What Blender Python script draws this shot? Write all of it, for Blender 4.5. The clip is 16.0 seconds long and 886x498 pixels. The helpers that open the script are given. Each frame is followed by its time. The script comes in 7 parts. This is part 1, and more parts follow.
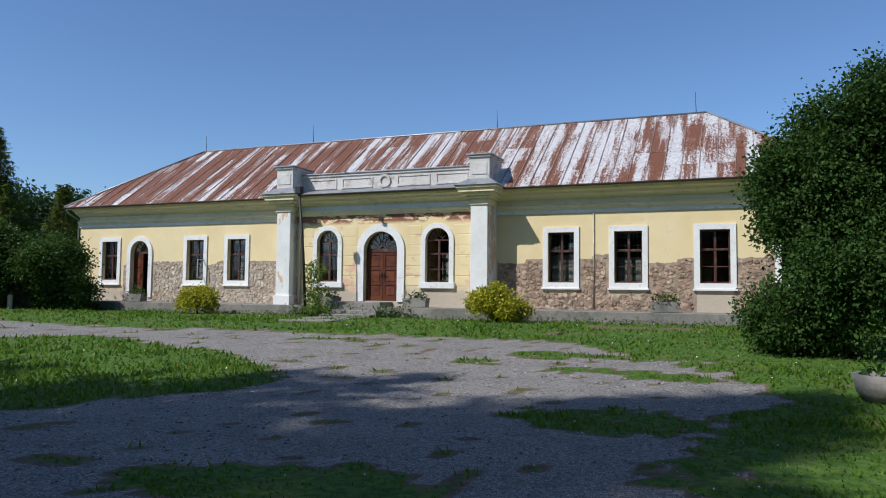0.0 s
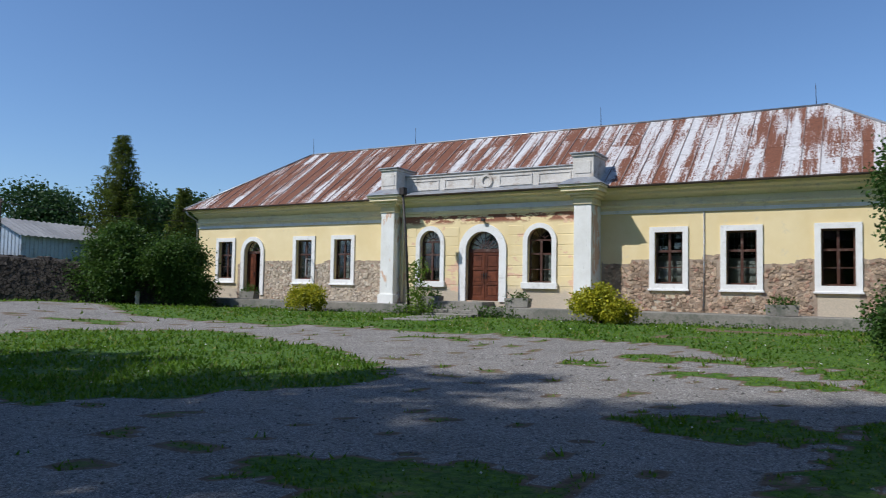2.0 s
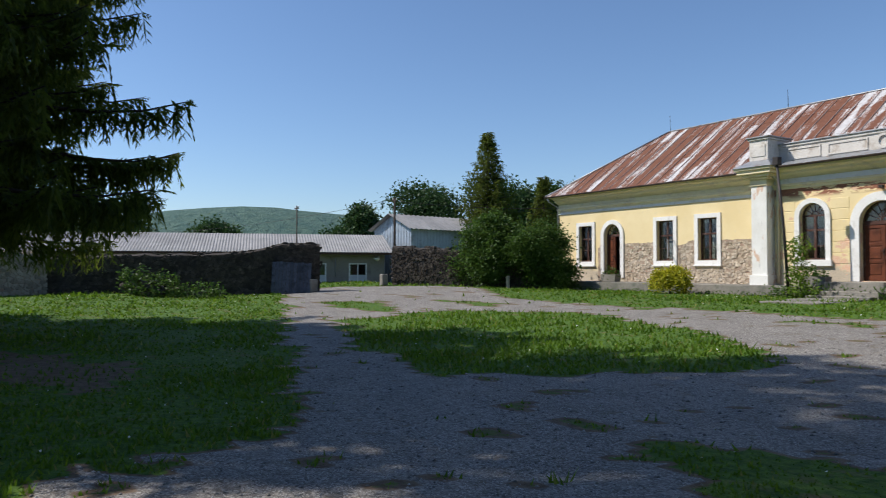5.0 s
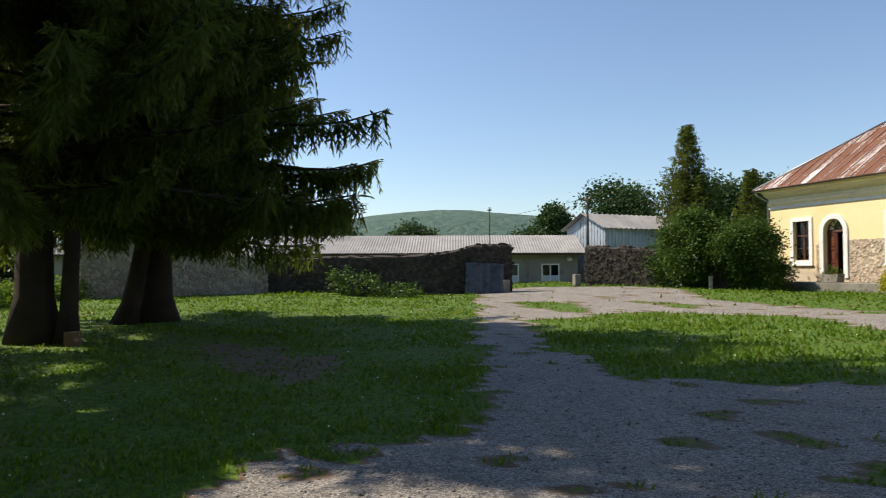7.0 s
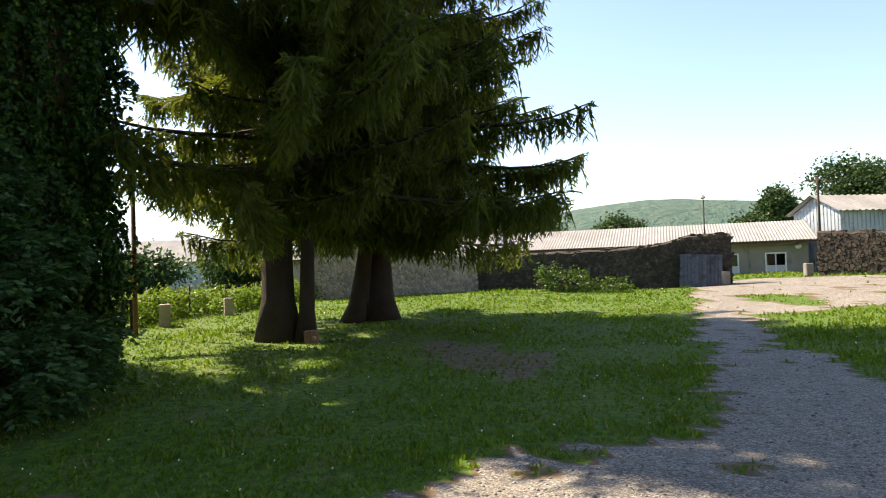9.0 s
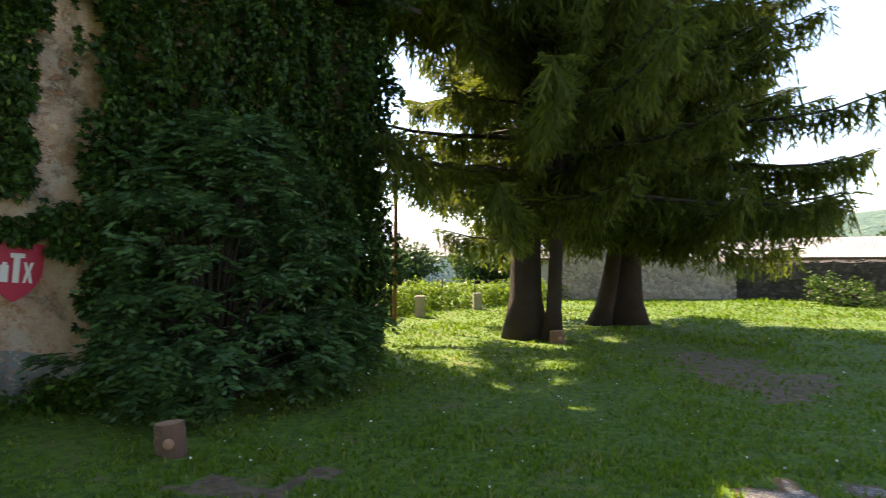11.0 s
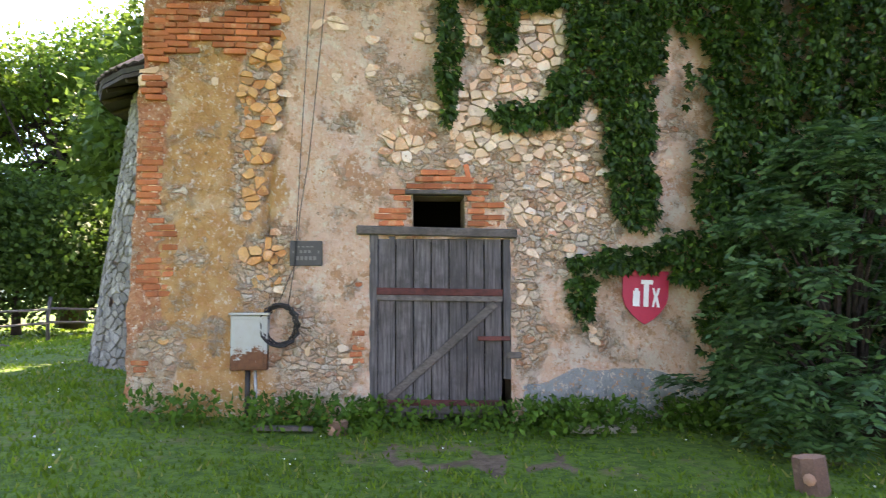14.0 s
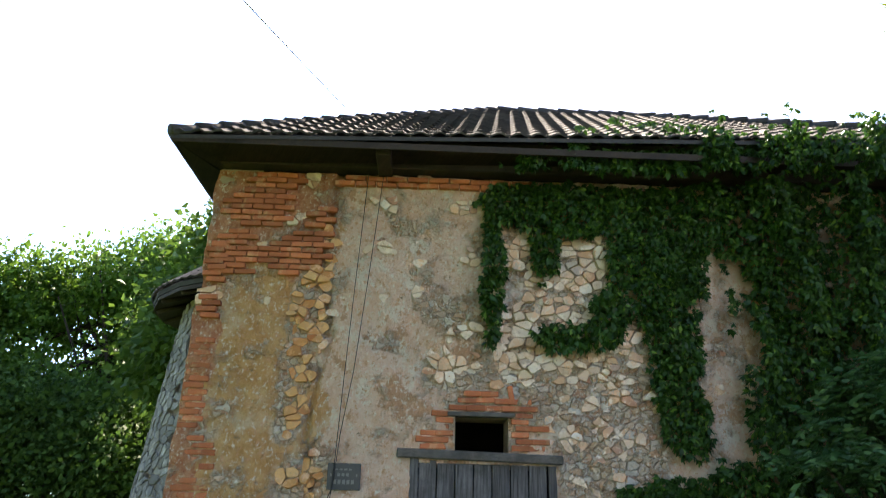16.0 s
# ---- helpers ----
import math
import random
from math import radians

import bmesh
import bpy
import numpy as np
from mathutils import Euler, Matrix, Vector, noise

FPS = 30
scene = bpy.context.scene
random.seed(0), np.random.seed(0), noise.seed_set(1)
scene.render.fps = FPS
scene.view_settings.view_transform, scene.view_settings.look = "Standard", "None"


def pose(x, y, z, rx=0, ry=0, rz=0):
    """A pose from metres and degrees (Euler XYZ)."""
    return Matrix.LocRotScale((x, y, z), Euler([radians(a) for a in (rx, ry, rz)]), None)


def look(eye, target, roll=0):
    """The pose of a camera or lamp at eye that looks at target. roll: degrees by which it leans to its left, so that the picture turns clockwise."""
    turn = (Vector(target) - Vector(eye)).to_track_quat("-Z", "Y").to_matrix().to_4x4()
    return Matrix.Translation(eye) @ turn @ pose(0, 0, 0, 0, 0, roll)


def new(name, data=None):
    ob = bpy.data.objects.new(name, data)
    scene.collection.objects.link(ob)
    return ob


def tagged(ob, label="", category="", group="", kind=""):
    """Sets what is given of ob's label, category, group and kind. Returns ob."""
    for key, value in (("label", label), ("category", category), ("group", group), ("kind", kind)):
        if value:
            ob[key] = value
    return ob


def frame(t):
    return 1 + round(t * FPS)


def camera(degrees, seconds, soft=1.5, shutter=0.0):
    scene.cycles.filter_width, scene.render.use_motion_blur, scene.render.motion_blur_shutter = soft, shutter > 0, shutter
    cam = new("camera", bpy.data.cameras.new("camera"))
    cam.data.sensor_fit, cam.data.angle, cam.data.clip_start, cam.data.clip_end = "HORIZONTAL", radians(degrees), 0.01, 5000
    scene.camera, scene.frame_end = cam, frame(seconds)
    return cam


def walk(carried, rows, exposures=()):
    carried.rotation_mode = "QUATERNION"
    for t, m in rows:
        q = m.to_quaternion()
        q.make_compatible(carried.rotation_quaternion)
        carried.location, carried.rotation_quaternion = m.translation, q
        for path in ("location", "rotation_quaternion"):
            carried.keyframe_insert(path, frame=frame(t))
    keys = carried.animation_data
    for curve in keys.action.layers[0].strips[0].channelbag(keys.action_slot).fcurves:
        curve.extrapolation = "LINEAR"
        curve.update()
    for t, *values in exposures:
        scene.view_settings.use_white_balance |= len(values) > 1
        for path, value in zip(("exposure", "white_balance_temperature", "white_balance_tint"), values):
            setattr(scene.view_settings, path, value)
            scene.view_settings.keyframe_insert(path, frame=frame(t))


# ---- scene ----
cam = camera(63.26, 16.0, soft=1.0, shutter=0.3)
PATH = [
    (0.0, pose(12.430, -24.113, 1.601, 93.27, -0.61, 22.19)),
    (0.5, pose(12.420, -24.125, 1.601, 93.22, -0.51, 22.81)),
    (1.0, pose(12.395, -24.142, 1.603, 93.38, -0.90, 24.21)),
    (1.5, pose(12.355, -24.172, 1.601, 93.30, -1.25, 26.50)),
    (2.0, pose(12.303, -24.205, 1.600, 93.15, -1.10, 29.97)),
    (2.5, pose(12.252, -24.266, 1.590, 93.05, -1.01, 34.12)),
    (3.0, pose(12.203, -24.330, 1.584, 92.38, -0.22, 37.85)),
    (3.5, pose(12.138, -24.383, 1.580, 92.23, -0.73, 41.46)),
    (4.0, pose(12.047, -24.403, 1.574, 91.57, 0.37, 46.94)),
    (4.2, pose(12.028, -24.394, 1.573, 91.46, 0.18, 49.29)),
    (6.3, pose(11.940, -24.207, 1.560, 92.06, 0.56, 67.92)),
    (7.0, pose(11.914, -24.198, 1.546, 91.63, 0.17, 72.96)),
    (7.5, pose(11.902, -24.213, 1.558, 91.28, 0.45, 78.07)),
    (8.2, pose(11.889, -24.266, 1.567, 91.43, 1.90, 84.52)),
    (10.3, pose(11.887, -24.421, 1.605, 91.44, 0.96, 99.64)),
    (10.5, pose(11.864, -24.430, 1.608, 91.48, 0.99, 102.41)),
    (11.0, pose(11.761, -24.437, 1.606, 91.74, -0.54, 108.40)),
    (11.5, pose(11.732, -24.481, 1.606, 92.04, 0.21, 116.99)),
    (12.0, pose(11.766, -24.552, 1.608, 91.81, 0.34, 125.09)),
    (12.5, pose(11.796, -24.582, 1.613, 91.94, 0.57, 132.76)),
    (13.0, pose(11.826, -24.616, 1.602, 93.03, 0.47, 139.88)),
    (13.5, pose(11.830, -24.656, 1.590, 93.09, 0.10, 147.27)),
    (14.0, pose(11.852, -24.693, 1.580, 93.66, 0.11, 153.25)),
    (14.5, pose(11.899, -24.713, 1.632, 96.13, -0.92, 156.45)),
    (15.0, pose(11.927, -24.700, 1.699, 101.74, -0.42, 157.04)),
    (15.5, pose(11.942, -24.685, 1.739, 105.51, -0.85, 157.13)),
    (16.0, pose(11.941, -24.677, 1.772, 109.70, -1.45, 155.93)),
]
walk(cam, PATH, [(0.0, -0.14, 5950, 11), (4.0, -0.06, 6100, 11), (6.3, 0.25, 7200, 12), (7.0, 0.42, 7600, 12), (8.2, 1.0, 8500, 13), (10.3, 1.75, 9000, 16), (11.0, 2.0, 9100, 18), (12.5, 3.1, 8700, 28), (14.0, 3.25, 8600, 29), (15.0, 2.85, 8200, 24), (16.0, 2.4, 7700, 15)])

# ---- world, sun ----
SUN_YAW, SUN_EL = 143.0, 46.0
world = bpy.data.worlds.new("world")
scene.world = world
world.use_nodes = True
wt = world.node_tree
sky = wt.nodes.new("ShaderNodeTexSky")
sky.sky_type = "NISHITA"
sky.sun_disc = False
sky.sun_elevation = radians(SUN_EL)
sky.sun_rotation = radians(-SUN_YAW)
sky.air_density, sky.dust_density, sky.ozone_density = 1.0, 0.4, 6.0
wt.nodes["Background"].inputs["Strength"].default_value = 0.132
wt.links.new(sky.outputs[0], wt.nodes["Background"].inputs["Color"])
sun_dir = Vector((-math.sin(radians(SUN_YAW)) * math.cos(radians(SUN_EL)), math.cos(radians(SUN_YAW)) * math.cos(radians(SUN_EL)), math.sin(radians(SUN_EL))))
sun = new("sun", bpy.data.lights.new("sun", "SUN"))
sun.data.energy, sun.data.angle, sun.data.color = 5.0, radians(0.55), (1.0, 0.95, 0.87)
sun.matrix_world = look(sun_dir * 100, (0, 0, 0))


# ---- materials ----
class Nodes:
    """A short way to write a node material."""

    def __init__(self, name, rough=0.8, metal=0.0, spec=0.3):
        self.m = bpy.data.materials.new(name)
        self.m.use_nodes = True
        self.t = self.m.node_tree
        self.b = self.t.nodes["Principled BSDF"]
        self.b.inputs["Roughness"].default_value = rough
        self.b.inputs["Metallic"].default_value = metal
        self.b.inputs["Specular IOR Level"].default_value = spec
        self.pos = self.t.nodes.new("ShaderNodeNewGeometry").outputs["Position"]

    def add(self, kind, ins=(), **props):
        n = self.t.nodes.new(kind)
        if "operation" in props:
            n.operation = props["operation"]
        if "feature" in props:
            n.feature = props["feature"]
        if "attribute_name" in props:
            n.attribute_name = props["attribute_name"]
        if "data_type" in props:
            n.data_type, n.blend_type = props["data_type"], props["blend_type"]
        for k, v in (ins.items() if isinstance(ins, dict) else enumerate(ins)):
            self.put(n.inputs[k], v)
        return n

    def put(self, socket, v):
        if isinstance(v, bpy.types.NodeSocket):
            self.t.links.new(v, socket)
        else:
            socket.default_value = (*v, 1) if isinstance(v, tuple) and len(v) == 3 and socket.type == "RGBA" else v

    def scaled(self, sx, sy, sz):
        return self.add("ShaderNodeVectorMath", [self.pos, (sx, sy, sz)], operation="MULTIPLY").outputs[0]

    def noise(self, scale, detail=5, rough=0.6, vec=None, dist=0.0):
        return self.add("ShaderNodeTexNoise", {"Vector": vec or self.pos, "Scale": scale, "Detail": detail, "Roughness": rough, "Distortion": dist}).outputs[0]

    def voronoi(self, scale, vec=None, out="Distance", feature="F1"):
        return self.add("ShaderNodeTexVoronoi", {"Vector": vec or self.pos, "Scale": scale}, feature=feature).outputs[out]

    def ramp(self, fac, stops, interp="LINEAR"):
        r = self.add("ShaderNodeValToRGB", [fac])
        e = r.color_ramp.elements
        r.color_ramp.interpolation = interp
        while len(e) < len(stops):
            e.new(0.5)
        for el, (p, c) in zip(e, stops):
            el.position = p
            el.color = (*c, 1) if isinstance(c, tuple) else (c, c, c, 1)
        return r.outputs[0]

    def step(self, v, lo, hi):
        return self.add("ShaderNodeMapRange", [v, lo, hi, 0.0, 1.0]).outputs[0]

    def math(self, op, a, b=0.0):
        return self.add("ShaderNodeMath", [a, b], operation=op).outputs[0]

    def mix(self, f, a, b, mode="MIX"):
        n = self.add("ShaderNodeMix", data_type="RGBA", blend_type=mode)
        self.put(n.inputs[0], f), self.put(n.inputs[6], a), self.put(n.inputs[7], b)
        return n.outputs[2]

    def rnd(self, island=False):
        if island:
            return self.add("ShaderNodeNewGeometry").outputs["Random Per Island"]
        return self.add("ShaderNodeObjectInfo").outputs["Random"]

    def vary(self, col, r, amount):
        v = self.add("ShaderNodeMapRange", [r, 0.0, 1.0, 1 - amount, 1 + amount]).outputs[0]
        return self.add("ShaderNodeHueSaturation", {"Color": col, "Value": v}).outputs[0]

    def bump(self, h, strength, dist=0.02):
        self.put(self.b.inputs["Normal"], self.add("ShaderNodeBump", {"Height": h, "Strength": strength, "Distance": dist}).outputs[0])
        return self

    def colour(self, c):
        self.put(self.b.inputs["Base Color"], c)
        return self

    def roughness(self, c):
        self.put(self.b.inputs["Roughness"], c)
        return self


def plain(name, a, b, scale=8.0, rough=0.8, bump=0.3, dist=0.01, metal=0.0, vary=0.0, island=False, stain=None, spec=0.3):
    """Two tones in fine grain, with larger stains."""
    n = Nodes(name, rough, metal, spec)
    fine = n.noise(scale * 6, 6, 0.7)
    big = n.noise(scale * 0.35, 4, 0.6)
    c = n.mix(n.step(n.math("ADD", n.math("MULTIPLY", fine, 0.45), n.math("MULTIPLY", big, 0.55)), 0.38, 0.62), a, b)
    if stain:
        c = n.mix(n.step(n.noise(scale * 0.8, 6, 0.7), 0.54, 0.66), c, stain)
    if vary:
        c = n.vary(c, n.rnd(island), vary)
    n.colour(c).bump(fine, bump, dist)
    return n.m


def leafy(name, dark, light, trans=0.35, rough=0.5, tint=None):
    """Leaves: light passes through them in part."""
    n = Nodes(name, rough, 0, 0.25)
    r = n.rnd(True)
    c = n.mix(r, dark, light)
    big = n.noise(0.9, 3)
    c = n.vary(c, big, 0.35)
    if tint:
        c = n.mix(n.step(r, 0.90, 0.96), c, tint)
    n.colour(c)
    tr = n.add("ShaderNodeBsdfTranslucent")
    n.put(tr.inputs[0], n.mix(0.5, c, light))
    mx = n.add("ShaderNodeMixShader", [trans])
    out = n.t.nodes["Material Output"]
    n.t.links.new(n.b.outputs[0], mx.inputs[1])
    n.t.links.new(tr.outputs[0], mx.inputs[2])
    n.t.links.new(mx.outputs[0], out.inputs[0])
    return n.m


def glass_mat(name):
    n = Nodes(name, 0.04, 0, 0.5)
    gl = n.add("ShaderNodeBsdfGlossy", {"Color": (0.9, 0.93, 0.95), "Roughness": 0.03})
    tr = n.add("ShaderNodeBsdfTransparent", {"Color": (0.55, 0.58, 0.56)})
    fr = n.add("ShaderNodeFresnel", {"IOR": 1.5})
    mx = n.add("ShaderNodeMixShader", [n.math("ADD", fr.outputs[0], 0.03)])
    n.t.links.new(tr.outputs[0], mx.inputs[1])
    n.t.links.new(gl.outputs[0], mx.inputs[2])
    n.t.links.new(mx.outputs[0], n.t.nodes["Material Output"].inputs[0])
    return n.m


def wood_mat(name, a, b, along="z", rough=0.75, bump=0.5):
    n = Nodes(name, rough)
    s = {"x": (2, 40, 40), "y": (40, 2, 40), "z": (40, 40, 2)}[along]
    g = n.noise(1.0, 7, 0.65, n.scaled(*s), 0.4)
    c = n.mix(n.step(g, 0.35, 0.65), a, b)
    c = n.vary(c, n.rnd(), 0.22)
    c = n.mix(n.step(n.noise(2.6, 6, 0.7), 0.48, 0.68), c, tuple(v * 0.35 for v in a))
    n.colour(c).bump(g, bump, 0.006)
    return n.m


def plaster_facade(name, peel):
    """Yellow limewash; where it peels, brick-red undercoat and pale patches."""
    n = Nodes(name, 0.92)
    fine, big = n.noise(30, 6), n.noise(0.7, 5, 0.65)
    c = n.mix(n.step(big, 0.35, 0.7), (0.72, 0.575, 0.31), (0.79, 0.655, 0.39))
    c = n.mix(n.step(n.noise(2.2, 7, 0.7), 0.60, 0.70), c, (0.66, 0.56, 0.38))
    z = n.add("ShaderNodeSeparateXYZ", [n.pos]).outputs[2]
    low = n.step(n.math("ADD", z, n.math("MULTIPLY", n.noise(1.6, 5), 0.9)), 2.35, 1.9)
    c = n.mix(low, c, n.mix(n.step(fine, 0.4, 0.6), (0.42, 0.36, 0.28), (0.55, 0.46, 0.34)))
    if peel:
        top = n.math("MULTIPLY", n.step(z, 4.22, 4.36), n.step(z, 4.86, 4.7))
        m = n.math("MULTIPLY", top, n.step(n.noise(1.5, 7, 0.62, n.scaled(0.75, 1, 2.2)), 0.45, 0.475))
        c = n.mix(m, c, n.mix(n.step(fine, 0.4, 0.6), (0.20, 0.085, 0.055), (0.34, 0.15, 0.09)))
        m2 = n.step(n.noise(1.1, 7, 0.65, n.scaled(1, 1, 1.6)), 0.575, 0.59)
        c = n.mix(m2, c, n.mix(n.step(fine, 0.4, 0.6), (0.66, 0.38, 0.25), (0.70, 0.52, 0.36)))
    n.colour(c).bump(n.math("ADD", fine, n.noise(5, 5)), 0.35, 0.012)
    return n.m


M_YELLOW = plaster_facade("yellow_limewash", False)
M_BAY = plaster_facade("yellow_limewash_peeling", True)


def white_plaster():
    n = Nodes("white_plaster", 0.9)
    fine = n.noise(26, 6)
    c = n.mix(n.step(n.noise(1.3, 6, 0.7), 0.35, 0.7), (0.78, 0.77, 0.73), (0.66, 0.64, 0.59))
    c = n.mix(n.step(n.noise(1.0, 7, 0.65, n.scaled(1.4, 1.4, 0.8)), 0.575, 0.595), c, (0.62, 0.43, 0.31))
    c = n.mix(n.step(n.noise(3.5, 7, 0.7, n.scaled(3, 3, 0.4)), 0.60, 0.72), c, (0.40, 0.39, 0.37))
    n.colour(c).bump(fine, 0.35, 0.012)
    return n.m


M_WHITE = white_plaster()
M_PARA = plain("weathered_parapet_plaster", (0.66, 0.63, 0.58), (0.50, 0.47, 0.42), 3, 0.9, 0.4, stain=(0.40, 0.34, 0.28))
M_TRIM = plain("white_window_surround", (0.80, 0.79, 0.76), (0.70, 0.68, 0.64), 4, 0.85, 0.2, stain=(0.60, 0.58, 0.54))
M_CORN = plain("cornice_paint", (0.82, 0.72, 0.47), (0.74, 0.63, 0.40), 3, 0.9, 0.25, stain=(0.64, 0.55, 0.40))
M_RUBBLE = plain("rubble_stone", (0.50, 0.38, 0.27), (0.31, 0.21, 0.14), 5, 0.95, 1.0, 0.04, vary=0.42, island=True, stain=(0.40, 0.22, 0.16))
M_RUBBLE_L = plain("lime_smeared_rubble", (0.58, 0.49, 0.38), (0.42, 0.34, 0.25), 4, 0.95, 1.0, 0.04, vary=0.25, island=True, stain=(0.62, 0.55, 0.45))
M_MORTAR = plain("old_mortar", (0.44, 0.35, 0.26), (0.27, 0.20, 0.145), 5, 0.95, 0.7, 0.03, stain=(0.36, 0.20, 0.14))
M_CONC = plain("weathered_concrete", (0.27, 0.25, 0.215), (0.15, 0.14, 0.12), 2.5, 0.92, 0.5, 0.015, stain=(0.12, 0.125, 0.10))
M_FRAME = plain("brown_window_paint", (0.085, 0.035, 0.022), (0.055, 0.024, 0.017), 8, 0.5, 0.2, stain=(0.16, 0.12, 0.10))
M_DOORW = wood_mat("brown_door_wood", (0.15, 0.045, 0.02), (0.10, 0.03, 0.014), "z", 0.45, 0.25)
M_GLASS = glass_mat("window_glass")
M_CURTAIN = plain("white_paper_blind", (0.62, 0.63, 0.62), (0.52, 0.53, 0.52), 3, 0.9, 0.1)
M_IRON = plain("dark_iron", (0.035, 0.035, 0.037), (0.06, 0.05, 0.045), 9, 0.55, 0.2, metal=0.6)
M_ZINC = plain("grey_zinc", (0.42, 0.43, 0.44), (0.30, 0.31, 0.32), 4, 0.5, 0.2, metal=0.6, stain=(0.22, 0.17, 0.14))
# near-black: the shade of unlit rooms is put into the colour
M_ROOM_DARK = plain("room_shade_lining", (0.03, 0.028, 0.025), (0.02, 0.018, 0.017), 3, 0.95, 0.1)


def rusty_roof():
    n = Nodes("rusty_painted_sheet", 0.55, 0.1, 0.4)
    r = n.rnd()
    streak = n.noise(1.0, 7, 0.65, n.scaled(1.9, 0.13, 0.13))
    flake = n.noise(5.5, 9, 0.85, n.scaled(3.0, 1.5, 1.5))
    m = n.math("ADD", n.math("MULTIPLY", streak, 0.55), n.math("MULTIPLY", flake, 0.45))
    m = n.math("ADD", m, n.math("MULTIPLY", n.math("SUBTRACT", r, 0.5), 0.05))
    side = n.step(n.add("ShaderNodeSeparateXYZ", [n.pos]).outputs[0], 9.0, -12.0)
    m = n.math("ADD", m, n.math("MULTIPLY", n.math("SUBTRACT", side, 0.25), 0.05))
    mask = n.step(m, 0.485, 0.502)
    paint = n.mix(n.step(n.noise(7, 6), 0.4, 0.65), (0.60, 0.585, 0.57), (0.44, 0.42, 0.41))
    rust = n.mix(n.step(n.noise(12, 6, 0.7), 0.35, 0.65), (0.110, 0.040, 0.022), (0.205, 0.082, 0.044))
    n.colour(n.mix(mask, paint, rust))
    n.roughness(n.math("ADD", n.math("MULTIPLY", mask, 0.3), 0.55))
    n.bump(mask, 0.2, 0.004)
    return n.m


M_ROOF = rusty_roof()
M_SEAM = plain("rusty_seam", (0.16, 0.075, 0.05), (0.40, 0.36, 0.34), 3, 0.7, 0.2, metal=0.1)


# ---- mesh helpers ----
def link_mesh(name, verts, faces, material, parent=None, label="", smooth=False):
    me = bpy.data.meshes.new(name)
    me.from_pydata([tuple(v) for v in verts], [], faces)
    if smooth:
        me.polygons.foreach_set("use_smooth", [True] * len(me.polygons))
    me.materials.append(material)
    ob = new(name, me)
    if parent:
        ob.parent = parent
    if label:
        ob["label"] = label
    return ob


def part(name, bm, material, parent=None, label="", smooth=False):
    bmesh.ops.recalc_face_normals(bm, faces=bm.faces)
    me = bpy.data.meshes.new(name)
    bm.to_mesh(me)
    bm.free()
    if smooth:
        me.polygons.foreach_set("use_smooth", [True] * len(me.polygons))
    me.materials.append(material)
    ob = new(name, me)
    if parent:
        ob.parent = parent
    if label:
        ob["label"] = label
    return ob


def thing(name, label, category, m=None, group="", kind=""):
    ob = new(name)
    ob.empty_display_size = 0.3
    if m is not None:
        ob.matrix_world = m
    return tagged(ob, label, category, group, kind)


def box(bm, x0, x1, y0, y1, z0, z1, bevel=0.0, m=None):
    vs = [bm.verts.new(p) for p in ((x0, y0, z0), (x1, y0, z0), (x1, y1, z0), (x0, y1, z0), (x0, y0, z1), (x1, y0, z1), (x1, y1, z1), (x0, y1, z1))]
    fs = [bm.faces.new([vs[i] for i in f]) for f in ((0, 3, 2, 1), (4, 5, 6, 7), (0, 1, 5, 4), (1, 2, 6, 5), (2, 3, 7, 6), (3, 0, 4, 7))]
    if m is not None:
        for v in vs:
            v.co = m @ v.co
    if bevel:
        bmesh.ops.bevel(bm, geom=list({e for f in fs for e in f.edges}), offset=bevel, segments=1, affect="EDGES")


def boxes(name, rows, material, parent=None, label="", bevel=0.0):
    bm = bmesh.new()
    for r in rows:
        box(bm, *r, bevel=bevel)
    return part(name, bm, material, parent, label)


def tube_data(pts, radii, n=8, verts=None, faces=None):
    """A tube along points, as lists of vertices and faces."""
    verts = [] if verts is None else verts
    faces = [] if faces is None else faces
    base = len(verts)
    pts = [Vector(p) for p in pts]
    ref = Vector((0.31, 0.17, 0.93)).normalized()
    for i, p in enumerate(pts):
        d = (pts[min(i + 1, len(pts) - 1)] - pts[max(i - 1, 0)]).normalized()
        u = d.cross(ref if abs(d.dot(ref)) < 0.95 else Vector((1, 0, 0))).normalized()
        w = d.cross(u)
        for k in range(n):
            a = 2 * math.pi * k / n
            verts.append(p + (u * math.cos(a) + w * math.sin(a)) * radii[i])
    for i in range(len(pts) - 1):
        for k in range(n):
            a, b = base + i * n + k, base + i * n + (k + 1) % n
            faces.append((a, b, b + n, a + n))
    faces.append(tuple(base + k for k in range(n))[::-1])
    faces.append(tuple(base + (len(pts) - 1) * n + k for k in range(n)))
    return verts, faces


def tube(name, pts, radii, material, parent=None, n=8, label=""):
    if not isinstance(radii, (list, tuple)):
        radii = [radii] * len(pts)
    v, f = tube_data(pts, radii, n)
    return link_mesh(name, v, f, material, parent, label, True)


def arch(cx, w, z0, zs, n=14):
    """Outline of an opening with a round head: up the one side, over, down the other."""
    return [(cx - w / 2, z0)] + [(cx - w / 2 * math.cos(math.pi * i / n), zs + w / 2 * math.sin(math.pi * i / n)) for i in range(n + 1)] + [(cx + w / 2, z0)]


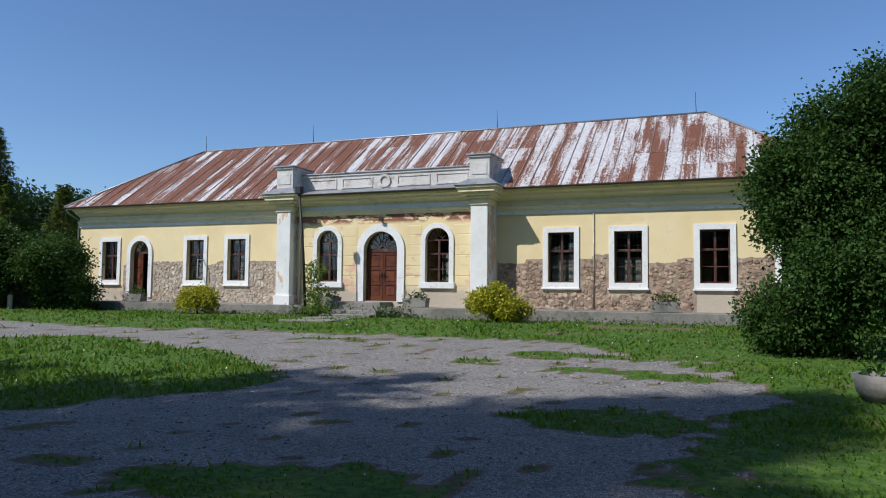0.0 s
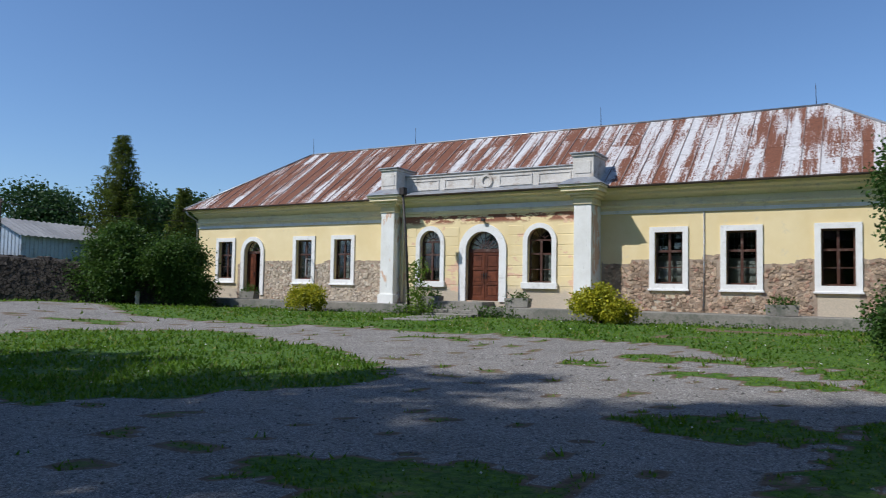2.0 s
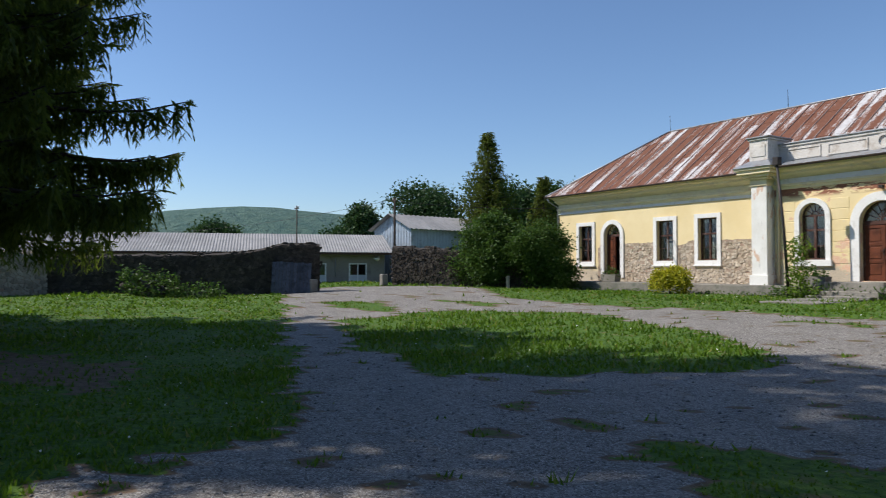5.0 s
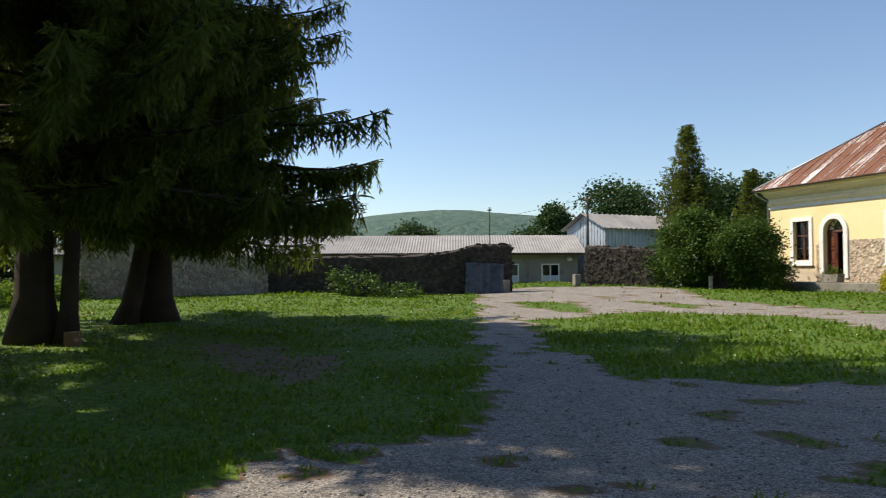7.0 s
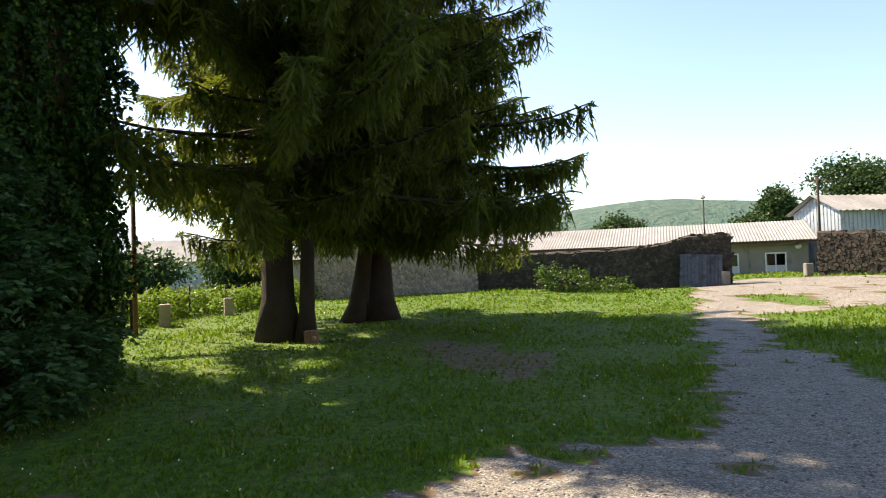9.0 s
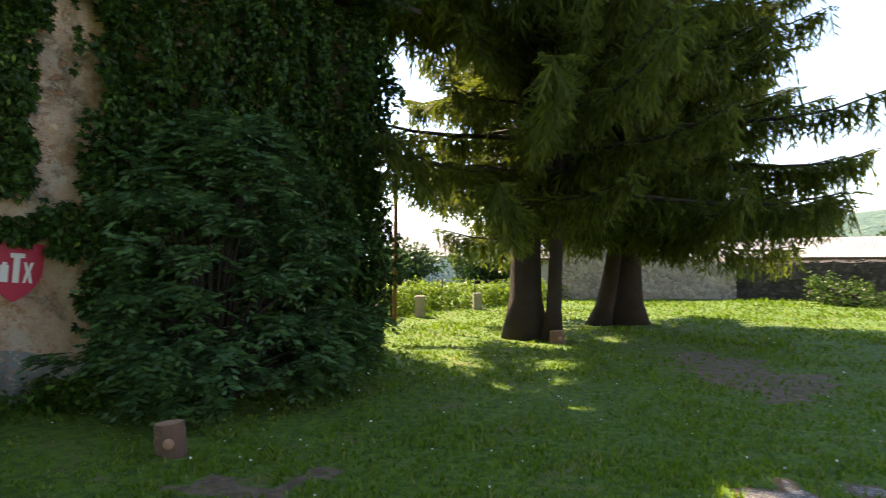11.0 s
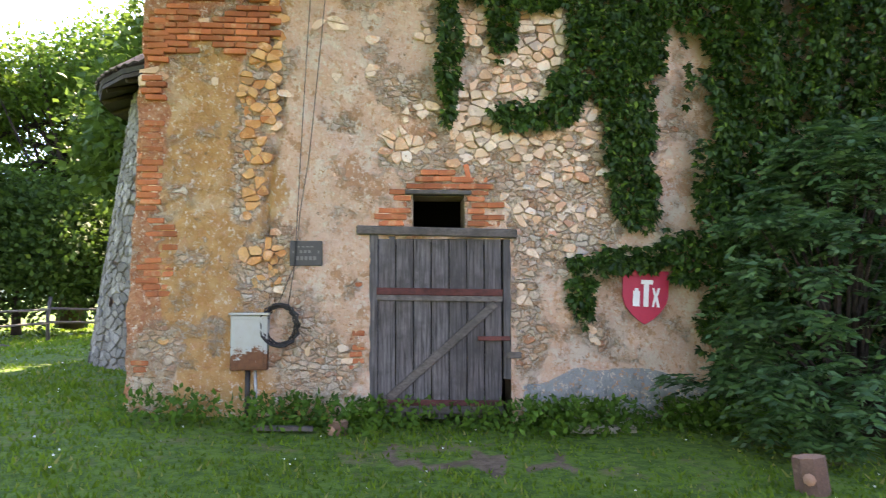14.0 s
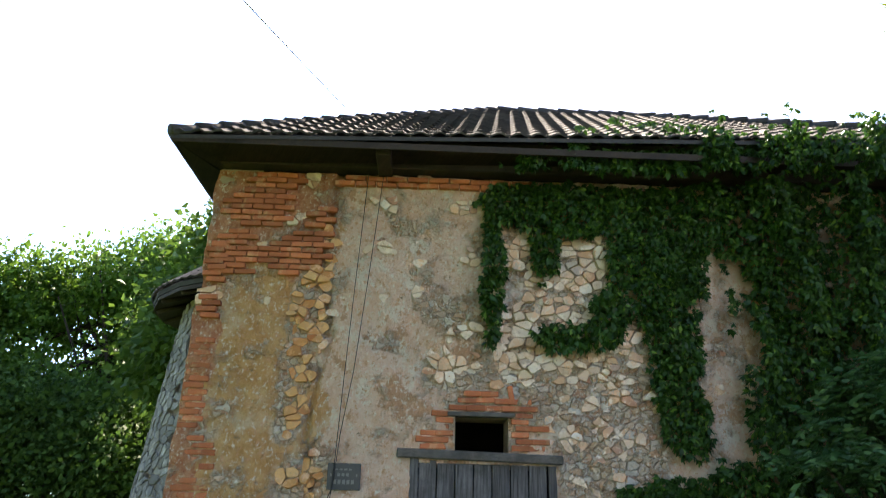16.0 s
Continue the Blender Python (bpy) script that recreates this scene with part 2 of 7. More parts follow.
def ring(bm, outer, inner, y0, y1, closed=False):
    """A band between two outlines of as many points, from depth y0 (front) to y1."""
    k = len(outer)
    layers = [[bm.verts.new((x, y, z)) for x, z in o] for o in (outer, inner) for y in (y0, y1)]
    of, ob_, nf, nb = layers
    for i in range(k if closed else k - 1):
        j = (i + 1) % k
        bm.faces.new((of[i], of[j], nf[j], nf[i])), bm.faces.new((ob_[i], nb[i], nb[j], ob_[j]))
        bm.faces.new((of[i], ob_[i], ob_[j], of[j])), bm.faces.new((nf[i], nf[j], nb[j], nb[i]))
    if not closed:
        for i in (0, k - 1):
            bm.faces.new((of[i], nf[i], nb[i], ob_[i]))


def smooth01(v):
    v = min(1.0, max(0.0, v))
    return v * v * (3 - 2 * v)


# ---- ground ----
BARN = pose(9.015, -32.395, 0, 0, 0, 157.8)
BARN_INV = BARN.inverted()
EYE0 = Vector((12.2, -24.3))


def height(x, y):
    z = 0.53 * smooth01((y + 17) / 17)
    z += 0.30 * smooth01((-x - 2) / 20) * (1 - smooth01((y + 6) / 6))
    b = BARN_INV @ Vector((x, y, 0))
    near = smooth01((b.y + 4.5) / 4.3) * smooth01((b.x + 12) / 4)
    z += near * (0.12 + 0.20 * smooth01((1.0 - b.x) / 4))
    return z


def inside(poly, x, y):
    c = False
    for (x0, y0), (x1, y1) in zip(poly, poly[1:] + poly[:1]):
        if (y0 > y) != (y1 > y) and x < (x1 - x0) * (y - y0) / (y1 - y0) + x0:
            c = not c
    return c


YARD = [(-24, -11.2), (-4.4, -18.4), (1.2, -20.2), (4.0, -21.2), (5.2, -22.2), (5.9, -23.5), (6.8, -24.5), (7.3, -25.4), (9.6, -25.6), (11.6, -22), (12.0, -18.2), (12.5, -14.5), (12.9, -12.0), (12.0, -9.8), (10.3, -7.9), (8.3, -6.3), (2.0, -6.5), (-1.6, -6.4), (-6.2, -7.2), (-10.5, -7.2), (-15, -4.6), (-17, -4.2), (-24, -8.2)]
ISLAND = [(-7.2, -15.6), (-4.0, -17.0), (-1.2, -18.0), (2.6, -18.7), (4.4, -16.3), (5.5, -13.7), (2.0, -11.0), (-3.6, -9.3), (-8.0, -11.2)]
PATCHES = [(9.2, -19.2, 1.5, 0.9), (10.9, -15.2, 1.2, 0.7), (-11.5, -13.0, 2.6, 0.9), (9.5, -9.0, 1.6, 0.4), (11.0, -11.2, 1.2, 0.4), (2.6, -7.9, 1.1, 0.25), (4.6, -8.2, 0.7, 0.2), (7.6, -10.2, 0.5, 0.2), (-9.5, -9.6, 1.6, 0.4), (2.2, -20.9, 0.5, 0.3), (10.6, -11.0, 1.0, 0.35)]
BARE = [(6.95, -27.5, 0.9, 0.36, -0.96), (8.6, -30.4, 1.2, 0.3, -0.5), (-0.6, -23.4, 2.6, 0.9, 0.2), (9.8, -1.6, 2.0, 0.7, 0), (8.2, -4.6, 1.0, 0.3, 0), (-14.5, 0.4, 2.0, 1.0, 0)]


def edge_noise(x, y):
    return noise.fractal(Vector((x * 0.8, y * 0.8, 3.1)), 1.0, 2.0, 4) * 0.45


def grass_at(x, y):
    """1 on lawn, 0 on gravel, soft between."""
    e = edge_noise(x, y)
    dx, dy = e * 1.1, noise.fractal(Vector((x * 0.8, y * 0.8, 9.7)), 1.0, 2.0, 4) * 0.5
    dx += noise.noise(Vector((x * 3.1, y * 3.1, 1.3))) * 0.45
    dy += noise.noise(Vector((x * 3.1, y * 3.1, 6.3))) * 0.45
    px, py = x + dx, y + dy
    g = 1.0
    if inside(YARD, px, py):
        g = 1.0 if inside(ISLAND, px, py) else 0.0
        for cx, cy, a, b in PATCHES:
            if ((px - cx) / a) ** 2 + ((py - cy) / b) ** 2 < 1 + e:
                g = 0.8
        if g == 0.0 and noise.noise(Vector((x * 2.1, y * 2.1, 5))) > 0.46:
            g = 0.55
    else:
        for k, (cx, cy, a, b, r) in enumerate(BARE):
            u, v = (px - cx) * math.cos(r) + (py - cy) * math.sin(r), -(px - cx) * math.sin(r) + (py - cy) * math.cos(r)
            if (u / a) ** 2 + (v / b) ** 2 < 1 + e * 1.5:
                g = 0.22 if k < 2 else 0.36
    return g


def ground_mat():
    n = Nodes("ground", 0.95)
    g = n.add("ShaderNodeAttribute", attribute_name="lawn").outputs["Fac"]
    peb = n.voronoi(38.0)
    peb2 = n.voronoi(38.0, out="Color")
    grey = n.mix(n.step(n.add("ShaderNodeSeparateColor", [peb2]).outputs[0], 0.1, 0.9), (0.105, 0.096, 0.086), (0.285, 0.262, 0.235))
    dust = n.mix(n.step(n.noise(1.1, 6, 0.7), 0.4, 0.62), (0.16, 0.145, 0.125), (0.28, 0.258, 0.225))
    speck = n.add("ShaderNodeSeparateColor", [n.voronoi(85.0, out="Color")]).outputs[1]
    grey = n.mix(n.step(speck, 0.80, 0.9), grey, (0.46, 0.44, 0.41))
    grey = n.mix(n.step(speck, 0.16, 0.08), grey, (0.05, 0.047, 0.044))
    gravel = n.mix(0.35, grey, dust)
    gravel = n.mix(n.step(n.noise(11, 9, 0.85), 0.54, 0.62), gravel, (0.075, 0.068, 0.06))
    gravel = n.mix(n.step(n.noise(17, 9, 0.85), 0.58, 0.66), gravel, (0.36, 0.345, 0.32))
    gravel = n.mix(n.step(n.noise(2.4, 7, 0.7), 0.58, 0.70), gravel, (0.15, 0.12, 0.085))
    gravel = n.mix(n.step(g, 0.05, 0.2), gravel, n.mix(n.step(n.noise(7, 6), 0.4, 0.6), (0.105, 0.070, 0.043), (0.175, 0.122, 0.078)))
    soil = n.mix(n.step(n.noise(9, 6), 0.4, 0.6), (0.036, 0.085, 0.008), (0.085, 0.155, 0.016))
    soil = n.mix(n.step(n.noise(1.4, 6, 0.7), 0.56, 0.68), soil, (0.14, 0.12, 0.05))
    mask = n.step(n.math("ADD", g, n.math("MULTIPLY", n.math("SUBTRACT", n.noise(14, 6, 0.7), 0.5), 0.9)), 0.4, 0.6)
    n.colour(n.mix(mask, gravel, soil))
    n.bump(n.math("SUBTRACT", n.noise(20, 5), n.math("MULTIPLY", peb, 0.6)), 0.7, 0.02)
    return n.m


def build_ground():
    """One sheet: fine by the yard, coarse towards the horizon."""
    def axis(c, lo, hi):
        out, p, s = [], 0.0, 0.16
        while p < hi - c:
            out.append(c + p)
            s = 0.16 if p < 9 else min(s * 1.045, 260)
            p += s
        left, p, s = [], 0.16, 0.16
        while p < c - lo:
            left.append(c - p)
            s = 0.16 if p < 9 else min(s * 1.045, 260)
            p += s
        return left[::-1] + out
    xs, ys = axis(8.0, -2600, 2600), axis(-20.0, -2600, 2600)
    verts, lawn = [], []
    for y in ys:
        for x in xs:
            r = math.hypot(x - 12, y + 24)
            z = height(x, y)
            g = 1.0
            if r < 60:
                g = grass_at(x, y)
                z += noise.fractal(Vector((x * 0.5, y * 0.5, 0)), 1.0, 2.0, 3) * 0.03
            verts.append((x, y, z)), lawn.append(g)
    w = len(xs)
    faces = [(j * w + i, j * w + i + 1, (j + 1) * w + i + 1, (j + 1) * w + i) for j in range(len(ys) - 1) for i in range(w - 1)]
    ob = link_mesh("ground", verts, faces, ground_mat(), smooth=True)
    at = ob.data.attributes.new("lawn", "FLOAT", "POINT")
    at.data.foreach_set("value", lawn)
    return tagged(ob, "grey gravel yard with patchy green grass", "ground", kind="structure")


build_ground()

# ---- the yellow building ----
XC, YF, YB, YP = -0.78, 2.24, 1.64, 1.14
XL, XR, DEPTH = -17.95, 15.6, 8.0
house = thing("manor_house", "long single-storey yellow building with rusty tin hipped roof", "house", pose(XC, YF + 4, 0.5))
HI = house.matrix_world.inverted()
house_parts = []


def own(ob):
    """Puts a part modelled in world metres under the house."""
    ob.parent = house
    ob.matrix_parent_inverse = HI
    return ob


def clip(poly, f):
    out = []
    for p, q in zip(poly, poly[1:] + poly[:1]):
        a, b = f(p), f(q)
        if a >= 0:
            out.append(p)
        if (a > 0) != (b > 0) and a != b:
            k = a / (a - b)
            out.append((p[0] + (q[0] - p[0]) * k, p[1] + (q[1] - p[1]) * k))
    return out


def wall_run(bm, x0, x1, y0, y1, z0, z1, holes):
    """A wall from x0 to x1 with openings (cx, w, zlow, zhigh, round head)."""
    x = x0
    for cx, w, a, b, rnd in sorted(holes):
        box(bm, x, cx - w / 2, y0, y1, z0, z1)
        box(bm, cx - w / 2, cx + w / 2, y0, y1, z0, a)
        if rnd:
            zs = b - w / 2
            o = arch(cx, w, zs, zs)[1:-1]
            top = [(p[0], b + 0.02) for p in o]
            ring(bm, top, o, y0, y1)
            box(bm, cx - w / 2, cx + w / 2, y0, y1, b + 0.02, z1)
        else:
            box(bm, cx - w / 2, cx + w / 2, y0, y1, b, z1)
        x = cx + w / 2
    box(bm, x, x1, y0, y1, z0, z1)


WIN = [(6.40, 1), (8.84, 1), (11.75, 0), (14.3, 0), (-8.32, 0), (-10.65, 0), (-15.88, 0)]
Z0, Z1 = 1.93, 3.79
holes_r = [(x, 0.98, Z0, Z1, False) for x, _ in WIN if x > 0]
holes_l = [(x, 0.98, Z0, Z1, False) for x, _ in WIN if x < 0] + [(-13.98, 1.12, 1.15, 3.80, True)]
PLX = 4.66
bm = bmesh.new()
wall_run(bm, XC + PLX - 0.02, XR, YF, YF + 0.55, 0.2, 5.42, holes_r)
own(part("wall", bm, M_YELLOW))
bm = bmesh.new()
wall_run(bm, XL, XC - PLX + 0.02, YF, YF + 0.55, 0.2, 5.42, holes_l)
own(part("wall", bm, M_YELLOW))
bm = bmesh.new()
AW = 1.0
wall_run(bm, XC - 4.0, XC + 4.0, YB, YF + 0.55, 0.2, 5.42, [(XC, 1.50, 1.14, 3.93, True), (XC - 2.46, AW, 1.90, 4.02, True), (XC + 2.46, AW, 1.90, 4.02, True)])
own(part("wall", bm, M_BAY, None, "peeling yellow middle bay"))
own(boxes("wall", [(XL, XL + 0.55, YF + 0.553, YF + DEPTH, 0.2, 5.42)], M_YELLOW))
own(boxes("wall", [(XR - 0.55, XR, YF + 0.553, YF + DEPTH, 0.2, 5.42)], M_YELLOW))
own(boxes("wall", [(XL + 0.553, XR - 0.553, YF + DEPTH - 0.5, YF + DEPTH, 0.2, 5.42)], M_YELLOW))
# near-black sheets stand in for the unlit depth behind the windows
own(boxes("wall", [(XL + 0.56, XR - 0.56, YF + 3.4, YF + 3.5, 0.2, 5.3)], M_ROOM_DARK, None, "near-black sheet painted as unlit room depth"))
own(boxes("attic_floor", [(XL + 0.56, XR - 0.56, YF + 0.56, YF + DEPTH - 0.56, 5.2, 5.36)], M_ROOM_DARK))
# horizontal joints of the middle bay's render
for z in (1.95, 2.35, 2.75, 3.15, 3.55, 3.95):
    for a, b in ((-4.0, -3.16), (-1.78, -1.10), (1.10, 1.78), (3.16, 4.0)):
        own(boxes("render_band", [(XC + a, XC + b, YB - 0.012, YB + 0.01, z - 0.19, z + 0.19)], M_BAY, None, "", 0.01))


def cornice(x0, x1, y, name="cornice", ends=True):
    """Stepped eaves moulding along the wall at depth y."""
    prof = [(0.0, 4.62), (0.05, 4.62), (0.07, 4.70), (0.14, 4.74), (0.14, 4.80), (0.04, 4.84), (0.04, 5.02), (0.12, 5.06), (0.20, 5.12), (0.34, 5.18), (0.36, 5.26), (0.52, 5.32), (0.55, 5.40), (0.0, 5.40)]
    bm = bmesh.new()
    a = [bm.verts.new((x0, y - d, z)) for d, z in prof]
    b = [bm.verts.new((x1, y - d, z)) for d, z in prof]
    for i in range(len(prof) - 1):
        bm.faces.new((a[i], b[i], b[i + 1], a[i + 1]))
    bm.faces.new(a), bm.faces.new(b)
    return own(part(name, bm, M_CORN, None, "cream stepped eaves moulding"))


cornice(XC + PLX + 0.03, XR + 0.02, YF - 0.003)
cornice(XL - 0.02, XC - PLX - 0.03, YF - 0.003)
cornice(XC - 3.99, XC + 3.99, YB - 0.003)
own(boxes("string_band", [(XC + PLX + 0.02, XR + 0.005, YF - 0.05, YF - 0.002, 4.50, 4.615)], M_TRIM))
own(boxes("string_band", [(XL - 0.005, XC - PLX - 0.02, YF - 0.05, YF - 0.002, 4.50, 4.615)], M_TRIM))
own(boxes("frieze", [(XC - 3.98, XC + 3.98, YB - 0.06, YB - 0.063 + 0.06, 4.72, 5.02)], M_TRIM))
# giant pilasters with capitals and parapet blocks
for sgn in (-1, 1):
    c = XC + sgn * 4.33
    own(boxes("pilaster", [(c - 0.335, c + 0.335, YP, YF + 0.1, 0.92, 4.80)], M_WHITE, None, "peeling white plaster pilaster", 0.012))
    own(boxes("pilaster_base", [(c - 0.40, c + 0.40, YP - 0.07, YF + 0.1, 0.6, 1.32)], M_WHITE, None, "", 0.012))
    for row in [(c - 0.38, c + 0.38, YP - 0.05, YF, 4.80, 4.88), (c - 0.36, c + 0.36, YP - 0.03, YF, 4.88, 5.05), (c - 0.46, c + 0.46, YP - 0.13, YF, 5.05, 5.14), (c - 0.58, c + 0.58, YP - 0.25, YF, 5.14, 5.25), (c - 0.72, c + 0.72, YP - 0.38, YF + 0.2, 5.25, 5.40), (c - 0.80, c + 0.80, YP - 0.46, YF + 0.3, 5.40, 5.50)]:
        own(boxes("capital_moulding", [row], M_CORN, None, "moulded cream capital", 0.012))
    bm = bmesh.new()
    top = [(c - 0.42, YP - 0.02), (c + 0.42, YP - 0.02), (c + 0.42, YF + 0.5), (c - 0.42, YF + 0.5)]
    low = [(c - 0.86, YP - 0.52), (c + 0.86, YP - 0.52), (c + 0.86, YF + 0.6), (c - 0.86, YF + 0.6)]
    a = [bm.verts.new((x, y, 5.50)) for x, y in low]
    b = [bm.verts.new((x, y, 5.80)) for x, y in top]
    for i in range(4):
        bm.faces.new((a[i], a[(i + 1) % 4], b[(i + 1) % 4], b[i]))
    bm.faces.new(a), bm.faces.new(b)
    own(part("capital_roof", bm, M_ZINC, None, "grey tin weathering over a capital"))
    own(boxes("parapet_block", [(c - 0.40, c + 0.40, YP + 0.02, YF + 0.35, 5.70, 6.62), (c - 0.30, c + 0.30, YP - 0.005, YP + 0.05, 5.95, 6.40), (c - 0.45, c + 0.45, YP - 0.04, YF + 0.4, 6.60, 6.68)], M_PARA, None, "white parapet block with a sunk panel", 0.01))
    own(boxes("parapet_cap", [(c - 0.50, c + 0.50, YP - 0.09, YF + 0.45, 6.683, 6.74)], M_ZINC, None, "", 0.01))
# attic parapet with panels and a medallion
PY = YB + 0.25
rows = [(XC - 3.93, XC + 3.93, PY, PY + 0.45, 5.45, 6.36), (XC - 3.93, XC + 3.93, PY - 0.05, PY + 0.02, 6.30, 6.40)]
own(boxes("parapet", rows, M_PARA, None, "weathered white parapet wall", 0.01))
for a, b in ((-3.6, -2.25), (-2.0, -0.55), (0.55, 2.0), (2.25, 3.6)):
    bm = bmesh.new()
    o = [(XC + a, 5.78), (XC + b, 5.78), (XC + b, 6.22), (XC + a, 6.22)]
    i = [(XC + a + 0.06, 5.84), (XC + b - 0.06, 5.84), (XC + b - 0.06, 6.16), (XC + a + 0.06, 6.16)]
    ring(bm, o, i, PY - 0.03, PY + 0.01, True)
    own(part("parapet_panel", bm, M_PARA, None, "moulded panel frame"))
bm = bmesh.new()
o = [(XC + 0.27 * math.cos(t * math.pi / 10), 6.02 + 0.27 * math.sin(t * math.pi / 10)) for t in range(20)]
i = [(XC + 0.18 * math.cos(t * math.pi / 10), 6.02 + 0.18 * math.sin(t * math.pi / 10)) for t in range(20)]
ring(bm, o, i, PY - 0.06, PY + 0.01, True)
own(part("medallion", bm, M_PARA, None, "round plaster medallion"))
own(boxes("parapet_coping", [(XC - 3.93, XC + 3.93, PY - 0.10, PY + 0.5, 6.403, 6.45)], M_ZINC, None, "", 0.01))


# tin apron over the bay's cornice: sheets laid side by side
def sheet(name, quad, thick, mat_, parent_label=""):
    q = [Vector(p) for p in quad]
    nrm = (q[1] - q[0]).cross(q[-1] - q[0]).normalized() * thick
    v = q + [p - nrm for p in q]
    k = len(q)
    f = [tuple(range(k)), tuple(range(2 * k - 1, k - 1, -1))] + [(i, i + k, (i + 1) % k + k, (i + 1) % k) for i in range(k)]
    return own(link_mesh(name, v, f, mat_))


for i in range(8):
    a, b = XC - 3.55 + i * 0.89, XC - 3.55 + (i + 1) * 0.89 - 0.02
    sheet("apron_sheet", [(a, YB - 0.62, 5.44 + 0.006 * (i % 2)), (b, YB - 0.62, 5.44), (b, PY - 0.01, 5.74), (a, PY - 0.01, 5.74 + 0.006 * (i % 2))], 0.012, M_ZINC)


# roof in sheets
EY, EZ, RY, RZ, OV = YF - 0.66, 5.47, YF + 4.0, 8.80, 0.40
XE0, XE1 = XL - OV, XR + OV


RUN = 4.60


def roof_pt(x, v):
    return Vector((x, EY + (RY - EY) * v, EZ + (RZ - EZ) * v))


cols = 58
step_x = (XE1 - XE0) / cols
seams = bmesh.new()
for i in range(cols):
    x0, x1 = XE0 + i * step_x, XE0 + (i + 1) * step_x
    for r in range(5):
        v0, v1 = r / 5 - 0.004, (r + 1) / 5
        v0 = max(0.0, v0)
        p = clip([(x0 + 0.004, v0), (x1 - 0.004, v0), (x1 - 0.004, v1), (x0 + 0.004, v1)], lambda q: q[0] - XE0 - RUN * q[1])
        p = clip(p, lambda q: XE1 - RUN * q[1] - q[0]) if len(p) > 2 else p
        if len(p) > 2:
            up = Vector((0, 0, 0.012 * (1 - r % 2) + 0.004 * ((i * 7 + r * 3) % 3)))
            sheet("roof_sheet", [roof_pt(*q) + up for q in p], 0.010, M_ROOF)
    va = min(1.0, max(0.0, min((x0 - XE0) / RUN, (XE1 - x0) / RUN)))
    if va > 0.03:
        a, b = roof_pt(x0, 0), roof_pt(x0, va)
        vs = [seams.verts.new(p + Vector((dx, 0, dz))) for p in (a, b) for dx, dz in ((-0.012, 0.0), (-0.012, 0.05), (0.012, 0.05), (0.012, 0.0))]
        for k in range(3):
            seams.faces.new((vs[k], vs[k + 1], vs[k + 5], vs[k + 4]))
        seams.faces.new(vs[:4])
own(part("roof_seams", seams, M_SEAM, None, "standing seams of the tin roof"))
NY = YF + DEPTH + 0.66
hips = [[(XE0, EY, EZ), (XE0 + RUN, RY, RZ), (XE0, NY, EZ)], [(XE1, EY, EZ), (XE1, NY, EZ), (XE1 - RUN, RY, RZ)], [(XE0, NY, EZ), (XE0 + RUN, RY, RZ), (XE1 - RUN, RY, RZ), (XE1, NY, EZ)]]
for h in hips:
    sheet("roof_slope", h, 0.02, M_ROOF)
for a, b in (((XE0, EY, EZ), (XE0 + RUN, RY, RZ)), ((XE1, EY, EZ), (XE1 - RUN, RY, RZ)), ((XE0 + RUN, RY, RZ), (XE1 - RUN, RY, RZ))):
    own(tube("ridge_roll", [Vector(a) + Vector((0, 0, 0.04)), Vector(b) + Vector((0, 0, 0.04))], 0.045, M_ZINC))
own(boxes("soffit", [(XE0 + 0.03, XC - PLX - 0.4, EY + 0.03, YF + 0.3, 5.405, 5.44)], M_CORN))
own(boxes("soffit", [(XC + PLX + 0.4, XE1 - 0.03, EY + 0.03, YF + 0.3, 5.405, 5.44)], M_CORN))
M_GUT = plain("dark_gutter_tin", (0.07, 0.055, 0.05), (0.12, 0.09, 0.075), 5, 0.6, 0.2, metal=0.4)
for a, b, y in ((XE0, XC - PLX - 0.5, EY), (XC + PLX + 0.5, XE1, EY), (XC - 3.5, XC + 3.5, YB - 0.62)):
    pr = [(math.cos(t * math.pi / 8), math.sin(t * math.pi / 8)) for t in range(8, 17)]
    bm = bmesh.new()
    rws = [[bm.verts.new((x, y - 0.05 + cx * rad, 5.46 + sz * rad)) for cx, sz in pr] for x, rad in ((a, 0.07), (b, 0.07))]
    rin = [[bm.verts.new((x, y - 0.05 + cx * 0.06, 5.46 + sz * 0.06)) for cx, sz in pr] for x in (a, b)]
    for k in range(8):
        bm.faces.new((rws[0][k], rws[0][k + 1], rws[1][k + 1], rws[1][k]))
        bm.faces.new((rin[0][k], rin[1][k], rin[1][k + 1], rin[0][k + 1]))
    for k in (0, 8):
        bm.faces.new((rws[0][k], rws[1][k], rin[1][k], rin[0][k]))
    own(part("gutter", bm, M_GUT, None, "dark half-round tin gutter"))
for x in (XE0 + RUN + 0.1, -7.0, 2.6, XE1 - RUN - 0.4):
    own(tube("lightning_rod", [(x, RY, RZ), (x - 0.03, RY, RZ + 0.9)], [0.016, 0.008], M_IRON, None, 5))
M_PIPE = plain("painted_downpipe", (0.62, 0.56, 0.40), (0.5, 0.45, 0.33), 5, 0.6, 0.15)
own(tube("downpipe", [(XC - 3.78, YB - 0.60, 5.40), (XC - 3.80, YB - 0.50, 5.22), (XC - 3.80, YB - 0.12, 4.95), (XC - 3.80, YB - 0.09, 4.6), (XC - 3.80, YB - 0.09, 1.0)], 0.05, M_PIPE, None, 10))
own(tube("downpipe", [(XE0 + 0.15, EY, 5.38), (XE0 + 0.2, EY + 0.1, 5.2), (XL - 0.06, YF - 0.06, 4.9), (XL - 0.06, YF - 0.06, 1.0)], 0.045, M_ZINC, None, 10))
own(tube("cable_pipe", [(7.62, YF - 0.03, 4.5), (7.62, YF - 0.03, 2.4), (7.60, YF - 0.05, 1.0)], 0.022, M_ZINC, None, 6))


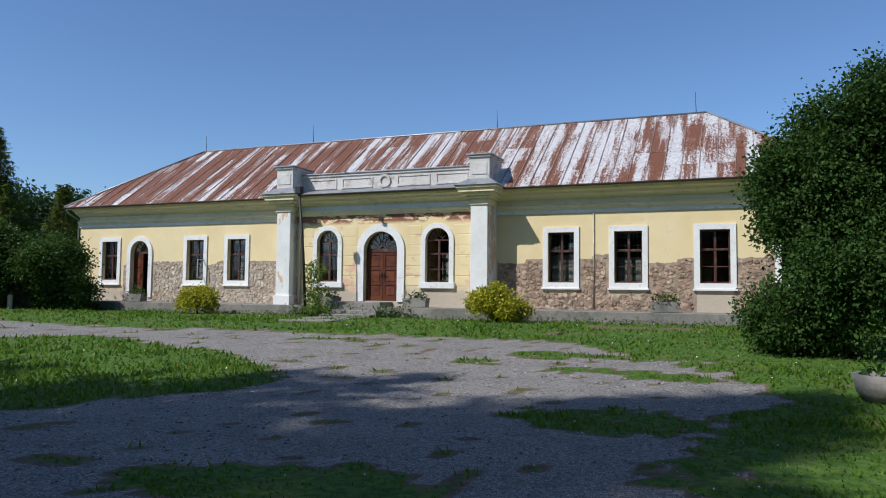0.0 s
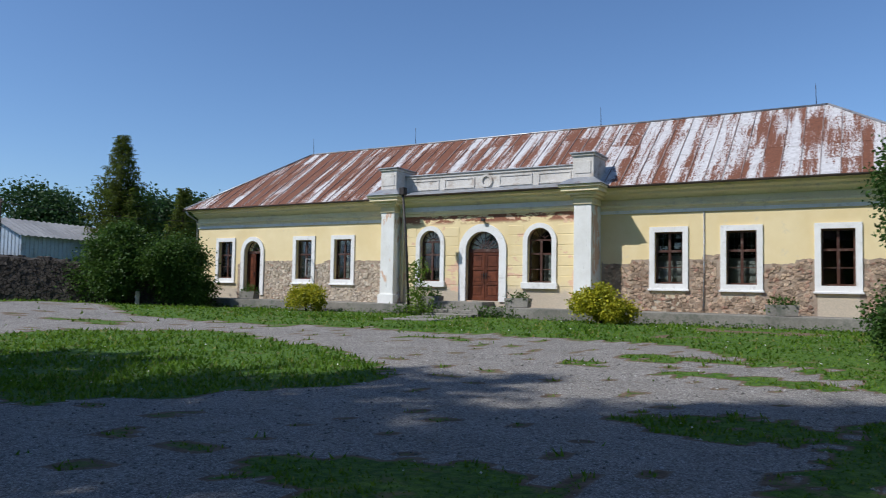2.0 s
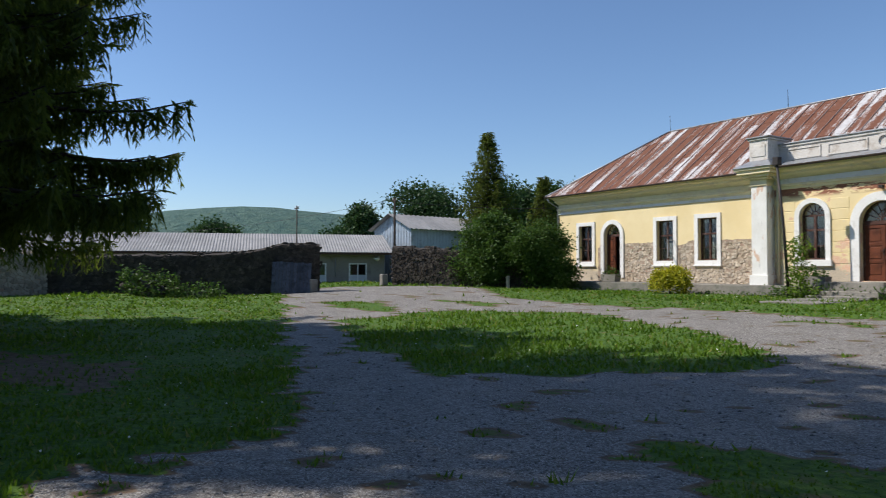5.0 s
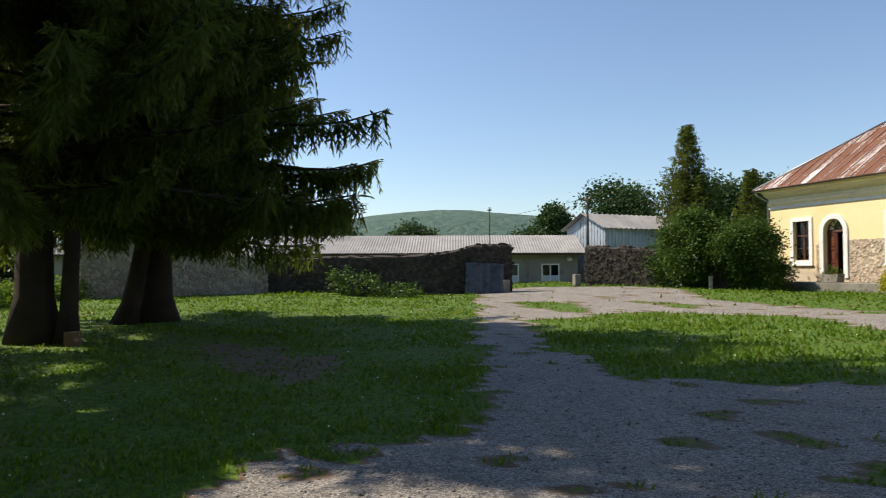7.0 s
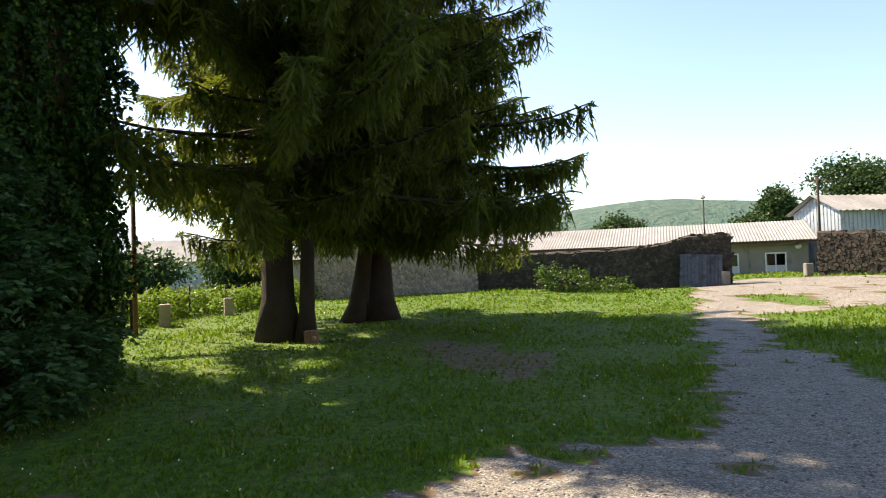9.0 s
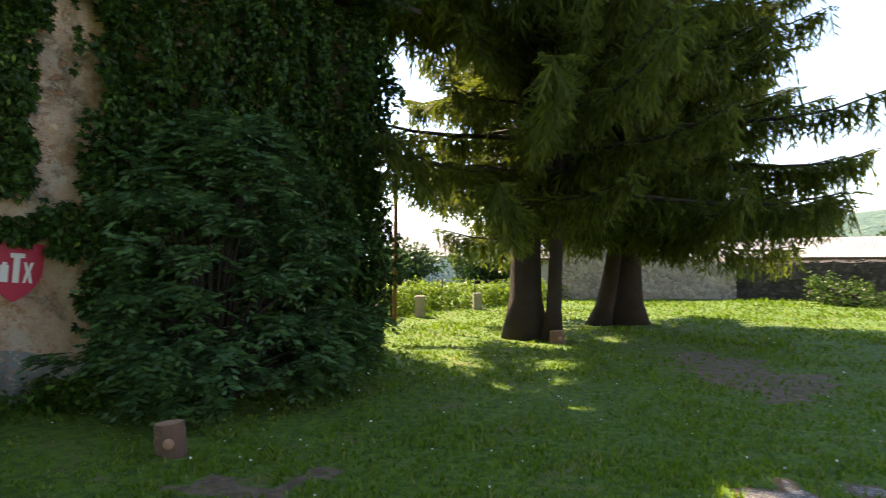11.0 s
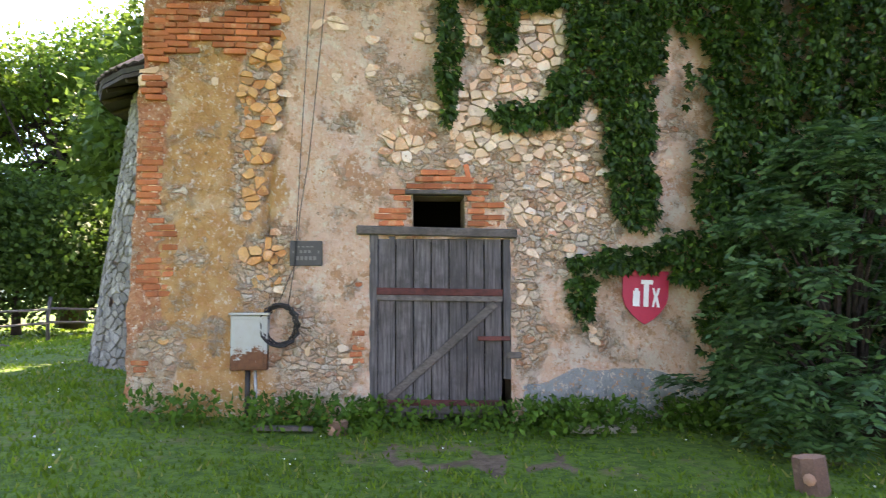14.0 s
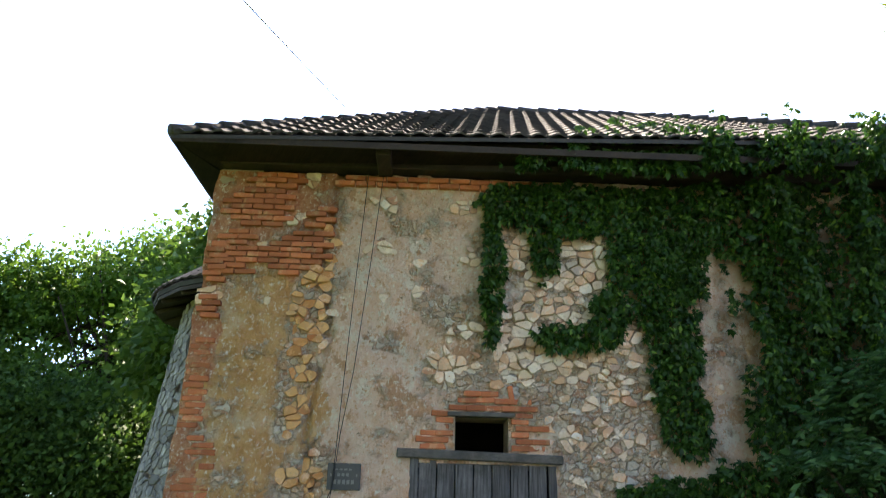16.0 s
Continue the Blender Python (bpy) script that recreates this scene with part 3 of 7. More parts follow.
def window(cx, cz0, cz1, w, y, bars, blind, style):
    """A brown casement with six lights in a white surround; its own frame, sashes, panes and sill."""
    win = own(new("window"))
    win["label"] = "brown wooden window in a white plaster surround"
    wi = win
    t = 0.19
    bm = bmesh.new()
    o = [(cx - w / 2 - t, cz0 - t), (cx + w / 2 + t, cz0 - t), (cx + w / 2 + t, cz1 + t), (cx - w / 2 - t, cz1 + t)]
    i = [(cx - w / 2, cz0), (cx + w / 2, cz0), (cx + w / 2, cz1), (cx - w / 2, cz1)]
    ring(bm, o, i, y - 0.055, y + 0.02, True)
    part("surround", bm, M_TRIM, wi, "white plaster surround")
    boxes("window_sill", [(cx - w / 2 - t - 0.04, cx + w / 2 + t + 0.04, y - 0.11, y + 0.18, cz0 - t - 0.07, cz0 - t + 0.0)], M_TRIM, wi, "", 0.008)
    yf = y + 0.16
    bm = bmesh.new()
    fo = [(cx - w / 2, cz0), (cx + w / 2, cz0), (cx + w / 2, cz1), (cx - w / 2, cz1)]
    fi = [(cx - w / 2 + 0.06, cz0 + 0.06), (cx + w / 2 - 0.06, cz0 + 0.06), (cx + w / 2 - 0.06, cz1 - 0.06), (cx - w / 2 + 0.06, cz1 - 0.06)]
    ring(bm, fo, fi, yf, yf + 0.08, True)
    part("window_frame", bm, M_FRAME, wi)
    zt = cz0 + (cz1 - cz0) * 0.63
    boxes("transom", [(cx - w / 2 + 0.06, cx + w / 2 - 0.06, yf - 0.02, yf + 0.07, zt - 0.04, zt + 0.04)], M_FRAME, wi, "", 0.006)
    boxes("mullion", [(cx - 0.045, cx + 0.045, yf - 0.015, yf + 0.07, cz0 + 0.06, zt - 0.04), (cx - 0.04, cx + 0.04, yf - 0.012, yf + 0.07, zt + 0.04, cz1 - 0.06)], M_FRAME, wi, "", 0.006)
    zm = (cz0 + zt) / 2
    for sx in (-1, 1):
        a, b = (cx - w / 2 + 0.06, cx - 0.045) if sx < 0 else (cx + 0.045, cx + w / 2 - 0.06)
        boxes("glazing_bar", [(a, b, yf + 0.01, yf + 0.05, zm - 0.015, zm + 0.015)], M_FRAME, wi)
        for z0, z1 in ((cz0 + 0.06, zm - 0.015), (zm + 0.015, zt - 0.04), (zt + 0.04, cz1 - 0.06)):
            p = boxes("pane", [(a, b, yf + 0.028, yf + 0.033, z0, z1)], M_GLASS, wi)
            p.visible_shadow = False
    if bars:
        rows_ = [(cx - w / 2 + 0.07 + k * 0.14, cx - w / 2 + 0.082 + k * 0.14, yf + 0.16, yf + 0.172, cz0, cz1) for k in range(7)]
        rows_ += [(cx - w / 2, cx + w / 2, yf + 0.173, yf + 0.185, cz0 + 0.15 + k * 0.3, cz0 + 0.165 + k * 0.3) for k in range(6)]
        boxes("window_grille", rows_, M_ZINC, wi, "pale iron grille")
    if blind:
        boxes("blind", [(cx - w / 2 + 0.05, cx + w / 2 - 0.05, yf + 0.22, yf + 0.225, cz0 + 0.02, cz0 + (cz1 - cz0) * blind)], M_CURTAIN, wi, "white paper blind")
    return win


for k, (x, b) in enumerate(WIN):
    window(x, Z0, Z1, 0.98, YF, b, (0.55, 0.5, 0, 0, 0.62, 0.45, 0.6)[k], 0)


def arched_trim(cx, w, z0, ztop, y, t, parent):
    bm = bmesh.new()
    zs = ztop - w / 2
    ring(bm, arch(cx, w + 2 * t, z0, zs), arch(cx, w, z0, zs), y - 0.07, y + 0.02)
    part("surround", bm, M_TRIM, parent, "white arched plaster surround")


def fanlight(cx, w, zs, y, parent, rays):
    """Half-round glazed head with radiating bars."""
    bm = bmesh.new()
    o = arch(cx, w, zs, zs)[1:-1]
    i = arch(cx, w - 0.12, zs + 0.05, zs + 0.05)[1:-1]
    ring(bm, o, [(a, max(b, zs + 0.05)) for a, b in i], y, y + 0.07)
    part("fanlight_frame", bm, M_FRAME, parent)
    boxes("fanlight_bar", [(cx - w / 2, cx + w / 2, y - 0.01, y + 0.06, zs, zs + 0.06)], M_FRAME, parent)
    for k in range(1, rays):
        a = math.pi * k / rays
        bm = bmesh.new()
        box(bm, 0.14, w / 2 - 0.04, 0.01, 0.04, -0.012, 0.012, m=Matrix.Translation((cx, y, zs + 0.05)) @ Matrix.Rotation(-a, 4, "Y"))
        part("fanlight_bar", bm, M_FRAME, parent)
    bm = bmesh.new()
    hub = [(cx - 0.15 * math.cos(math.pi * k / 14), zs + 0.05 + 0.15 * math.sin(math.pi * k / 14)) for k in range(15)]
    hin = [(cx - 0.12 * math.cos(math.pi * k / 14), zs + 0.05 + 0.12 * math.sin(math.pi * k / 14)) for k in range(15)]
    ring(bm, hub, hin, y + 0.005, y + 0.045)
    part("fanlight_bar", bm, M_FRAME, parent)
    bm = bmesh.new()
    vs = [bm.verts.new((a, y + 0.03, b)) for a, b in arch(cx, w - 0.04, zs, zs)[1:-1]]
    bm.faces.new(vs)
    p = part("pane", bm, M_GLASS, parent)
    p.visible_shadow = False


for sx in (-1, 1):
    cx = XC + sx * 2.46
    win = own(new("arched_window"))
    win["label"] = "brown round-headed window in a white surround"
    arched_trim(cx, AW, 1.90, 4.02, YB, 0.19, win)
    boxes("window_sill", [(cx - 0.74, cx + 0.74, YB - 0.12, YB + 0.1, 1.66, 1.90)], M_TRIM, win, "", 0.008)
    zs = 4.02 - AW / 2
    fanlight(cx, AW, zs, YB + 0.16, win, 6)
    y = YB + 0.16
    boxes("window_frame", [(cx - 0.5, cx - 0.44, y, y + 0.08, 1.90, zs), (cx + 0.44, cx + 0.5, y, y + 0.08, 1.90, zs), (cx - 0.44, cx + 0.44, y, y + 0.08, 1.90, 1.96), (cx - 0.045, cx + 0.045, y - 0.01, y + 0.07, 1.96, zs), (cx - 0.44, cx + 0.44, y + 0.003, y + 0.06, 2.98, 3.05), (cx - 0.44, cx + 0.44, y + 0.003, y + 0.06, 2.40, 2.43)], M_FRAME, win)
    for a, b in ((cx - 0.44, cx - 0.045), (cx + 0.045, cx + 0.44)):
        for z0, z1 in ((1.96, 2.40), (2.43, 2.98), (3.05, zs)):
            p = boxes("pane", [(a, b, y + 0.028, y + 0.033, z0, z1)], M_GLASS, win)
            p.visible_shadow = False
    boxes("blind", [(cx + 0.05, cx + 0.45, y + 0.22, y + 0.225, 1.95, 3.0)], M_CURTAIN, win, "white paper blind")


def door_leaf(x0, x1, y, z0, z1, parent, hinge=0.0):
    """A panelled leaf, turned about its outer edge by hinge degrees."""
    leaf = new("door_leaf")
    leaf.parent = parent
    m = Matrix.Translation((x0, y, 0)) @ Matrix.Rotation(radians(hinge), 4, "Z")
    w = x1 - x0
    bm = bmesh.new()
    s = 1 if w > 0 else -1
    a, b = sorted((0, w))
    box(bm, a + 0.003, b - 0.003, 0.02, 0.06, z0, z1)
    for za, zb in ((z0, z0 + 0.16), (z0 + 0.62, z0 + 0.72), (z0 + 1.22, z0 + 1.32), (z1 - 0.12, z1)):
        box(bm, a + 0.10, b - 0.10, 0.0, 0.03, za, zb, 0.006)
    box(bm, a + 0.003, a + 0.10, 0.0, 0.03, z0, z1, 0.006)
    box(bm, b - 0.10, b - 0.003, 0.0, 0.03, z0, z1, 0.006)
    part("door_panelling", bm, M_DOORW, leaf).matrix_local = m
    for za, zb in ((z0 + 0.22, z0 + 0.56), (z0 + 0.78, z0 + 1.16), (z0 + 1.38, z1 - 0.18)):
        bm = bmesh.new()
        box(bm, a + 0.15, b - 0.15, 0.004, 0.03, za, zb, 0.012)
        part("door_panel", bm, M_DOORW, leaf).matrix_local = m
    bm = bmesh.new()
    hx = w - s * 0.05
    box(bm, min(hx - 0.02, hx + 0.02), max(hx - 0.02, hx + 0.02), -0.012, 0.0, z0 + 0.88, z0 + 1.12)
    box(bm, min(hx, hx - s * 0.12), max(hx, hx - s * 0.12), -0.05, -0.032, z0 + 1.02, z0 + 1.045)
    box(bm, hx - 0.012, hx + 0.012, -0.034, -0.010, z0 + 1.02, z0 + 1.045)
    part("door_handle", bm, M_IRON, leaf, "black iron door handle").matrix_local = m
    return leaf


door = own(new("entrance_door"))
door["label"] = "closed brown panelled double door with fanlight"
arched_trim(XC, 1.50, 1.12, 3.93, YB, 0.31, door)
ZS = 3.93 - 0.75
fanlight(XC, 1.50, ZS, YB + 0.2, door, 8)
boxes("door_frame", [(XC - 0.75, XC - 0.68, YB + 0.18, YB + 0.28, 1.14, ZS), (XC + 0.68, XC + 0.75, YB + 0.18, YB + 0.28, 1.14, ZS), (XC - 0.68, XC + 0.68, YB + 0.18, YB + 0.28, ZS - 0.07, ZS)], M_FRAME, door)
door_leaf(XC - 0.68, XC - 0.003, YB + 0.20, 1.15, ZS - 0.075, door)
door_leaf(XC + 0.68, XC + 0.003, YB + 0.20, 1.15, ZS - 0.075, door)
own(boxes("wall_lamp", [(XC - 0.05, XC + 0.05, YB - 0.12, YB, 4.38, 4.42), (XC + 0.0, XC + 0.16, YB - 0.26, YB - 0.12, 4.34, 4.44)], M_IRON, None, "small dark lamp over the door", 0.01))
sd = own(new("side_door"))
sd["label"] = "brown side door standing ajar under a fanlight"
arched_trim(-13.98, 1.12, 1.12, 3.80, YF, 0.22, sd)
ZS2 = 3.80 - 0.56
fanlight(-13.98, 1.12, ZS2, YF + 0.2, sd, 6)
boxes("door_frame", [(-14.54, -14.48, YF + 0.18, YF + 0.26, 1.14, ZS2), (-13.48, -13.42, YF + 0.18, YF + 0.26, 1.14, ZS2), (-14.48, -13.48, YF + 0.18, YF + 0.26, ZS2 - 0.06, ZS2)], M_FRAME, sd)
door_leaf(-14.48, -13.98, YF + 0.2, 1.15, ZS2 - 0.065, sd)
door_leaf(-13.48, -13.975, YF + 0.2, 1.15, ZS2 - 0.065, sd, -70)
# open casement leaning out of a window
own(boxes("open_sash", [(-10.16, -10.12, YF - 0.42, YF - 0.02, 2.05, 2.09), (-10.16, -10.12, YF - 0.42, YF - 0.02, 2.85, 2.89), (-10.16, -10.12, YF - 0.46, YF - 0.42, 2.05, 2.89)], M_ZINC, None, "opened grey iron shutter frame"))


# terrace plinth, steps
own(boxes("terrace", [(XL - 0.3, XC - 1.55, YP - 0.55, YF + 0.1, 0.1, 0.93)], M_CONC, None, "weathered concrete terrace kerb", 0.02))
own(boxes("terrace", [(XC + 0.55, XR + 0.3, YP - 0.55, YF + 0.1, 0.1, 0.93)], M_CONC, None, "weathered concrete terrace kerb", 0.02))
own(boxes("step", [(XC - 1.547, XC + 0.547, YP - 0.55, YF + 0.1, 0.1, 1.11)], M_CONC, None, "", 0.02))
own(boxes("step", [(XC - 1.75, XC + 0.55, YP - 0.90, YP - 0.553, 0.1, 0.80)], M_CONC, None, "", 0.02))
own(boxes("step", [(XC - 1.75, XC + 0.45, YP - 1.25, YP - 0.903, 0.1, 0.64)], M_CONC, None, "", 0.02))


def stone_cell(verts, faces, pts, y, d, inset):
    """One rubble stone: an outline in x and z, proud of the wall by d."""
    b = len(verts)
    k = len(pts)
    cx, cz = sum(p[0] for p in pts) / k, sum(p[1] for p in pts) / k
    for x, z in pts:
        verts.append((x, y, z))
    for x, z in pts:
        verts.append((x + (cx - x) * inset * 0.35, y - d * 0.75, z + (cz - z) * inset * 0.35))
    for x, z in pts:
        verts.append((x + (cx - x) * inset, y - d, z + (cz - z) * inset))
    for r in (0, k):
        for i in range(k):
            faces.append((b + r + i, b + r + (i + 1) % k, b + r + k + (i + 1) % k, b + r + k + i))
    faces.append(tuple(b + 2 * k + i for i in range(k)))


def rubble(x0, x1, z0, z1, y, size, keep, rng, depth=(0.015, 0.06), sets=None, joint=0.06, gaps=0.05):
    """Random rubble: the cells round scattered points, corners worn. keep(x, z) says where. Gives (verts, faces), or one pair a stone in sets."""
    ax, az = size * 1.45, size * 0.80
    nx, nz = int((x1 - x0) / ax) + 3, int((z1 - z0) / az) + 3
    grid = {}
    for i in range(-1, nx):
        for k in range(-1, nz):
            if rng.random() < 0.70:
                grid[i, k] = (x0 + (i + rng.uniform(0.02, 0.98)) * ax, z0 + (k + rng.uniform(0.02, 0.98)) * az)
    verts, faces = [], []
    for (i, k), (cx, cz) in grid.items():
        if not keep(cx, cz) or rng.random() < gaps:
            continue
        poly = [(cx - ax * 1.3, cz - az * 1.3), (cx + ax * 1.3, cz - az * 1.3), (cx + ax * 1.3, cz + az * 1.3), (cx - ax * 1.3, cz + az * 1.3)]
        for di in (-2, -1, 0, 1, 2):
            for dk in (-2, -1, 0, 1, 2):
                q = grid.get((i + di, k + dk))
                if q is None or (di, dk) == (0, 0) or len(poly) < 3:
                    continue
                mx, mz, ex, ez = (cx + q[0]) / 2, (cz + q[1]) / 2, (q[0] - cx) / 1.5, q[1] - cz
                poly = clip(poly, lambda p: (mx - p[0]) * ex + (mz - p[1]) * ez)
        if len(poly) < 3:
            continue
        gx, gz = sum(p[0] for p in poly) / len(poly), sum(p[1] for p in poly) / len(poly)
        sh = 1 - joint * rng.uniform(0.5, 1.6)
        poly = [(gx + (a - gx) * sh, gz + (b - gz) * sh) for a, b in poly]
        worn = []
        for p, q in zip(poly, poly[1:] + poly[:1]):
            u, w = rng.uniform(0.07, 0.24), rng.uniform(0.76, 0.93)
            worn += [(p[0] + (q[0] - p[0]) * u, p[1] + (q[1] - p[1]) * u), (p[0] + (q[0] - p[0]) * w, p[1] + (q[1] - p[1]) * w)]
        worn = [(a + rng.uniform(-0.09, 0.09) * az, b + rng.uniform(-0.09, 0.09) * az) for a, b in worn]
        d = rng.uniform(*depth)
        if sets is not None:
            v, f = [], []
            stone_cell(v, f, worn, y, d, rng.uniform(0.08, 0.24))
            sets.append((gx, gz, v, f))
        else:
            stone_cell(verts, faces, worn, y, d, rng.uniform(0.08, 0.24))
    return verts, faces


rng = random.Random(5)


def dado_top(x):
    """The broken upper edge of the bare stonework, in uneven steps."""
    step_ = 0.16 * round(2.2 * noise.noise(Vector((x * 0.55, 2.0, 0))))
    return 2.80 + step_ + 0.05 * noise.fractal(Vector((x * 4.0, 7.0, 0)), 1.0, 2.0, 3)


def dado_keep(lo, hi, blocks):
    def keep(x, z):
        top = dado_top(x) - 0.05
        if not (lo < x < hi and 0.9 < z < top):
            return False
        return not any(a < x < b and c < z < d for a, b, c, d in blocks)
    return keep


blk = [(x - 0.78, x + 0.78, 1.55, 4.1) for x, _ in WIN] + [(-14.85, -13.1, 0.9, 4.2), (11.0, 12.5, 0.9, 1.7)]
for lo, hi, nm in ((XC + PLX + 0.05, XR, "r"), (-15.0, XC - PLX - 0.05, "l")):
    v, f = rubble(lo, hi, 0.95, 3.1, YF - 0.002, 0.092, dado_keep(lo + 0.1, hi - 0.1, blk), rng, (0.002, 0.04), None, 0.07, 0.14)
    own(tagged(link_mesh("stonework", v, f, M_RUBBLE if nm == "r" else M_RUBBLE_L, None, "bare rubble stones where the render fell"), kind="stuff"))
# mortar bed behind the stones
for lo, hi in ((XC + PLX + 0.05, XR - 0.01), (-15.0, XC - PLX - 0.05)):
    v, f = [], []
    nx = int((hi - lo) / 0.06)
    for i in range(nx + 1):
        x = lo + (hi - lo) * i / nx
        top = dado_top(x)
        v += [(x, YF - 0.004, 0.9), (x, YF - 0.004, top)]
    for i in range(nx):
        xm = lo + (hi - lo) * (i + 0.5) / nx
        if not any(abs(xm - wx) < 0.62 for wx, _ in WIN) and not (-14.8 < xm < -13.2):
            f.append((2 * i, 2 * i + 2, 2 * i + 3, 2 * i + 1))
    own(link_mesh("mortar_bed", v, f, M_MORTAR, None, "crumbling mortar between stones"))


# ---- foliage helpers ----
def mesh_np(name, V, F, material, parent=None, label="", smooth=False):
    me = bpy.data.meshes.new(name)
    V, F = np.asarray(V, np.float32), np.asarray(F, np.int32)
    k = F.shape[1]
    me.vertices.add(len(V)), me.loops.add(F.size), me.polygons.add(len(F))
    me.vertices.foreach_set("co", V.ravel())
    me.loops.foreach_set("vertex_index", F.ravel())
    me.polygons.foreach_set("loop_start", np.arange(len(F), dtype=np.int32) * k)
    if smooth:
        me.polygons.foreach_set("use_smooth", np.ones(len(F), bool))
    me.update(calc_edges=True)
    me.materials.append(material)
    ob = new(name, me)
    if parent:
        ob.parent = parent
    if label:
        ob["label"] = label
    return ob


def unit(a):
    return a / np.maximum(np.linalg.norm(a, axis=-1, keepdims=True), 1e-9)


def blades(P, D, L, W, fold, rs):
    """Rhombic leaves: base P, way D, length L, width W; two triangles each, folded on the midrib."""
    n = len(P)
    D = unit(D)
    side = unit(np.cross(D, unit(rs.normal(size=(n, 3)) + np.array([0, 0, 0.8]))))
    up = np.cross(side, D)
    L, W = np.broadcast_to(L, n)[:, None], np.broadcast_to(W, n)[:, None]
    mid = P + D * L * 0.45
    V = np.stack([P, mid + side * W / 2 + up * W * fold, P + D * L, mid - side * W / 2 + up * W * fold], 1).reshape(-1, 3)
    b = np.arange(n)[:, None] * 4
    return V, b + np.array([[0, 1, 2, 3]])


def cloud(blobs, clumps, per, spread, size, seed, droop=0.3, shell=0.55):
    """Leaves in clumps over the outer part of ellipsoids (x, y, z, rx, ry, rz)."""
    rs = np.random.RandomState(seed)
    B = np.array(blobs, float)
    vol = (B[:, 3] * B[:, 4] + B[:, 4] * B[:, 5] + B[:, 3] * B[:, 5])
    pick = rs.choice(len(B), clumps, p=vol / vol.sum())
    d = unit(rs.normal(size=(clumps, 3)))
    rad = shell + (1 - shell) * rs.rand(clumps, 1) ** 0.6
    rad *= 1 + 0.08 * rs.normal(size=(clumps, 1)) * (rs.rand(clumps, 1) < 0.4)
    C0 = B[pick, :3] + d * B[pick, 3:] * rad
    P = np.repeat(C0, per, 0) + rs.normal(size=(clumps * per, 3)) * spread
    out = np.repeat(d, per, 0)
    D = unit(rs.normal(size=P.shape) * 0.8 + out * 0.7 + np.array([0, 0, -droop]))
    s = size * rs.uniform(0.6, 1.3, len(P))
    return blades(P, D, s, s * 0.62, 0.18, rs)


M_BARK = plain("rough_bark", (0.060, 0.043, 0.032), (0.028, 0.020, 0.015), 5, 0.95, 0.9, 0.04)
M_SPRUCE = leafy("spruce_needles", (0.025, 0.048, 0.010), (0.138, 0.170, 0.022), 0.55, 0.6)
M_LEAF = leafy("broad_leaves", (0.030, 0.075, 0.012), (0.085, 0.150, 0.025), 0.4)
M_DARKLEAF = leafy("dark_shrub_leaves", (0.020, 0.055, 0.010), (0.066, 0.128, 0.020), 0.3, 0.75)
M_IVY = leafy("creeper_leaves", (0.007, 0.030, 0.006), (0.042, 0.112, 0.015), 0.28, 0.45, (0.12, 0.22, 0.03))
M_ELDER = leafy("elder_leaves", (0.016, 0.062, 0.021), (0.074, 0.168, 0.050), 0.28, 0.45)
M_GOLD = leafy("yellow_green_leaves", (0.13, 0.17, 0.010), (0.55, 0.50, 0.03), 0.3)
M_WEED = leafy("weed_leaves", (0.030, 0.095, 0.010), (0.085, 0.190, 0.018), 0.35, 0.6)
M_HEDGE = leafy("hedge_leaves", (0.055, 0.115, 0.012), (0.19, 0.29, 0.03), 0.4)
M_TREE = leafy("oak_leaves", (0.032, 0.085, 0.010), (0.110, 0.205, 0.026), 0.48)
M_FAR = leafy("far_leaves", (0.022, 0.055, 0.016), (0.050, 0.100, 0.028), 0.3)


# ---- the barn: old wall with ivy ----
barn = thing("stone_barn", "old plastered stone barn overgrown with creeper, tiled hipped roof", "barn", BARN)
BS0, BS1, BTOP = -2.45, 8.2, 5.72


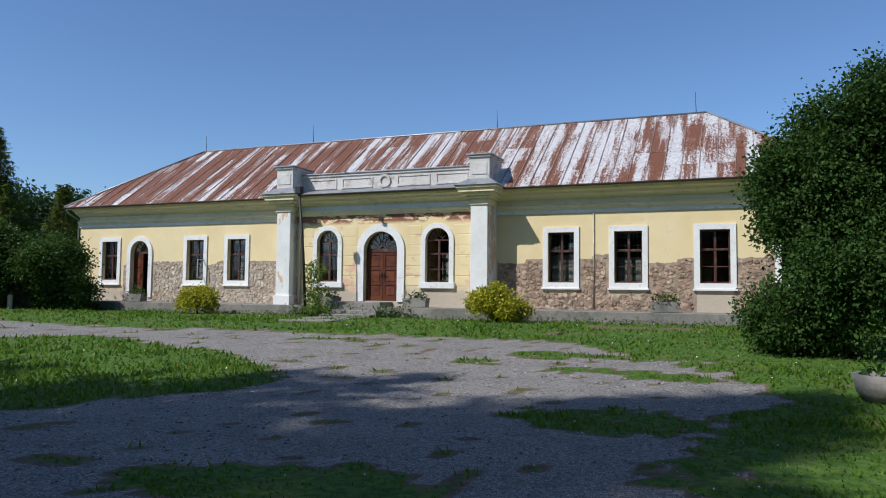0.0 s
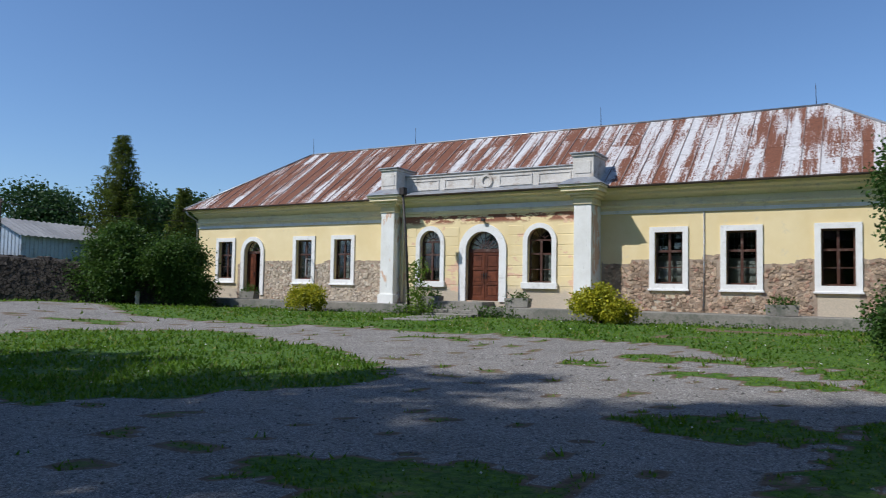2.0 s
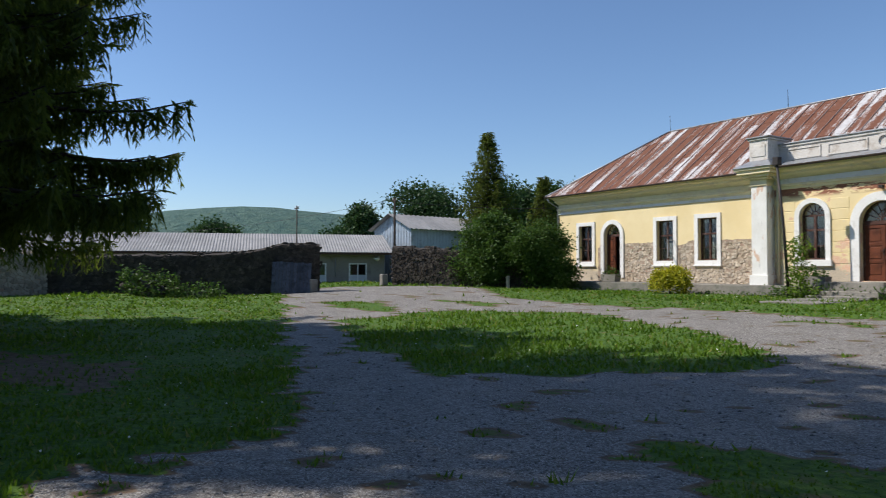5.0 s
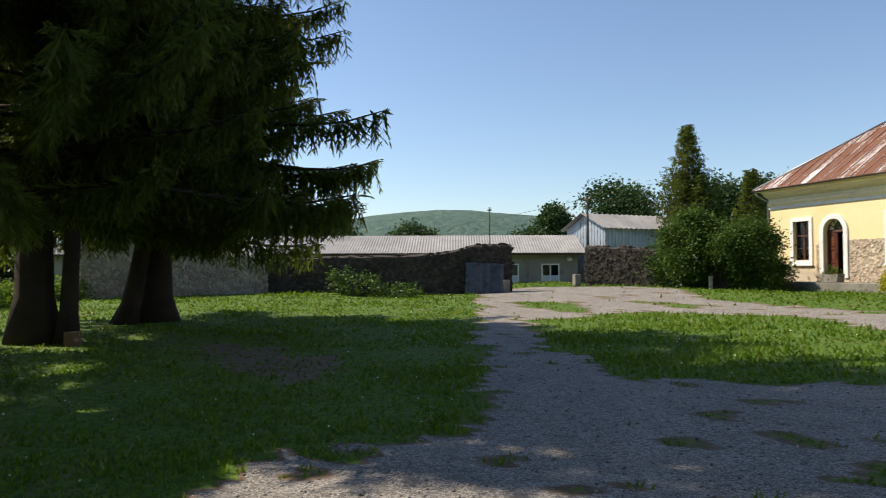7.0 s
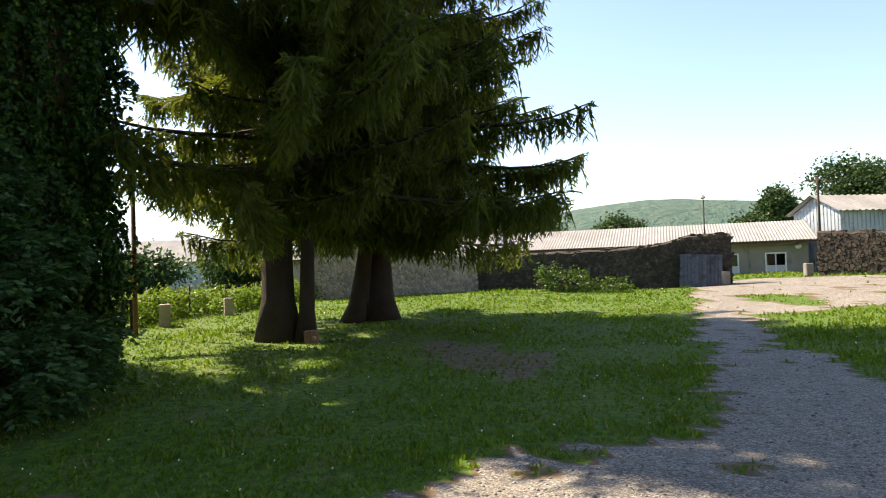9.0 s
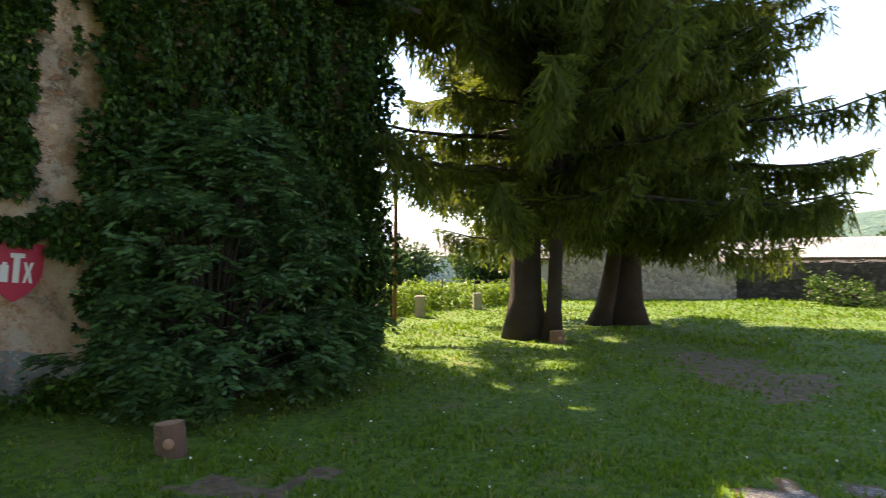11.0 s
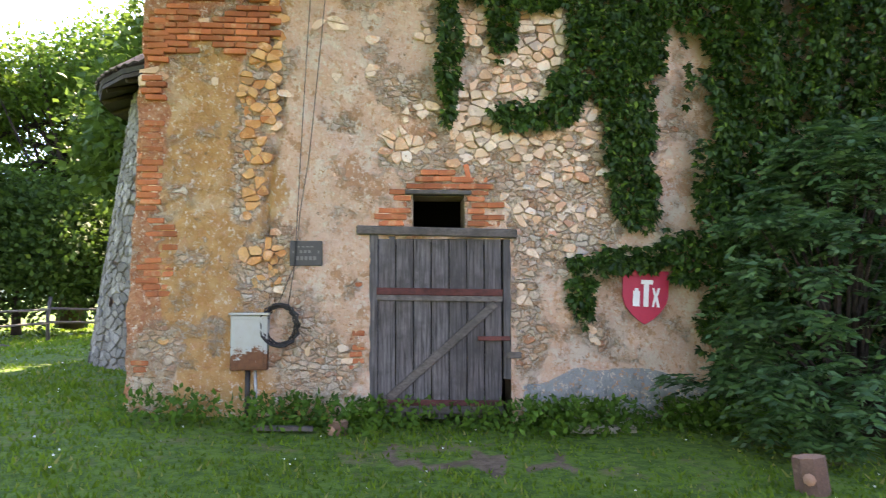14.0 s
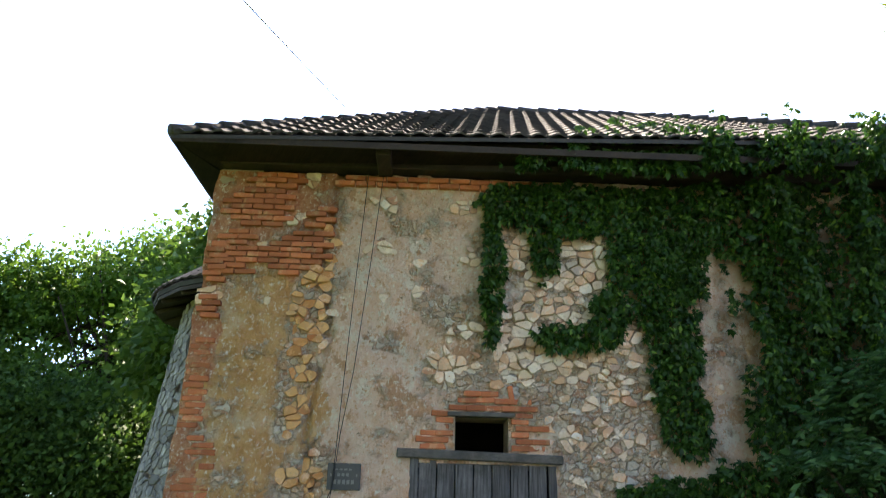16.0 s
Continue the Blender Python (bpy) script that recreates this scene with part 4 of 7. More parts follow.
def barn_mat():
    """Broken lime plaster over rubble: pink and pale washes, ochre, red by the bricks, grey cement by the ground."""
    n = Nodes("old_lime_plaster", 0.95)
    at = n.add("ShaderNodeAttribute", attribute_name="zone")
    sep = n.add("ShaderNodeSeparateColor", [at.outputs["Color"]])
    ochre, cement, stone, red = sep.outputs[0], sep.outputs[1], sep.outputs[2], at.outputs["Alpha"]
    fine, mid, big = n.noise(34, 7, 0.7), n.noise(6, 7, 0.68), n.noise(1.3, 6, 0.65)
    rough_edge = n.math("MULTIPLY", n.math("SUBTRACT", mid, 0.5), 1.3)
    # plaster
    pale = n.mix(n.step(mid, 0.38, 0.62), (0.86, 0.60, 0.44), (0.82, 0.50, 0.34))
    pale = n.mix(n.step(n.noise(2.6, 7, 0.7), 0.55, 0.60), pale, (0.86, 0.68, 0.53))
    pale = n.mix(n.step(n.noise(1.9, 7, 0.7), 0.57, 0.61), pale, (0.62, 0.32, 0.18))
    och = n.mix(n.step(mid, 0.36, 0.62), (0.72, 0.41, 0.18), (0.60, 0.28, 0.10))
    och = n.mix(n.step(big, 0.54, 0.64), och, (0.74, 0.51, 0.31))
    c = n.mix(n.step(n.math("ADD", ochre, rough_edge), 0.42, 0.58), pale, och)
    c = n.mix(n.step(n.math("ADD", red, rough_edge), 0.45, 0.62), c, n.mix(n.step(n.noise(11, 7, 0.7), 0.4, 0.6), (0.50, 0.17, 0.08), (0.64, 0.30, 0.16)))
    # small stones and broken bits showing through where the coat is thin
    warp = n.add("ShaderNodeVectorMath", [n.add("ShaderNodeTexNoise", {"Vector": n.pos, "Scale": 5.0, "Detail": 5.0}).outputs["Color"], (0.16, 0.16, 0.16)], operation="MULTIPLY").outputs[0]
    vec = n.add("ShaderNodeVectorMath", [n.add("ShaderNodeVectorMath", [n.pos, warp], operation="ADD").outputs[0], (1.0, 1.0, 1.55)], operation="MULTIPLY").outputs[0]
    cell = n.add("ShaderNodeSeparateColor", [n.voronoi(9.0, vec, "Color")]).outputs[0]
    edge = n.voronoi(9.0, vec, "Distance", "DISTANCE_TO_EDGE")
    bits = n.ramp(cell, [(0.0, (0.80, 0.62, 0.46)), (0.25, (0.72, 0.43, 0.26)), (0.45, (0.84, 0.70, 0.56)), (0.62, (0.60, 0.30, 0.16)), (0.78, (0.76, 0.52, 0.33)), (0.92, (0.58, 0.44, 0.34)), (1.0, (0.66, 0.27, 0.14))])
    bits = n.mix(n.step(edge, 0.07, 0.0), bits, (0.52, 0.35, 0.23))
    bits = n.mix(n.step(fine, 0.52, 0.75), bits, (0.86, 0.70, 0.55))
    bare = n.math("ADD", n.noise(2.1, 7, 0.72), n.math("MULTIPLY", stone, 0.22))
    c = n.mix(n.math("MULTIPLY", n.step(n.math("ADD", stone, rough_edge), 0.4, 0.7), 0.7), c, (0.82, 0.65, 0.50))
    mask = n.step(bare, 0.555, 0.615)
    c = n.mix(mask, c, bits)
    c = n.mix(n.step(n.math("ADD", cement, n.math("MULTIPLY", n.math("SUBTRACT", mid, 0.5), 0.6)), 0.45, 0.55), c, n.mix(mid, (0.30, 0.31, 0.30), (0.46, 0.46, 0.45)))
    # chips, lime bloom, dark pits
    c = n.mix(n.step(n.noise(13, 7, 0.75), 0.54, 0.62), c, (0.70, 0.36, 0.19))
    c = n.mix(n.step(n.noise(16, 7, 0.75, n.scaled(1.2, 1, 1)), 0.545, 0.62), c, (0.87, 0.72, 0.57))
    pit = n.step(n.noise(10, 7, 0.78), 0.62, 0.67)
    n.colour(n.mix(pit, c, (0.36, 0.22, 0.13)))
    low = n.math("MULTIPLY", n.math("MULTIPLY", n.step(edge, 0.0, 0.12), mask), 1.2)
    n.bump(n.math("SUBTRACT", n.math("ADD", n.math("ADD", n.math("MULTIPLY", mid, 1.6), fine), low), n.math("MULTIPLY", pit, 0.9)), 1.0, 0.06)
    return n.m


M_BARN = barn_mat()


def field_stone(name, island, tone=(1.0, 1.0, 1.0)):
    """Mixed field stones: cream, ochre, red-brown and grey, dusted with lime."""
    n = Nodes(name, 0.95)
    c = n.ramp(n.rnd(island), [(p_, tuple(a * b for a, b in zip(c_, tone))) for p_, c_ in ((0.0, (0.74, 0.57, 0.42)), (0.22, (0.66, 0.43, 0.28)), (0.38, (0.54, 0.30, 0.17)), (0.54, (0.76, 0.64, 0.52)), (0.70, (0.74, 0.50, 0.34)), (0.82, (0.50, 0.22, 0.12)), (0.91, (0.42, 0.37, 0.32)), (1.0, (0.72, 0.48, 0.29)))])
    fine = n.noise(30, 6, 0.7)
    c = n.mix(n.step(n.noise(7, 7, 0.7), 0.52, 0.62), c, tuple(a * b for a, b in zip((0.84, 0.66, 0.50), tone)))
    c = n.mix(n.step(n.noise(5, 7, 0.75), 0.54, 0.60), c, (0.74, 0.43, 0.26))
    c = n.mix(n.step(fine, 0.54, 0.74), c, (0.36, 0.23, 0.14))
    n.colour(c).bump(n.math("ADD", fine, n.noise(8, 6)), 0.8, 0.02)
    return n.m


M_BSTONE = field_stone("field_stone", False)
M_BSTONE_I = field_stone("field_stone_rest", True)
M_OSTONE_I = field_stone("ochre_field_stone", True, (0.86, 0.60, 0.34))
M_BRICK = plain("old_red_brick", (0.50, 0.155, 0.065), (0.34, 0.095, 0.042), 9, 0.92, 0.5, 0.01, vary=0.28, stain=(0.50, 0.26, 0.14))
M_OLDWOOD = wood_mat("grey_weathered_boards", (0.150, 0.138, 0.135), (0.034, 0.029, 0.030), "z", 0.85, 0.9)
M_OLDWOODX = wood_mat("grey_weathered_rail", (0.15, 0.13, 0.115), (0.08, 0.068, 0.06), "x", 0.85, 0.8)
M_REDRAIL = wood_mat("faded_red_rail", (0.16, 0.045, 0.035), (0.095, 0.035, 0.03), "x", 0.8, 0.6)

DOOR = (0.10, 1.72, 0.12, 2.27)
HATCH = (0.60, 1.20, 2.36, 2.73)


def zone_at(s, z):
    o = max(smooth01((-0.75 - s + 0.25 * noise.noise(Vector((s, z * 1.3, 4)))) / 0.35), 0.8 * smooth01((1.3 - z) / 0.7) * smooth01((0.1 - s) / 0.6))
    ce = smooth01((0.85 - z - 0.25 * abs(s - 2.9) + 0.15 * noise.noise(Vector((s * 2, z * 2, 1)))) / 0.1) * smooth01((s - 1.75) / 0.2)
    st = stone_zone(s, z)
    red = smooth01((-0.85 - s + 0.3 * noise.noise(Vector((s * 2, z * 2, 6)))) / 0.15) * smooth01((z - 4.25 + 0.5 * noise.noise(Vector((s * 1.7, z, 2)))) / 0.3)
    red = max(red, smooth01((-2.1 - s + 0.15 * noise.noise(Vector((s * 3, z * 3, 1)))) / 0.1) * smooth01((z - 0.3) / 0.3) * 0.9)
    red = max(red, 0.9 * smooth01((5.75 - abs(z - 5.95) * 3 - 5.0) / 0.2) * smooth01((1.4 - s) / 0.2))
    return o, ce, st, red


def stone_zone(s, z):
    a = 0.0
    for cx, cz, rx, rz in ((2.1, 3.45, 1.55, 1.15), (2.3, 2.4, 0.75, 0.8), (-0.5, 0.75, 0.5, 0.55), (1.9, 4.75, 0.9, 0.5), (0.5, 3.2, 0.4, 0.25), (-1.22, 3.4, 0.2, 1.3), (1.9, 1.2, 0.2, 0.8), (-2.2, 0.8, 0.3, 0.5), (-1.1, 1.9, 0.3, 0.6), (-1.0, 4.2, 0.14, 0.8), (2.9, 1.1, 0.35, 0.3)):
        q = 1.35 - math.hypot((s - cx) / rx, (z - cz) / rz)
        a = max(a, q)
    return smooth01(a + 0.5 * noise.noise(Vector((s * 2.2, z * 2.2, 8))))


def build_barn_wall():
    st = 0.04
    xs = np.arange(BS0, BS1 + st / 2, st)
    zs = np.arange(-0.1, BTOP + st / 2, st)
    verts, cols = [], []
    for z in zs:
        for s in xs:
            o, ce, sz, red = zone_at(s, z)
            lean = 0.02 * (z - 3)
            y = lean + 0.035 * noise.fractal(Vector((s * 1.6, z * 1.6, 0)), 1.0, 2.0, 5) + 0.02 * noise.fractal(Vector((s * 7, z * 9, 3)), 0.8, 2.0, 3) + 0.03 * sz - (0.02 if ce > 0.5 else 0)
            if abs(s + 0.97 + 0.06 * math.sin(z * 3.0) + 0.05 * noise.noise(Vector((0, z * 4, 5)))) < 0.045 and z > 1.2:
                y += 0.07
            ed = 0.06 * noise.noise(Vector((0, z * 2.5, 3))) if s < BS0 + 0.03 else 0
            verts.append((s + ed + (5.6 - z) * -0.02 * smooth01((0 - s) / 2), y, z))
            cols.append((o, ce, sz, red))
    w = len(xs)
    faces = []
    for j in range(len(zs) - 1):
        for i in range(w - 1):
            s, z = xs[i] + st / 2, zs[j] + st / 2
            if DOOR[0] < s < DOOR[1] and z < DOOR[3] - 0.05 or HATCH[0] < s < HATCH[1] and HATCH[2] - 0.12 < z < HATCH[3]:
                continue
            faces.append((j * w + i, j * w + i + 1, (j + 1) * w + i + 1, (j + 1) * w + i))
    ob = link_mesh("wall", verts, faces, M_BARN, barn, "ochre and pale plaster fallen from rubble stone", True)
    a = ob.data.color_attributes.new("zone", "FLOAT_COLOR", "POINT")
    a.data.foreach_set("color", [c for q in cols for c in q])


build_barn_wall()
# thickness, flanks and back of the barn
boxes("wall_core", [(BS0 + 0.12, DOOR[0] - 0.02, 0.14, 0.6, -0.1, BTOP), (DOOR[1] + 0.02, BS1 - 0.02, 0.14, 0.6, -0.1, BTOP), (DOOR[0] - 0.02, DOOR[1] + 0.02, 0.14, 0.6, HATCH[3], BTOP), (DOOR[0] - 0.02, HATCH[0], 0.14, 0.6, 2.2, HATCH[3]), (HATCH[1], DOOR[1] + 0.02, 0.14, 0.6, 2.2, HATCH[3])], M_MORTAR, barn)
M_FLANK = plain("flank_plaster", (0.55, 0.42, 0.30), (0.40, 0.29, 0.19), 3, 0.95, 0.8, 0.03, stain=(0.36, 0.20, 0.12))
boxes("side_wall", [(BS0 + 0.03, BS0 + 0.55, 0.07, 7.4, -0.1, BTOP)], M_FLANK, barn, "bare plastered flank wall")
boxes("side_wall", [(BS1 - 0.5, BS1, 0.07, 7.4, -0.1, BTOP)], M_FLANK, barn, "bare plastered flank wall")
boxes("back_wall", [(BS0 + 0.55, BS1 - 0.5, 6.9, 7.4, -0.1, BTOP)], M_FLANK, barn)
# near-black sheet added to give the barn's inside its darkness
boxes("inner_partition", [(BS0 + 0.6, BS1 - 0.55, 2.2, 2.3, -0.1, BTOP)], M_ROOM_DARK, barn)

# plank door
pd = new("plank_door")
pd.parent = barn
pd["label"] = "grey weathered plank door with red rails"
nb = 7
for k in range(nb):
    a = DOOR[0] + 0.10 + k * (DOOR[1] - DOOR[0] - 0.20) / nb
    b = a + (DOOR[1] - DOOR[0] - 0.20) / nb - 0.012
    lo = 0.16 + (0.03, 0.0, 0.02, 0.0, 0.03, 0.01, 0.04)[k]
    boxes("plank", [(a, b, 0.0 + 0.006 * (k % 2), 0.035, lo + 0.02, 2.25)], M_OLDWOOD, pd, "", 0.004)
boxes("door_post", [(DOOR[0], DOOR[0] + 0.095, -0.03, 0.12, 0.25, 2.27)], M_OLDWOOD, pd, "", 0.008)
boxes("door_post", [(DOOR[1] - 0.09, DOOR[1], -0.02, 0.12, 0.62, 2.22)], M_OLDWOOD, pd, "", 0.008)
bm = bmesh.new()
box(bm, -0.92, 0.92, -0.07, 0.10, -0.05, 0.05, 0.014, m=Matrix.Translation((0.87, 0, 2.30)) @ Matrix.Rotation(radians(1.2), 4, "Y"))
part("lintel", bm, M_OLDWOODX, pd, "grey split oak lintel")
for z0, z1, tilt, mt, nm in ((1.575, 1.655, 0.9, M_REDRAIL, "rail"), (1.51, 1.573, 0.9, M_OLDWOODX, "rail"), (0.335, 0.40, 1.2, M_REDRAIL, "rail"), (0.25, 0.333, 1.2, M_OLDWOODX, "rail")):
    bm = bmesh.new()
    zc = (z0 + z1) / 2
    box(bm, -0.72, 0.72, -0.04, -0.002, z0 - zc, z1 - zc, 0.006, m=Matrix.Translation((0.90, 0, zc)) @ Matrix.Rotation(radians(tilt), 4, "Y"))
    part(nm, bm, mt, pd)
bm = bmesh.new()
ln = math.hypot(1.20, 1.08)
box(bm, -ln / 2, ln / 2, -0.038, -0.003, -0.05, 0.05, 0.008, m=Matrix.Translation((0.93, 0, 0.955)) @ Matrix.Rotation(-math.atan2(1.05, 1.20), 4, "Y"))
part("brace", bm, M_OLDWOODX, pd, "diagonal grey brace")
boxes("latch", [(1.33, 1.70, -0.05, -0.003, 1.06, 1.11)], M_REDRAIL, pd, "red latch bar", 0.006)
boxes("latch_block", [(1.66, 1.83, -0.06, 0.05, 0.86, 0.93)], M_OLDWOODX, pd, "", 0.008)
boxes("lintel", [(HATCH[0] - 0.10, HATCH[1] + 0.06, -0.06, 0.1, HATCH[3], HATCH[3] + 0.05)], M_OLDWOODX, barn, "thin grey board over the hatch", 0.008)


def brick_mesh():
    bm = bmesh.new()
    box(bm, -0.125, 0.125, -0.03, 0.06, -0.031, 0.031, 0.007)
    me = bpy.data.meshes.new("brick")
    bm.to_mesh(me)
    bm.free()
    me.materials.append(M_BRICK)
    return me


BRICK = brick_mesh()
brng = random.Random(11)


def brick(s, z, turn=0.0, half=1.0, out=0.0):
    ob = new("brick", BRICK)
    ob.parent = barn
    ob.matrix_local = Matrix.Translation((s, 0.02 - out + brng.uniform(-0.015, 0.01), z)) @ Matrix.Rotation(radians(turn + brng.uniform(-2, 2)), 4, "Y") @ Matrix.Diagonal((half, 1, brng.uniform(0.92, 1.05), 1))


# round the hatch, the quoin, the top corner and the foot
for r in range(6):
    z = 2.40 + r * 0.072
    for s in (0.47, 0.30 if r < 4 else None):
        if s:
            brick(s - (r % 2) * 0.05, z, 0, 0.8)
    for s in (1.32, 1.50 if r in (0, 1, 3) else None):
        if s:
            brick(s + (r % 2) * 0.05, z, 0, 0.8)
for k in range(5):
    brick(0.62 + k * 0.2, 2.83, 0, 0.85)
for k in range(4):
    brick(0.72 + k * 0.21, 2.91 + 0.01 * (k == 1), 0, 0.85)
for k, s in enumerate((0.78, 0.98, 1.22)):
    brick(s, 2.99, (0, 0, 80)[k], 0.8)
for r in range(30):
    if noise.noise(Vector((0.2, r * 0.31, 5))) > -0.12:
        brick(-2.38 + (r % 2) * 0.05 + 0.0015 * r, 2.55 + r * 0.074, 0, 0.9)
for r in range(14):
    brick(-2.36 + (r % 2) * 0.05 + r * 0.003, 1.45 + r * 0.074, 0, 1.0 - 0.25 * (r % 2))
    if r % 3 != 1:
        brick(-2.14 + (r % 2) * 0.03, 1.45 + r * 0.074, 0, 0.65)
for r in range(10):
    for k in range(6):
        s, z = -2.22 + k * 0.262 + (r % 2) * 0.13, 4.98 + r * 0.073
        if noise.noise(Vector((s * 2.0, z * 2.5, 9))) > -0.08 and s < -0.98:
            brick(s, z)
for r in range(8):
    for k in range(6):
        s, z = -2.22 + k * 0.26 + (r % 2) * 0.13, 4.36 + r * 0.073
        if s < -0.95 and noise.noise(Vector((s * 2.2, z * 3.0, 6))) > 0.02:
            brick(s, z)
for r in range(2):
    for k in range(9):
        brick(-0.85 + k * 0.262 + r * 0.13, 5.56 + r * 0.073)
for r in range(5):
    for k in range(3):
        if brng.random() < 0.8:
            brick(-1.62 + k * 0.26 + (r % 2) * 0.13, 0.40 + r * 0.073)
for r in range(7):
    if r % 3 != 2:
        brick(-2.42 + (r % 2) * 0.06, 0.55 + r * 0.073, 0, 0.9)
for r in range(22):
    if noise.noise(Vector((0.3, r * 0.35, 2))) > -0.2:
        brick(-0.05 + (r % 2) * 0.03, 0.45 + r * 0.078, 0, 0.55)

# rubble stones
srng = random.Random(3)
sets = []


def barn_keep(s, z):
    if DOOR[0] - 0.12 < s < DOOR[1] + 0.1 and z < 2.42 or 0.25 < s < 1.6 and 2.3 < z < 3.03:
        return False
    patchy = 0.55 + 0.5 * noise.noise(Vector((s * 1.9, z * 1.9, 4.4)))
    bare = 1.5 < s < 2.9 and 1.1 < z < 4.3 or 0.3 < s < 1.6 and 3.2 < z < 4.0 or -1.1 < s < 0.0 and z < 1.1
    return (stone_zone(s, z) > 0.55 or bare and patchy > 0.42) and s < 4.6 and 0.25 < z < 5.5


rubble(-2.35, 4.4, 0.25, 5.5, 0.035, 0.088, barn_keep, srng, (-0.015, 0.05), sets, 0.04, 0.22)
sets_o = [q for q in sets if q[0] < -0.9]
sets = [q for q in sets if q[0] >= -0.9]
near_set = sorted(sets, key=lambda q: math.hypot(q[0] - 1.6, q[1] - 3.2))
for cx, cz, v, f in near_set[:290]:
    link_mesh("stone", v, f, M_BSTONE, barn)
v, f = [], []
for cx, cz, a, b in near_set[290:]:
    k = len(v)
    v += a
    f += [tuple(i + k for i in q) for q in b]
sets2 = []
rubble(-2.3, 4.4, 0.2, 5.5, 0.03, 0.08, lambda s, z: not barn_keep(s, z) and not (DOOR[0] - 0.1 < s < DOOR[1] + 0.1 and z < 3.0) and noise.noise(Vector((s * 3.3, z * 3.3, 1))) > 0.36, srng, (0.004, 0.03), sets2)
for cx, cz, a, b in sets2:
    k = len(v)
    v += a
    f += [tuple(i + k for i in q) for q in b]
tagged(link_mesh("stonework", v, f, M_BSTONE_I, barn, "scattered bare stones in plaster"), kind="stuff")
v, f = [], []
for cx, cz, a, b in sets_o:
    k = len(v)
    v += a
    f += [tuple(i + k for i in q) for q in b]
tagged(link_mesh("stonework", v, f, M_OSTONE_I, barn, "ochre stones showing through plaster"), kind="stuff")

# eaves and roof
OVB = 0.70
E0, E1, EB0, EB1 = BS0 - 0.38, BS1 + 0.7, -OVB, 8.0
M_TILE = plain("dark_concrete_tile", (0.045, 0.040, 0.040), (0.075, 0.068, 0.066), 6, 0.92, 0.4, 0.01, vary=0.25, spec=0.05)
M_TILE_I = plain("dark_concrete_tile_rest", (0.045, 0.040, 0.040), (0.075, 0.068, 0.066), 6, 0.92, 0.4, 0.01, vary=0.25, island=True, spec=0.05)
M_RAFTER = wood_mat("dark_rafter_wood", (0.05, 0.032, 0.022), (0.03, 0.02, 0.014), "y", 0.8, 0.5)


def eave_z(s):
    return 5.78 + 0.030 * (s - E0)


RBY, RBZ, RS0, RS1 = 3.7, 8.85, 1.45, 4.15


def slope_pt(s, q):
    """On the front slope: s along, q from eaves 0 to ridge 1."""
    return Vector((s, EB0 + (RBY - EB0) * q, eave_z(s) * (1 - q) + RBZ * q))


def tile_geo(s0, s1, q0, q1, lift, verts, faces):
    b = len(verts)
    prof = ((0.0, 0.0), (0.25, 0.025), (0.5, 0.028), (0.7, 0.0), (1.0, 0.0))
    up = Vector((0, -0.5, 0.86))
    for q, l2 in ((q0, lift), (q1, 0.0)):
        for u, h in prof:
            verts.append(slope_pt(s0 + (s1 - s0) * u, q) + up * (h + l2 + 0.012))
    for u, h in prof:
        verts.append(slope_pt(s0 + (s1 - s0) * u, q0) + up * (h + lift - 0.012))
    for k in range(4):
        faces.append((b + k, b + k + 1, b + k + 6, b + k + 5))
        faces.append((b + 10 + k, b + 11 + k, b + k + 1, b + k))


rows_n, tw = 16, 0.235
restv, restf, made = [], [], 0
for r in range(rows_n):
    q0, q1 = r / rows_n, (r + 1) / rows_n + 0.006
    left, right = E0 + (RS0 - E0) * q0, E1 + (RS1 - E1) * q0
    k = 0
    while left + k * tw < right:
        s0 = left + k * tw
        s1 = min(s0 + tw - 0.004, right)
        if s1 - s0 > 0.05:
            if made < 290 and r < 7:
                v, f = [], []
                tile_geo(s0, s1, q0, q1, 0.03, v, f)
                link_mesh("roof_tile", v, f, M_TILE, barn)
                made += 1
            else:
                tile_geo(s0, s1, q0, q1, 0.03, restv, restf)
        k += 1
tagged(link_mesh("roof_tiles", restv, restf, M_TILE_I, barn, "dark tiles up the roof slope"), kind="stuff")
deck = [slope_pt(E0, 0), slope_pt(E1, 0), slope_pt(RS1, 1), slope_pt(RS0, 1), Vector((E0, EB1, eave_z(E0))), Vector((E1, EB1, eave_z(E1)))]
deck += [p - Vector((0, 0, 0.05)) for p in deck]
link_mesh("roof_deck", deck, [(0, 1, 2, 3), (0, 3, 4), (1, 5, 2), (4, 3, 2, 5), (6, 9, 8, 7), (6, 10, 9), (7, 8, 11), (10, 11, 8, 9), (0, 6, 7, 1), (0, 4, 10, 6), (1, 7, 11, 5), (4, 5, 11, 10)], M_TILE_I, barn, "dark tiled hip slopes")
for a, b in ((slope_pt(E0, 0), slope_pt(RS0, 1)), (slope_pt(E1, 0), slope_pt(RS1, 1)), (slope_pt(RS0, 1), slope_pt(RS1, 1))):
    n_ = int((b - a).length / 0.34)
    for k in range(n_):
        p, q = a.lerp(b, k / n_), a.lerp(b, (k + 1.08) / n_)
        tube("ridge_tile", [p + Vector((0, 0, 0.045)), q + Vector((0, 0, 0.02))], [0.085, 0.07], M_TILE, barn, 8)
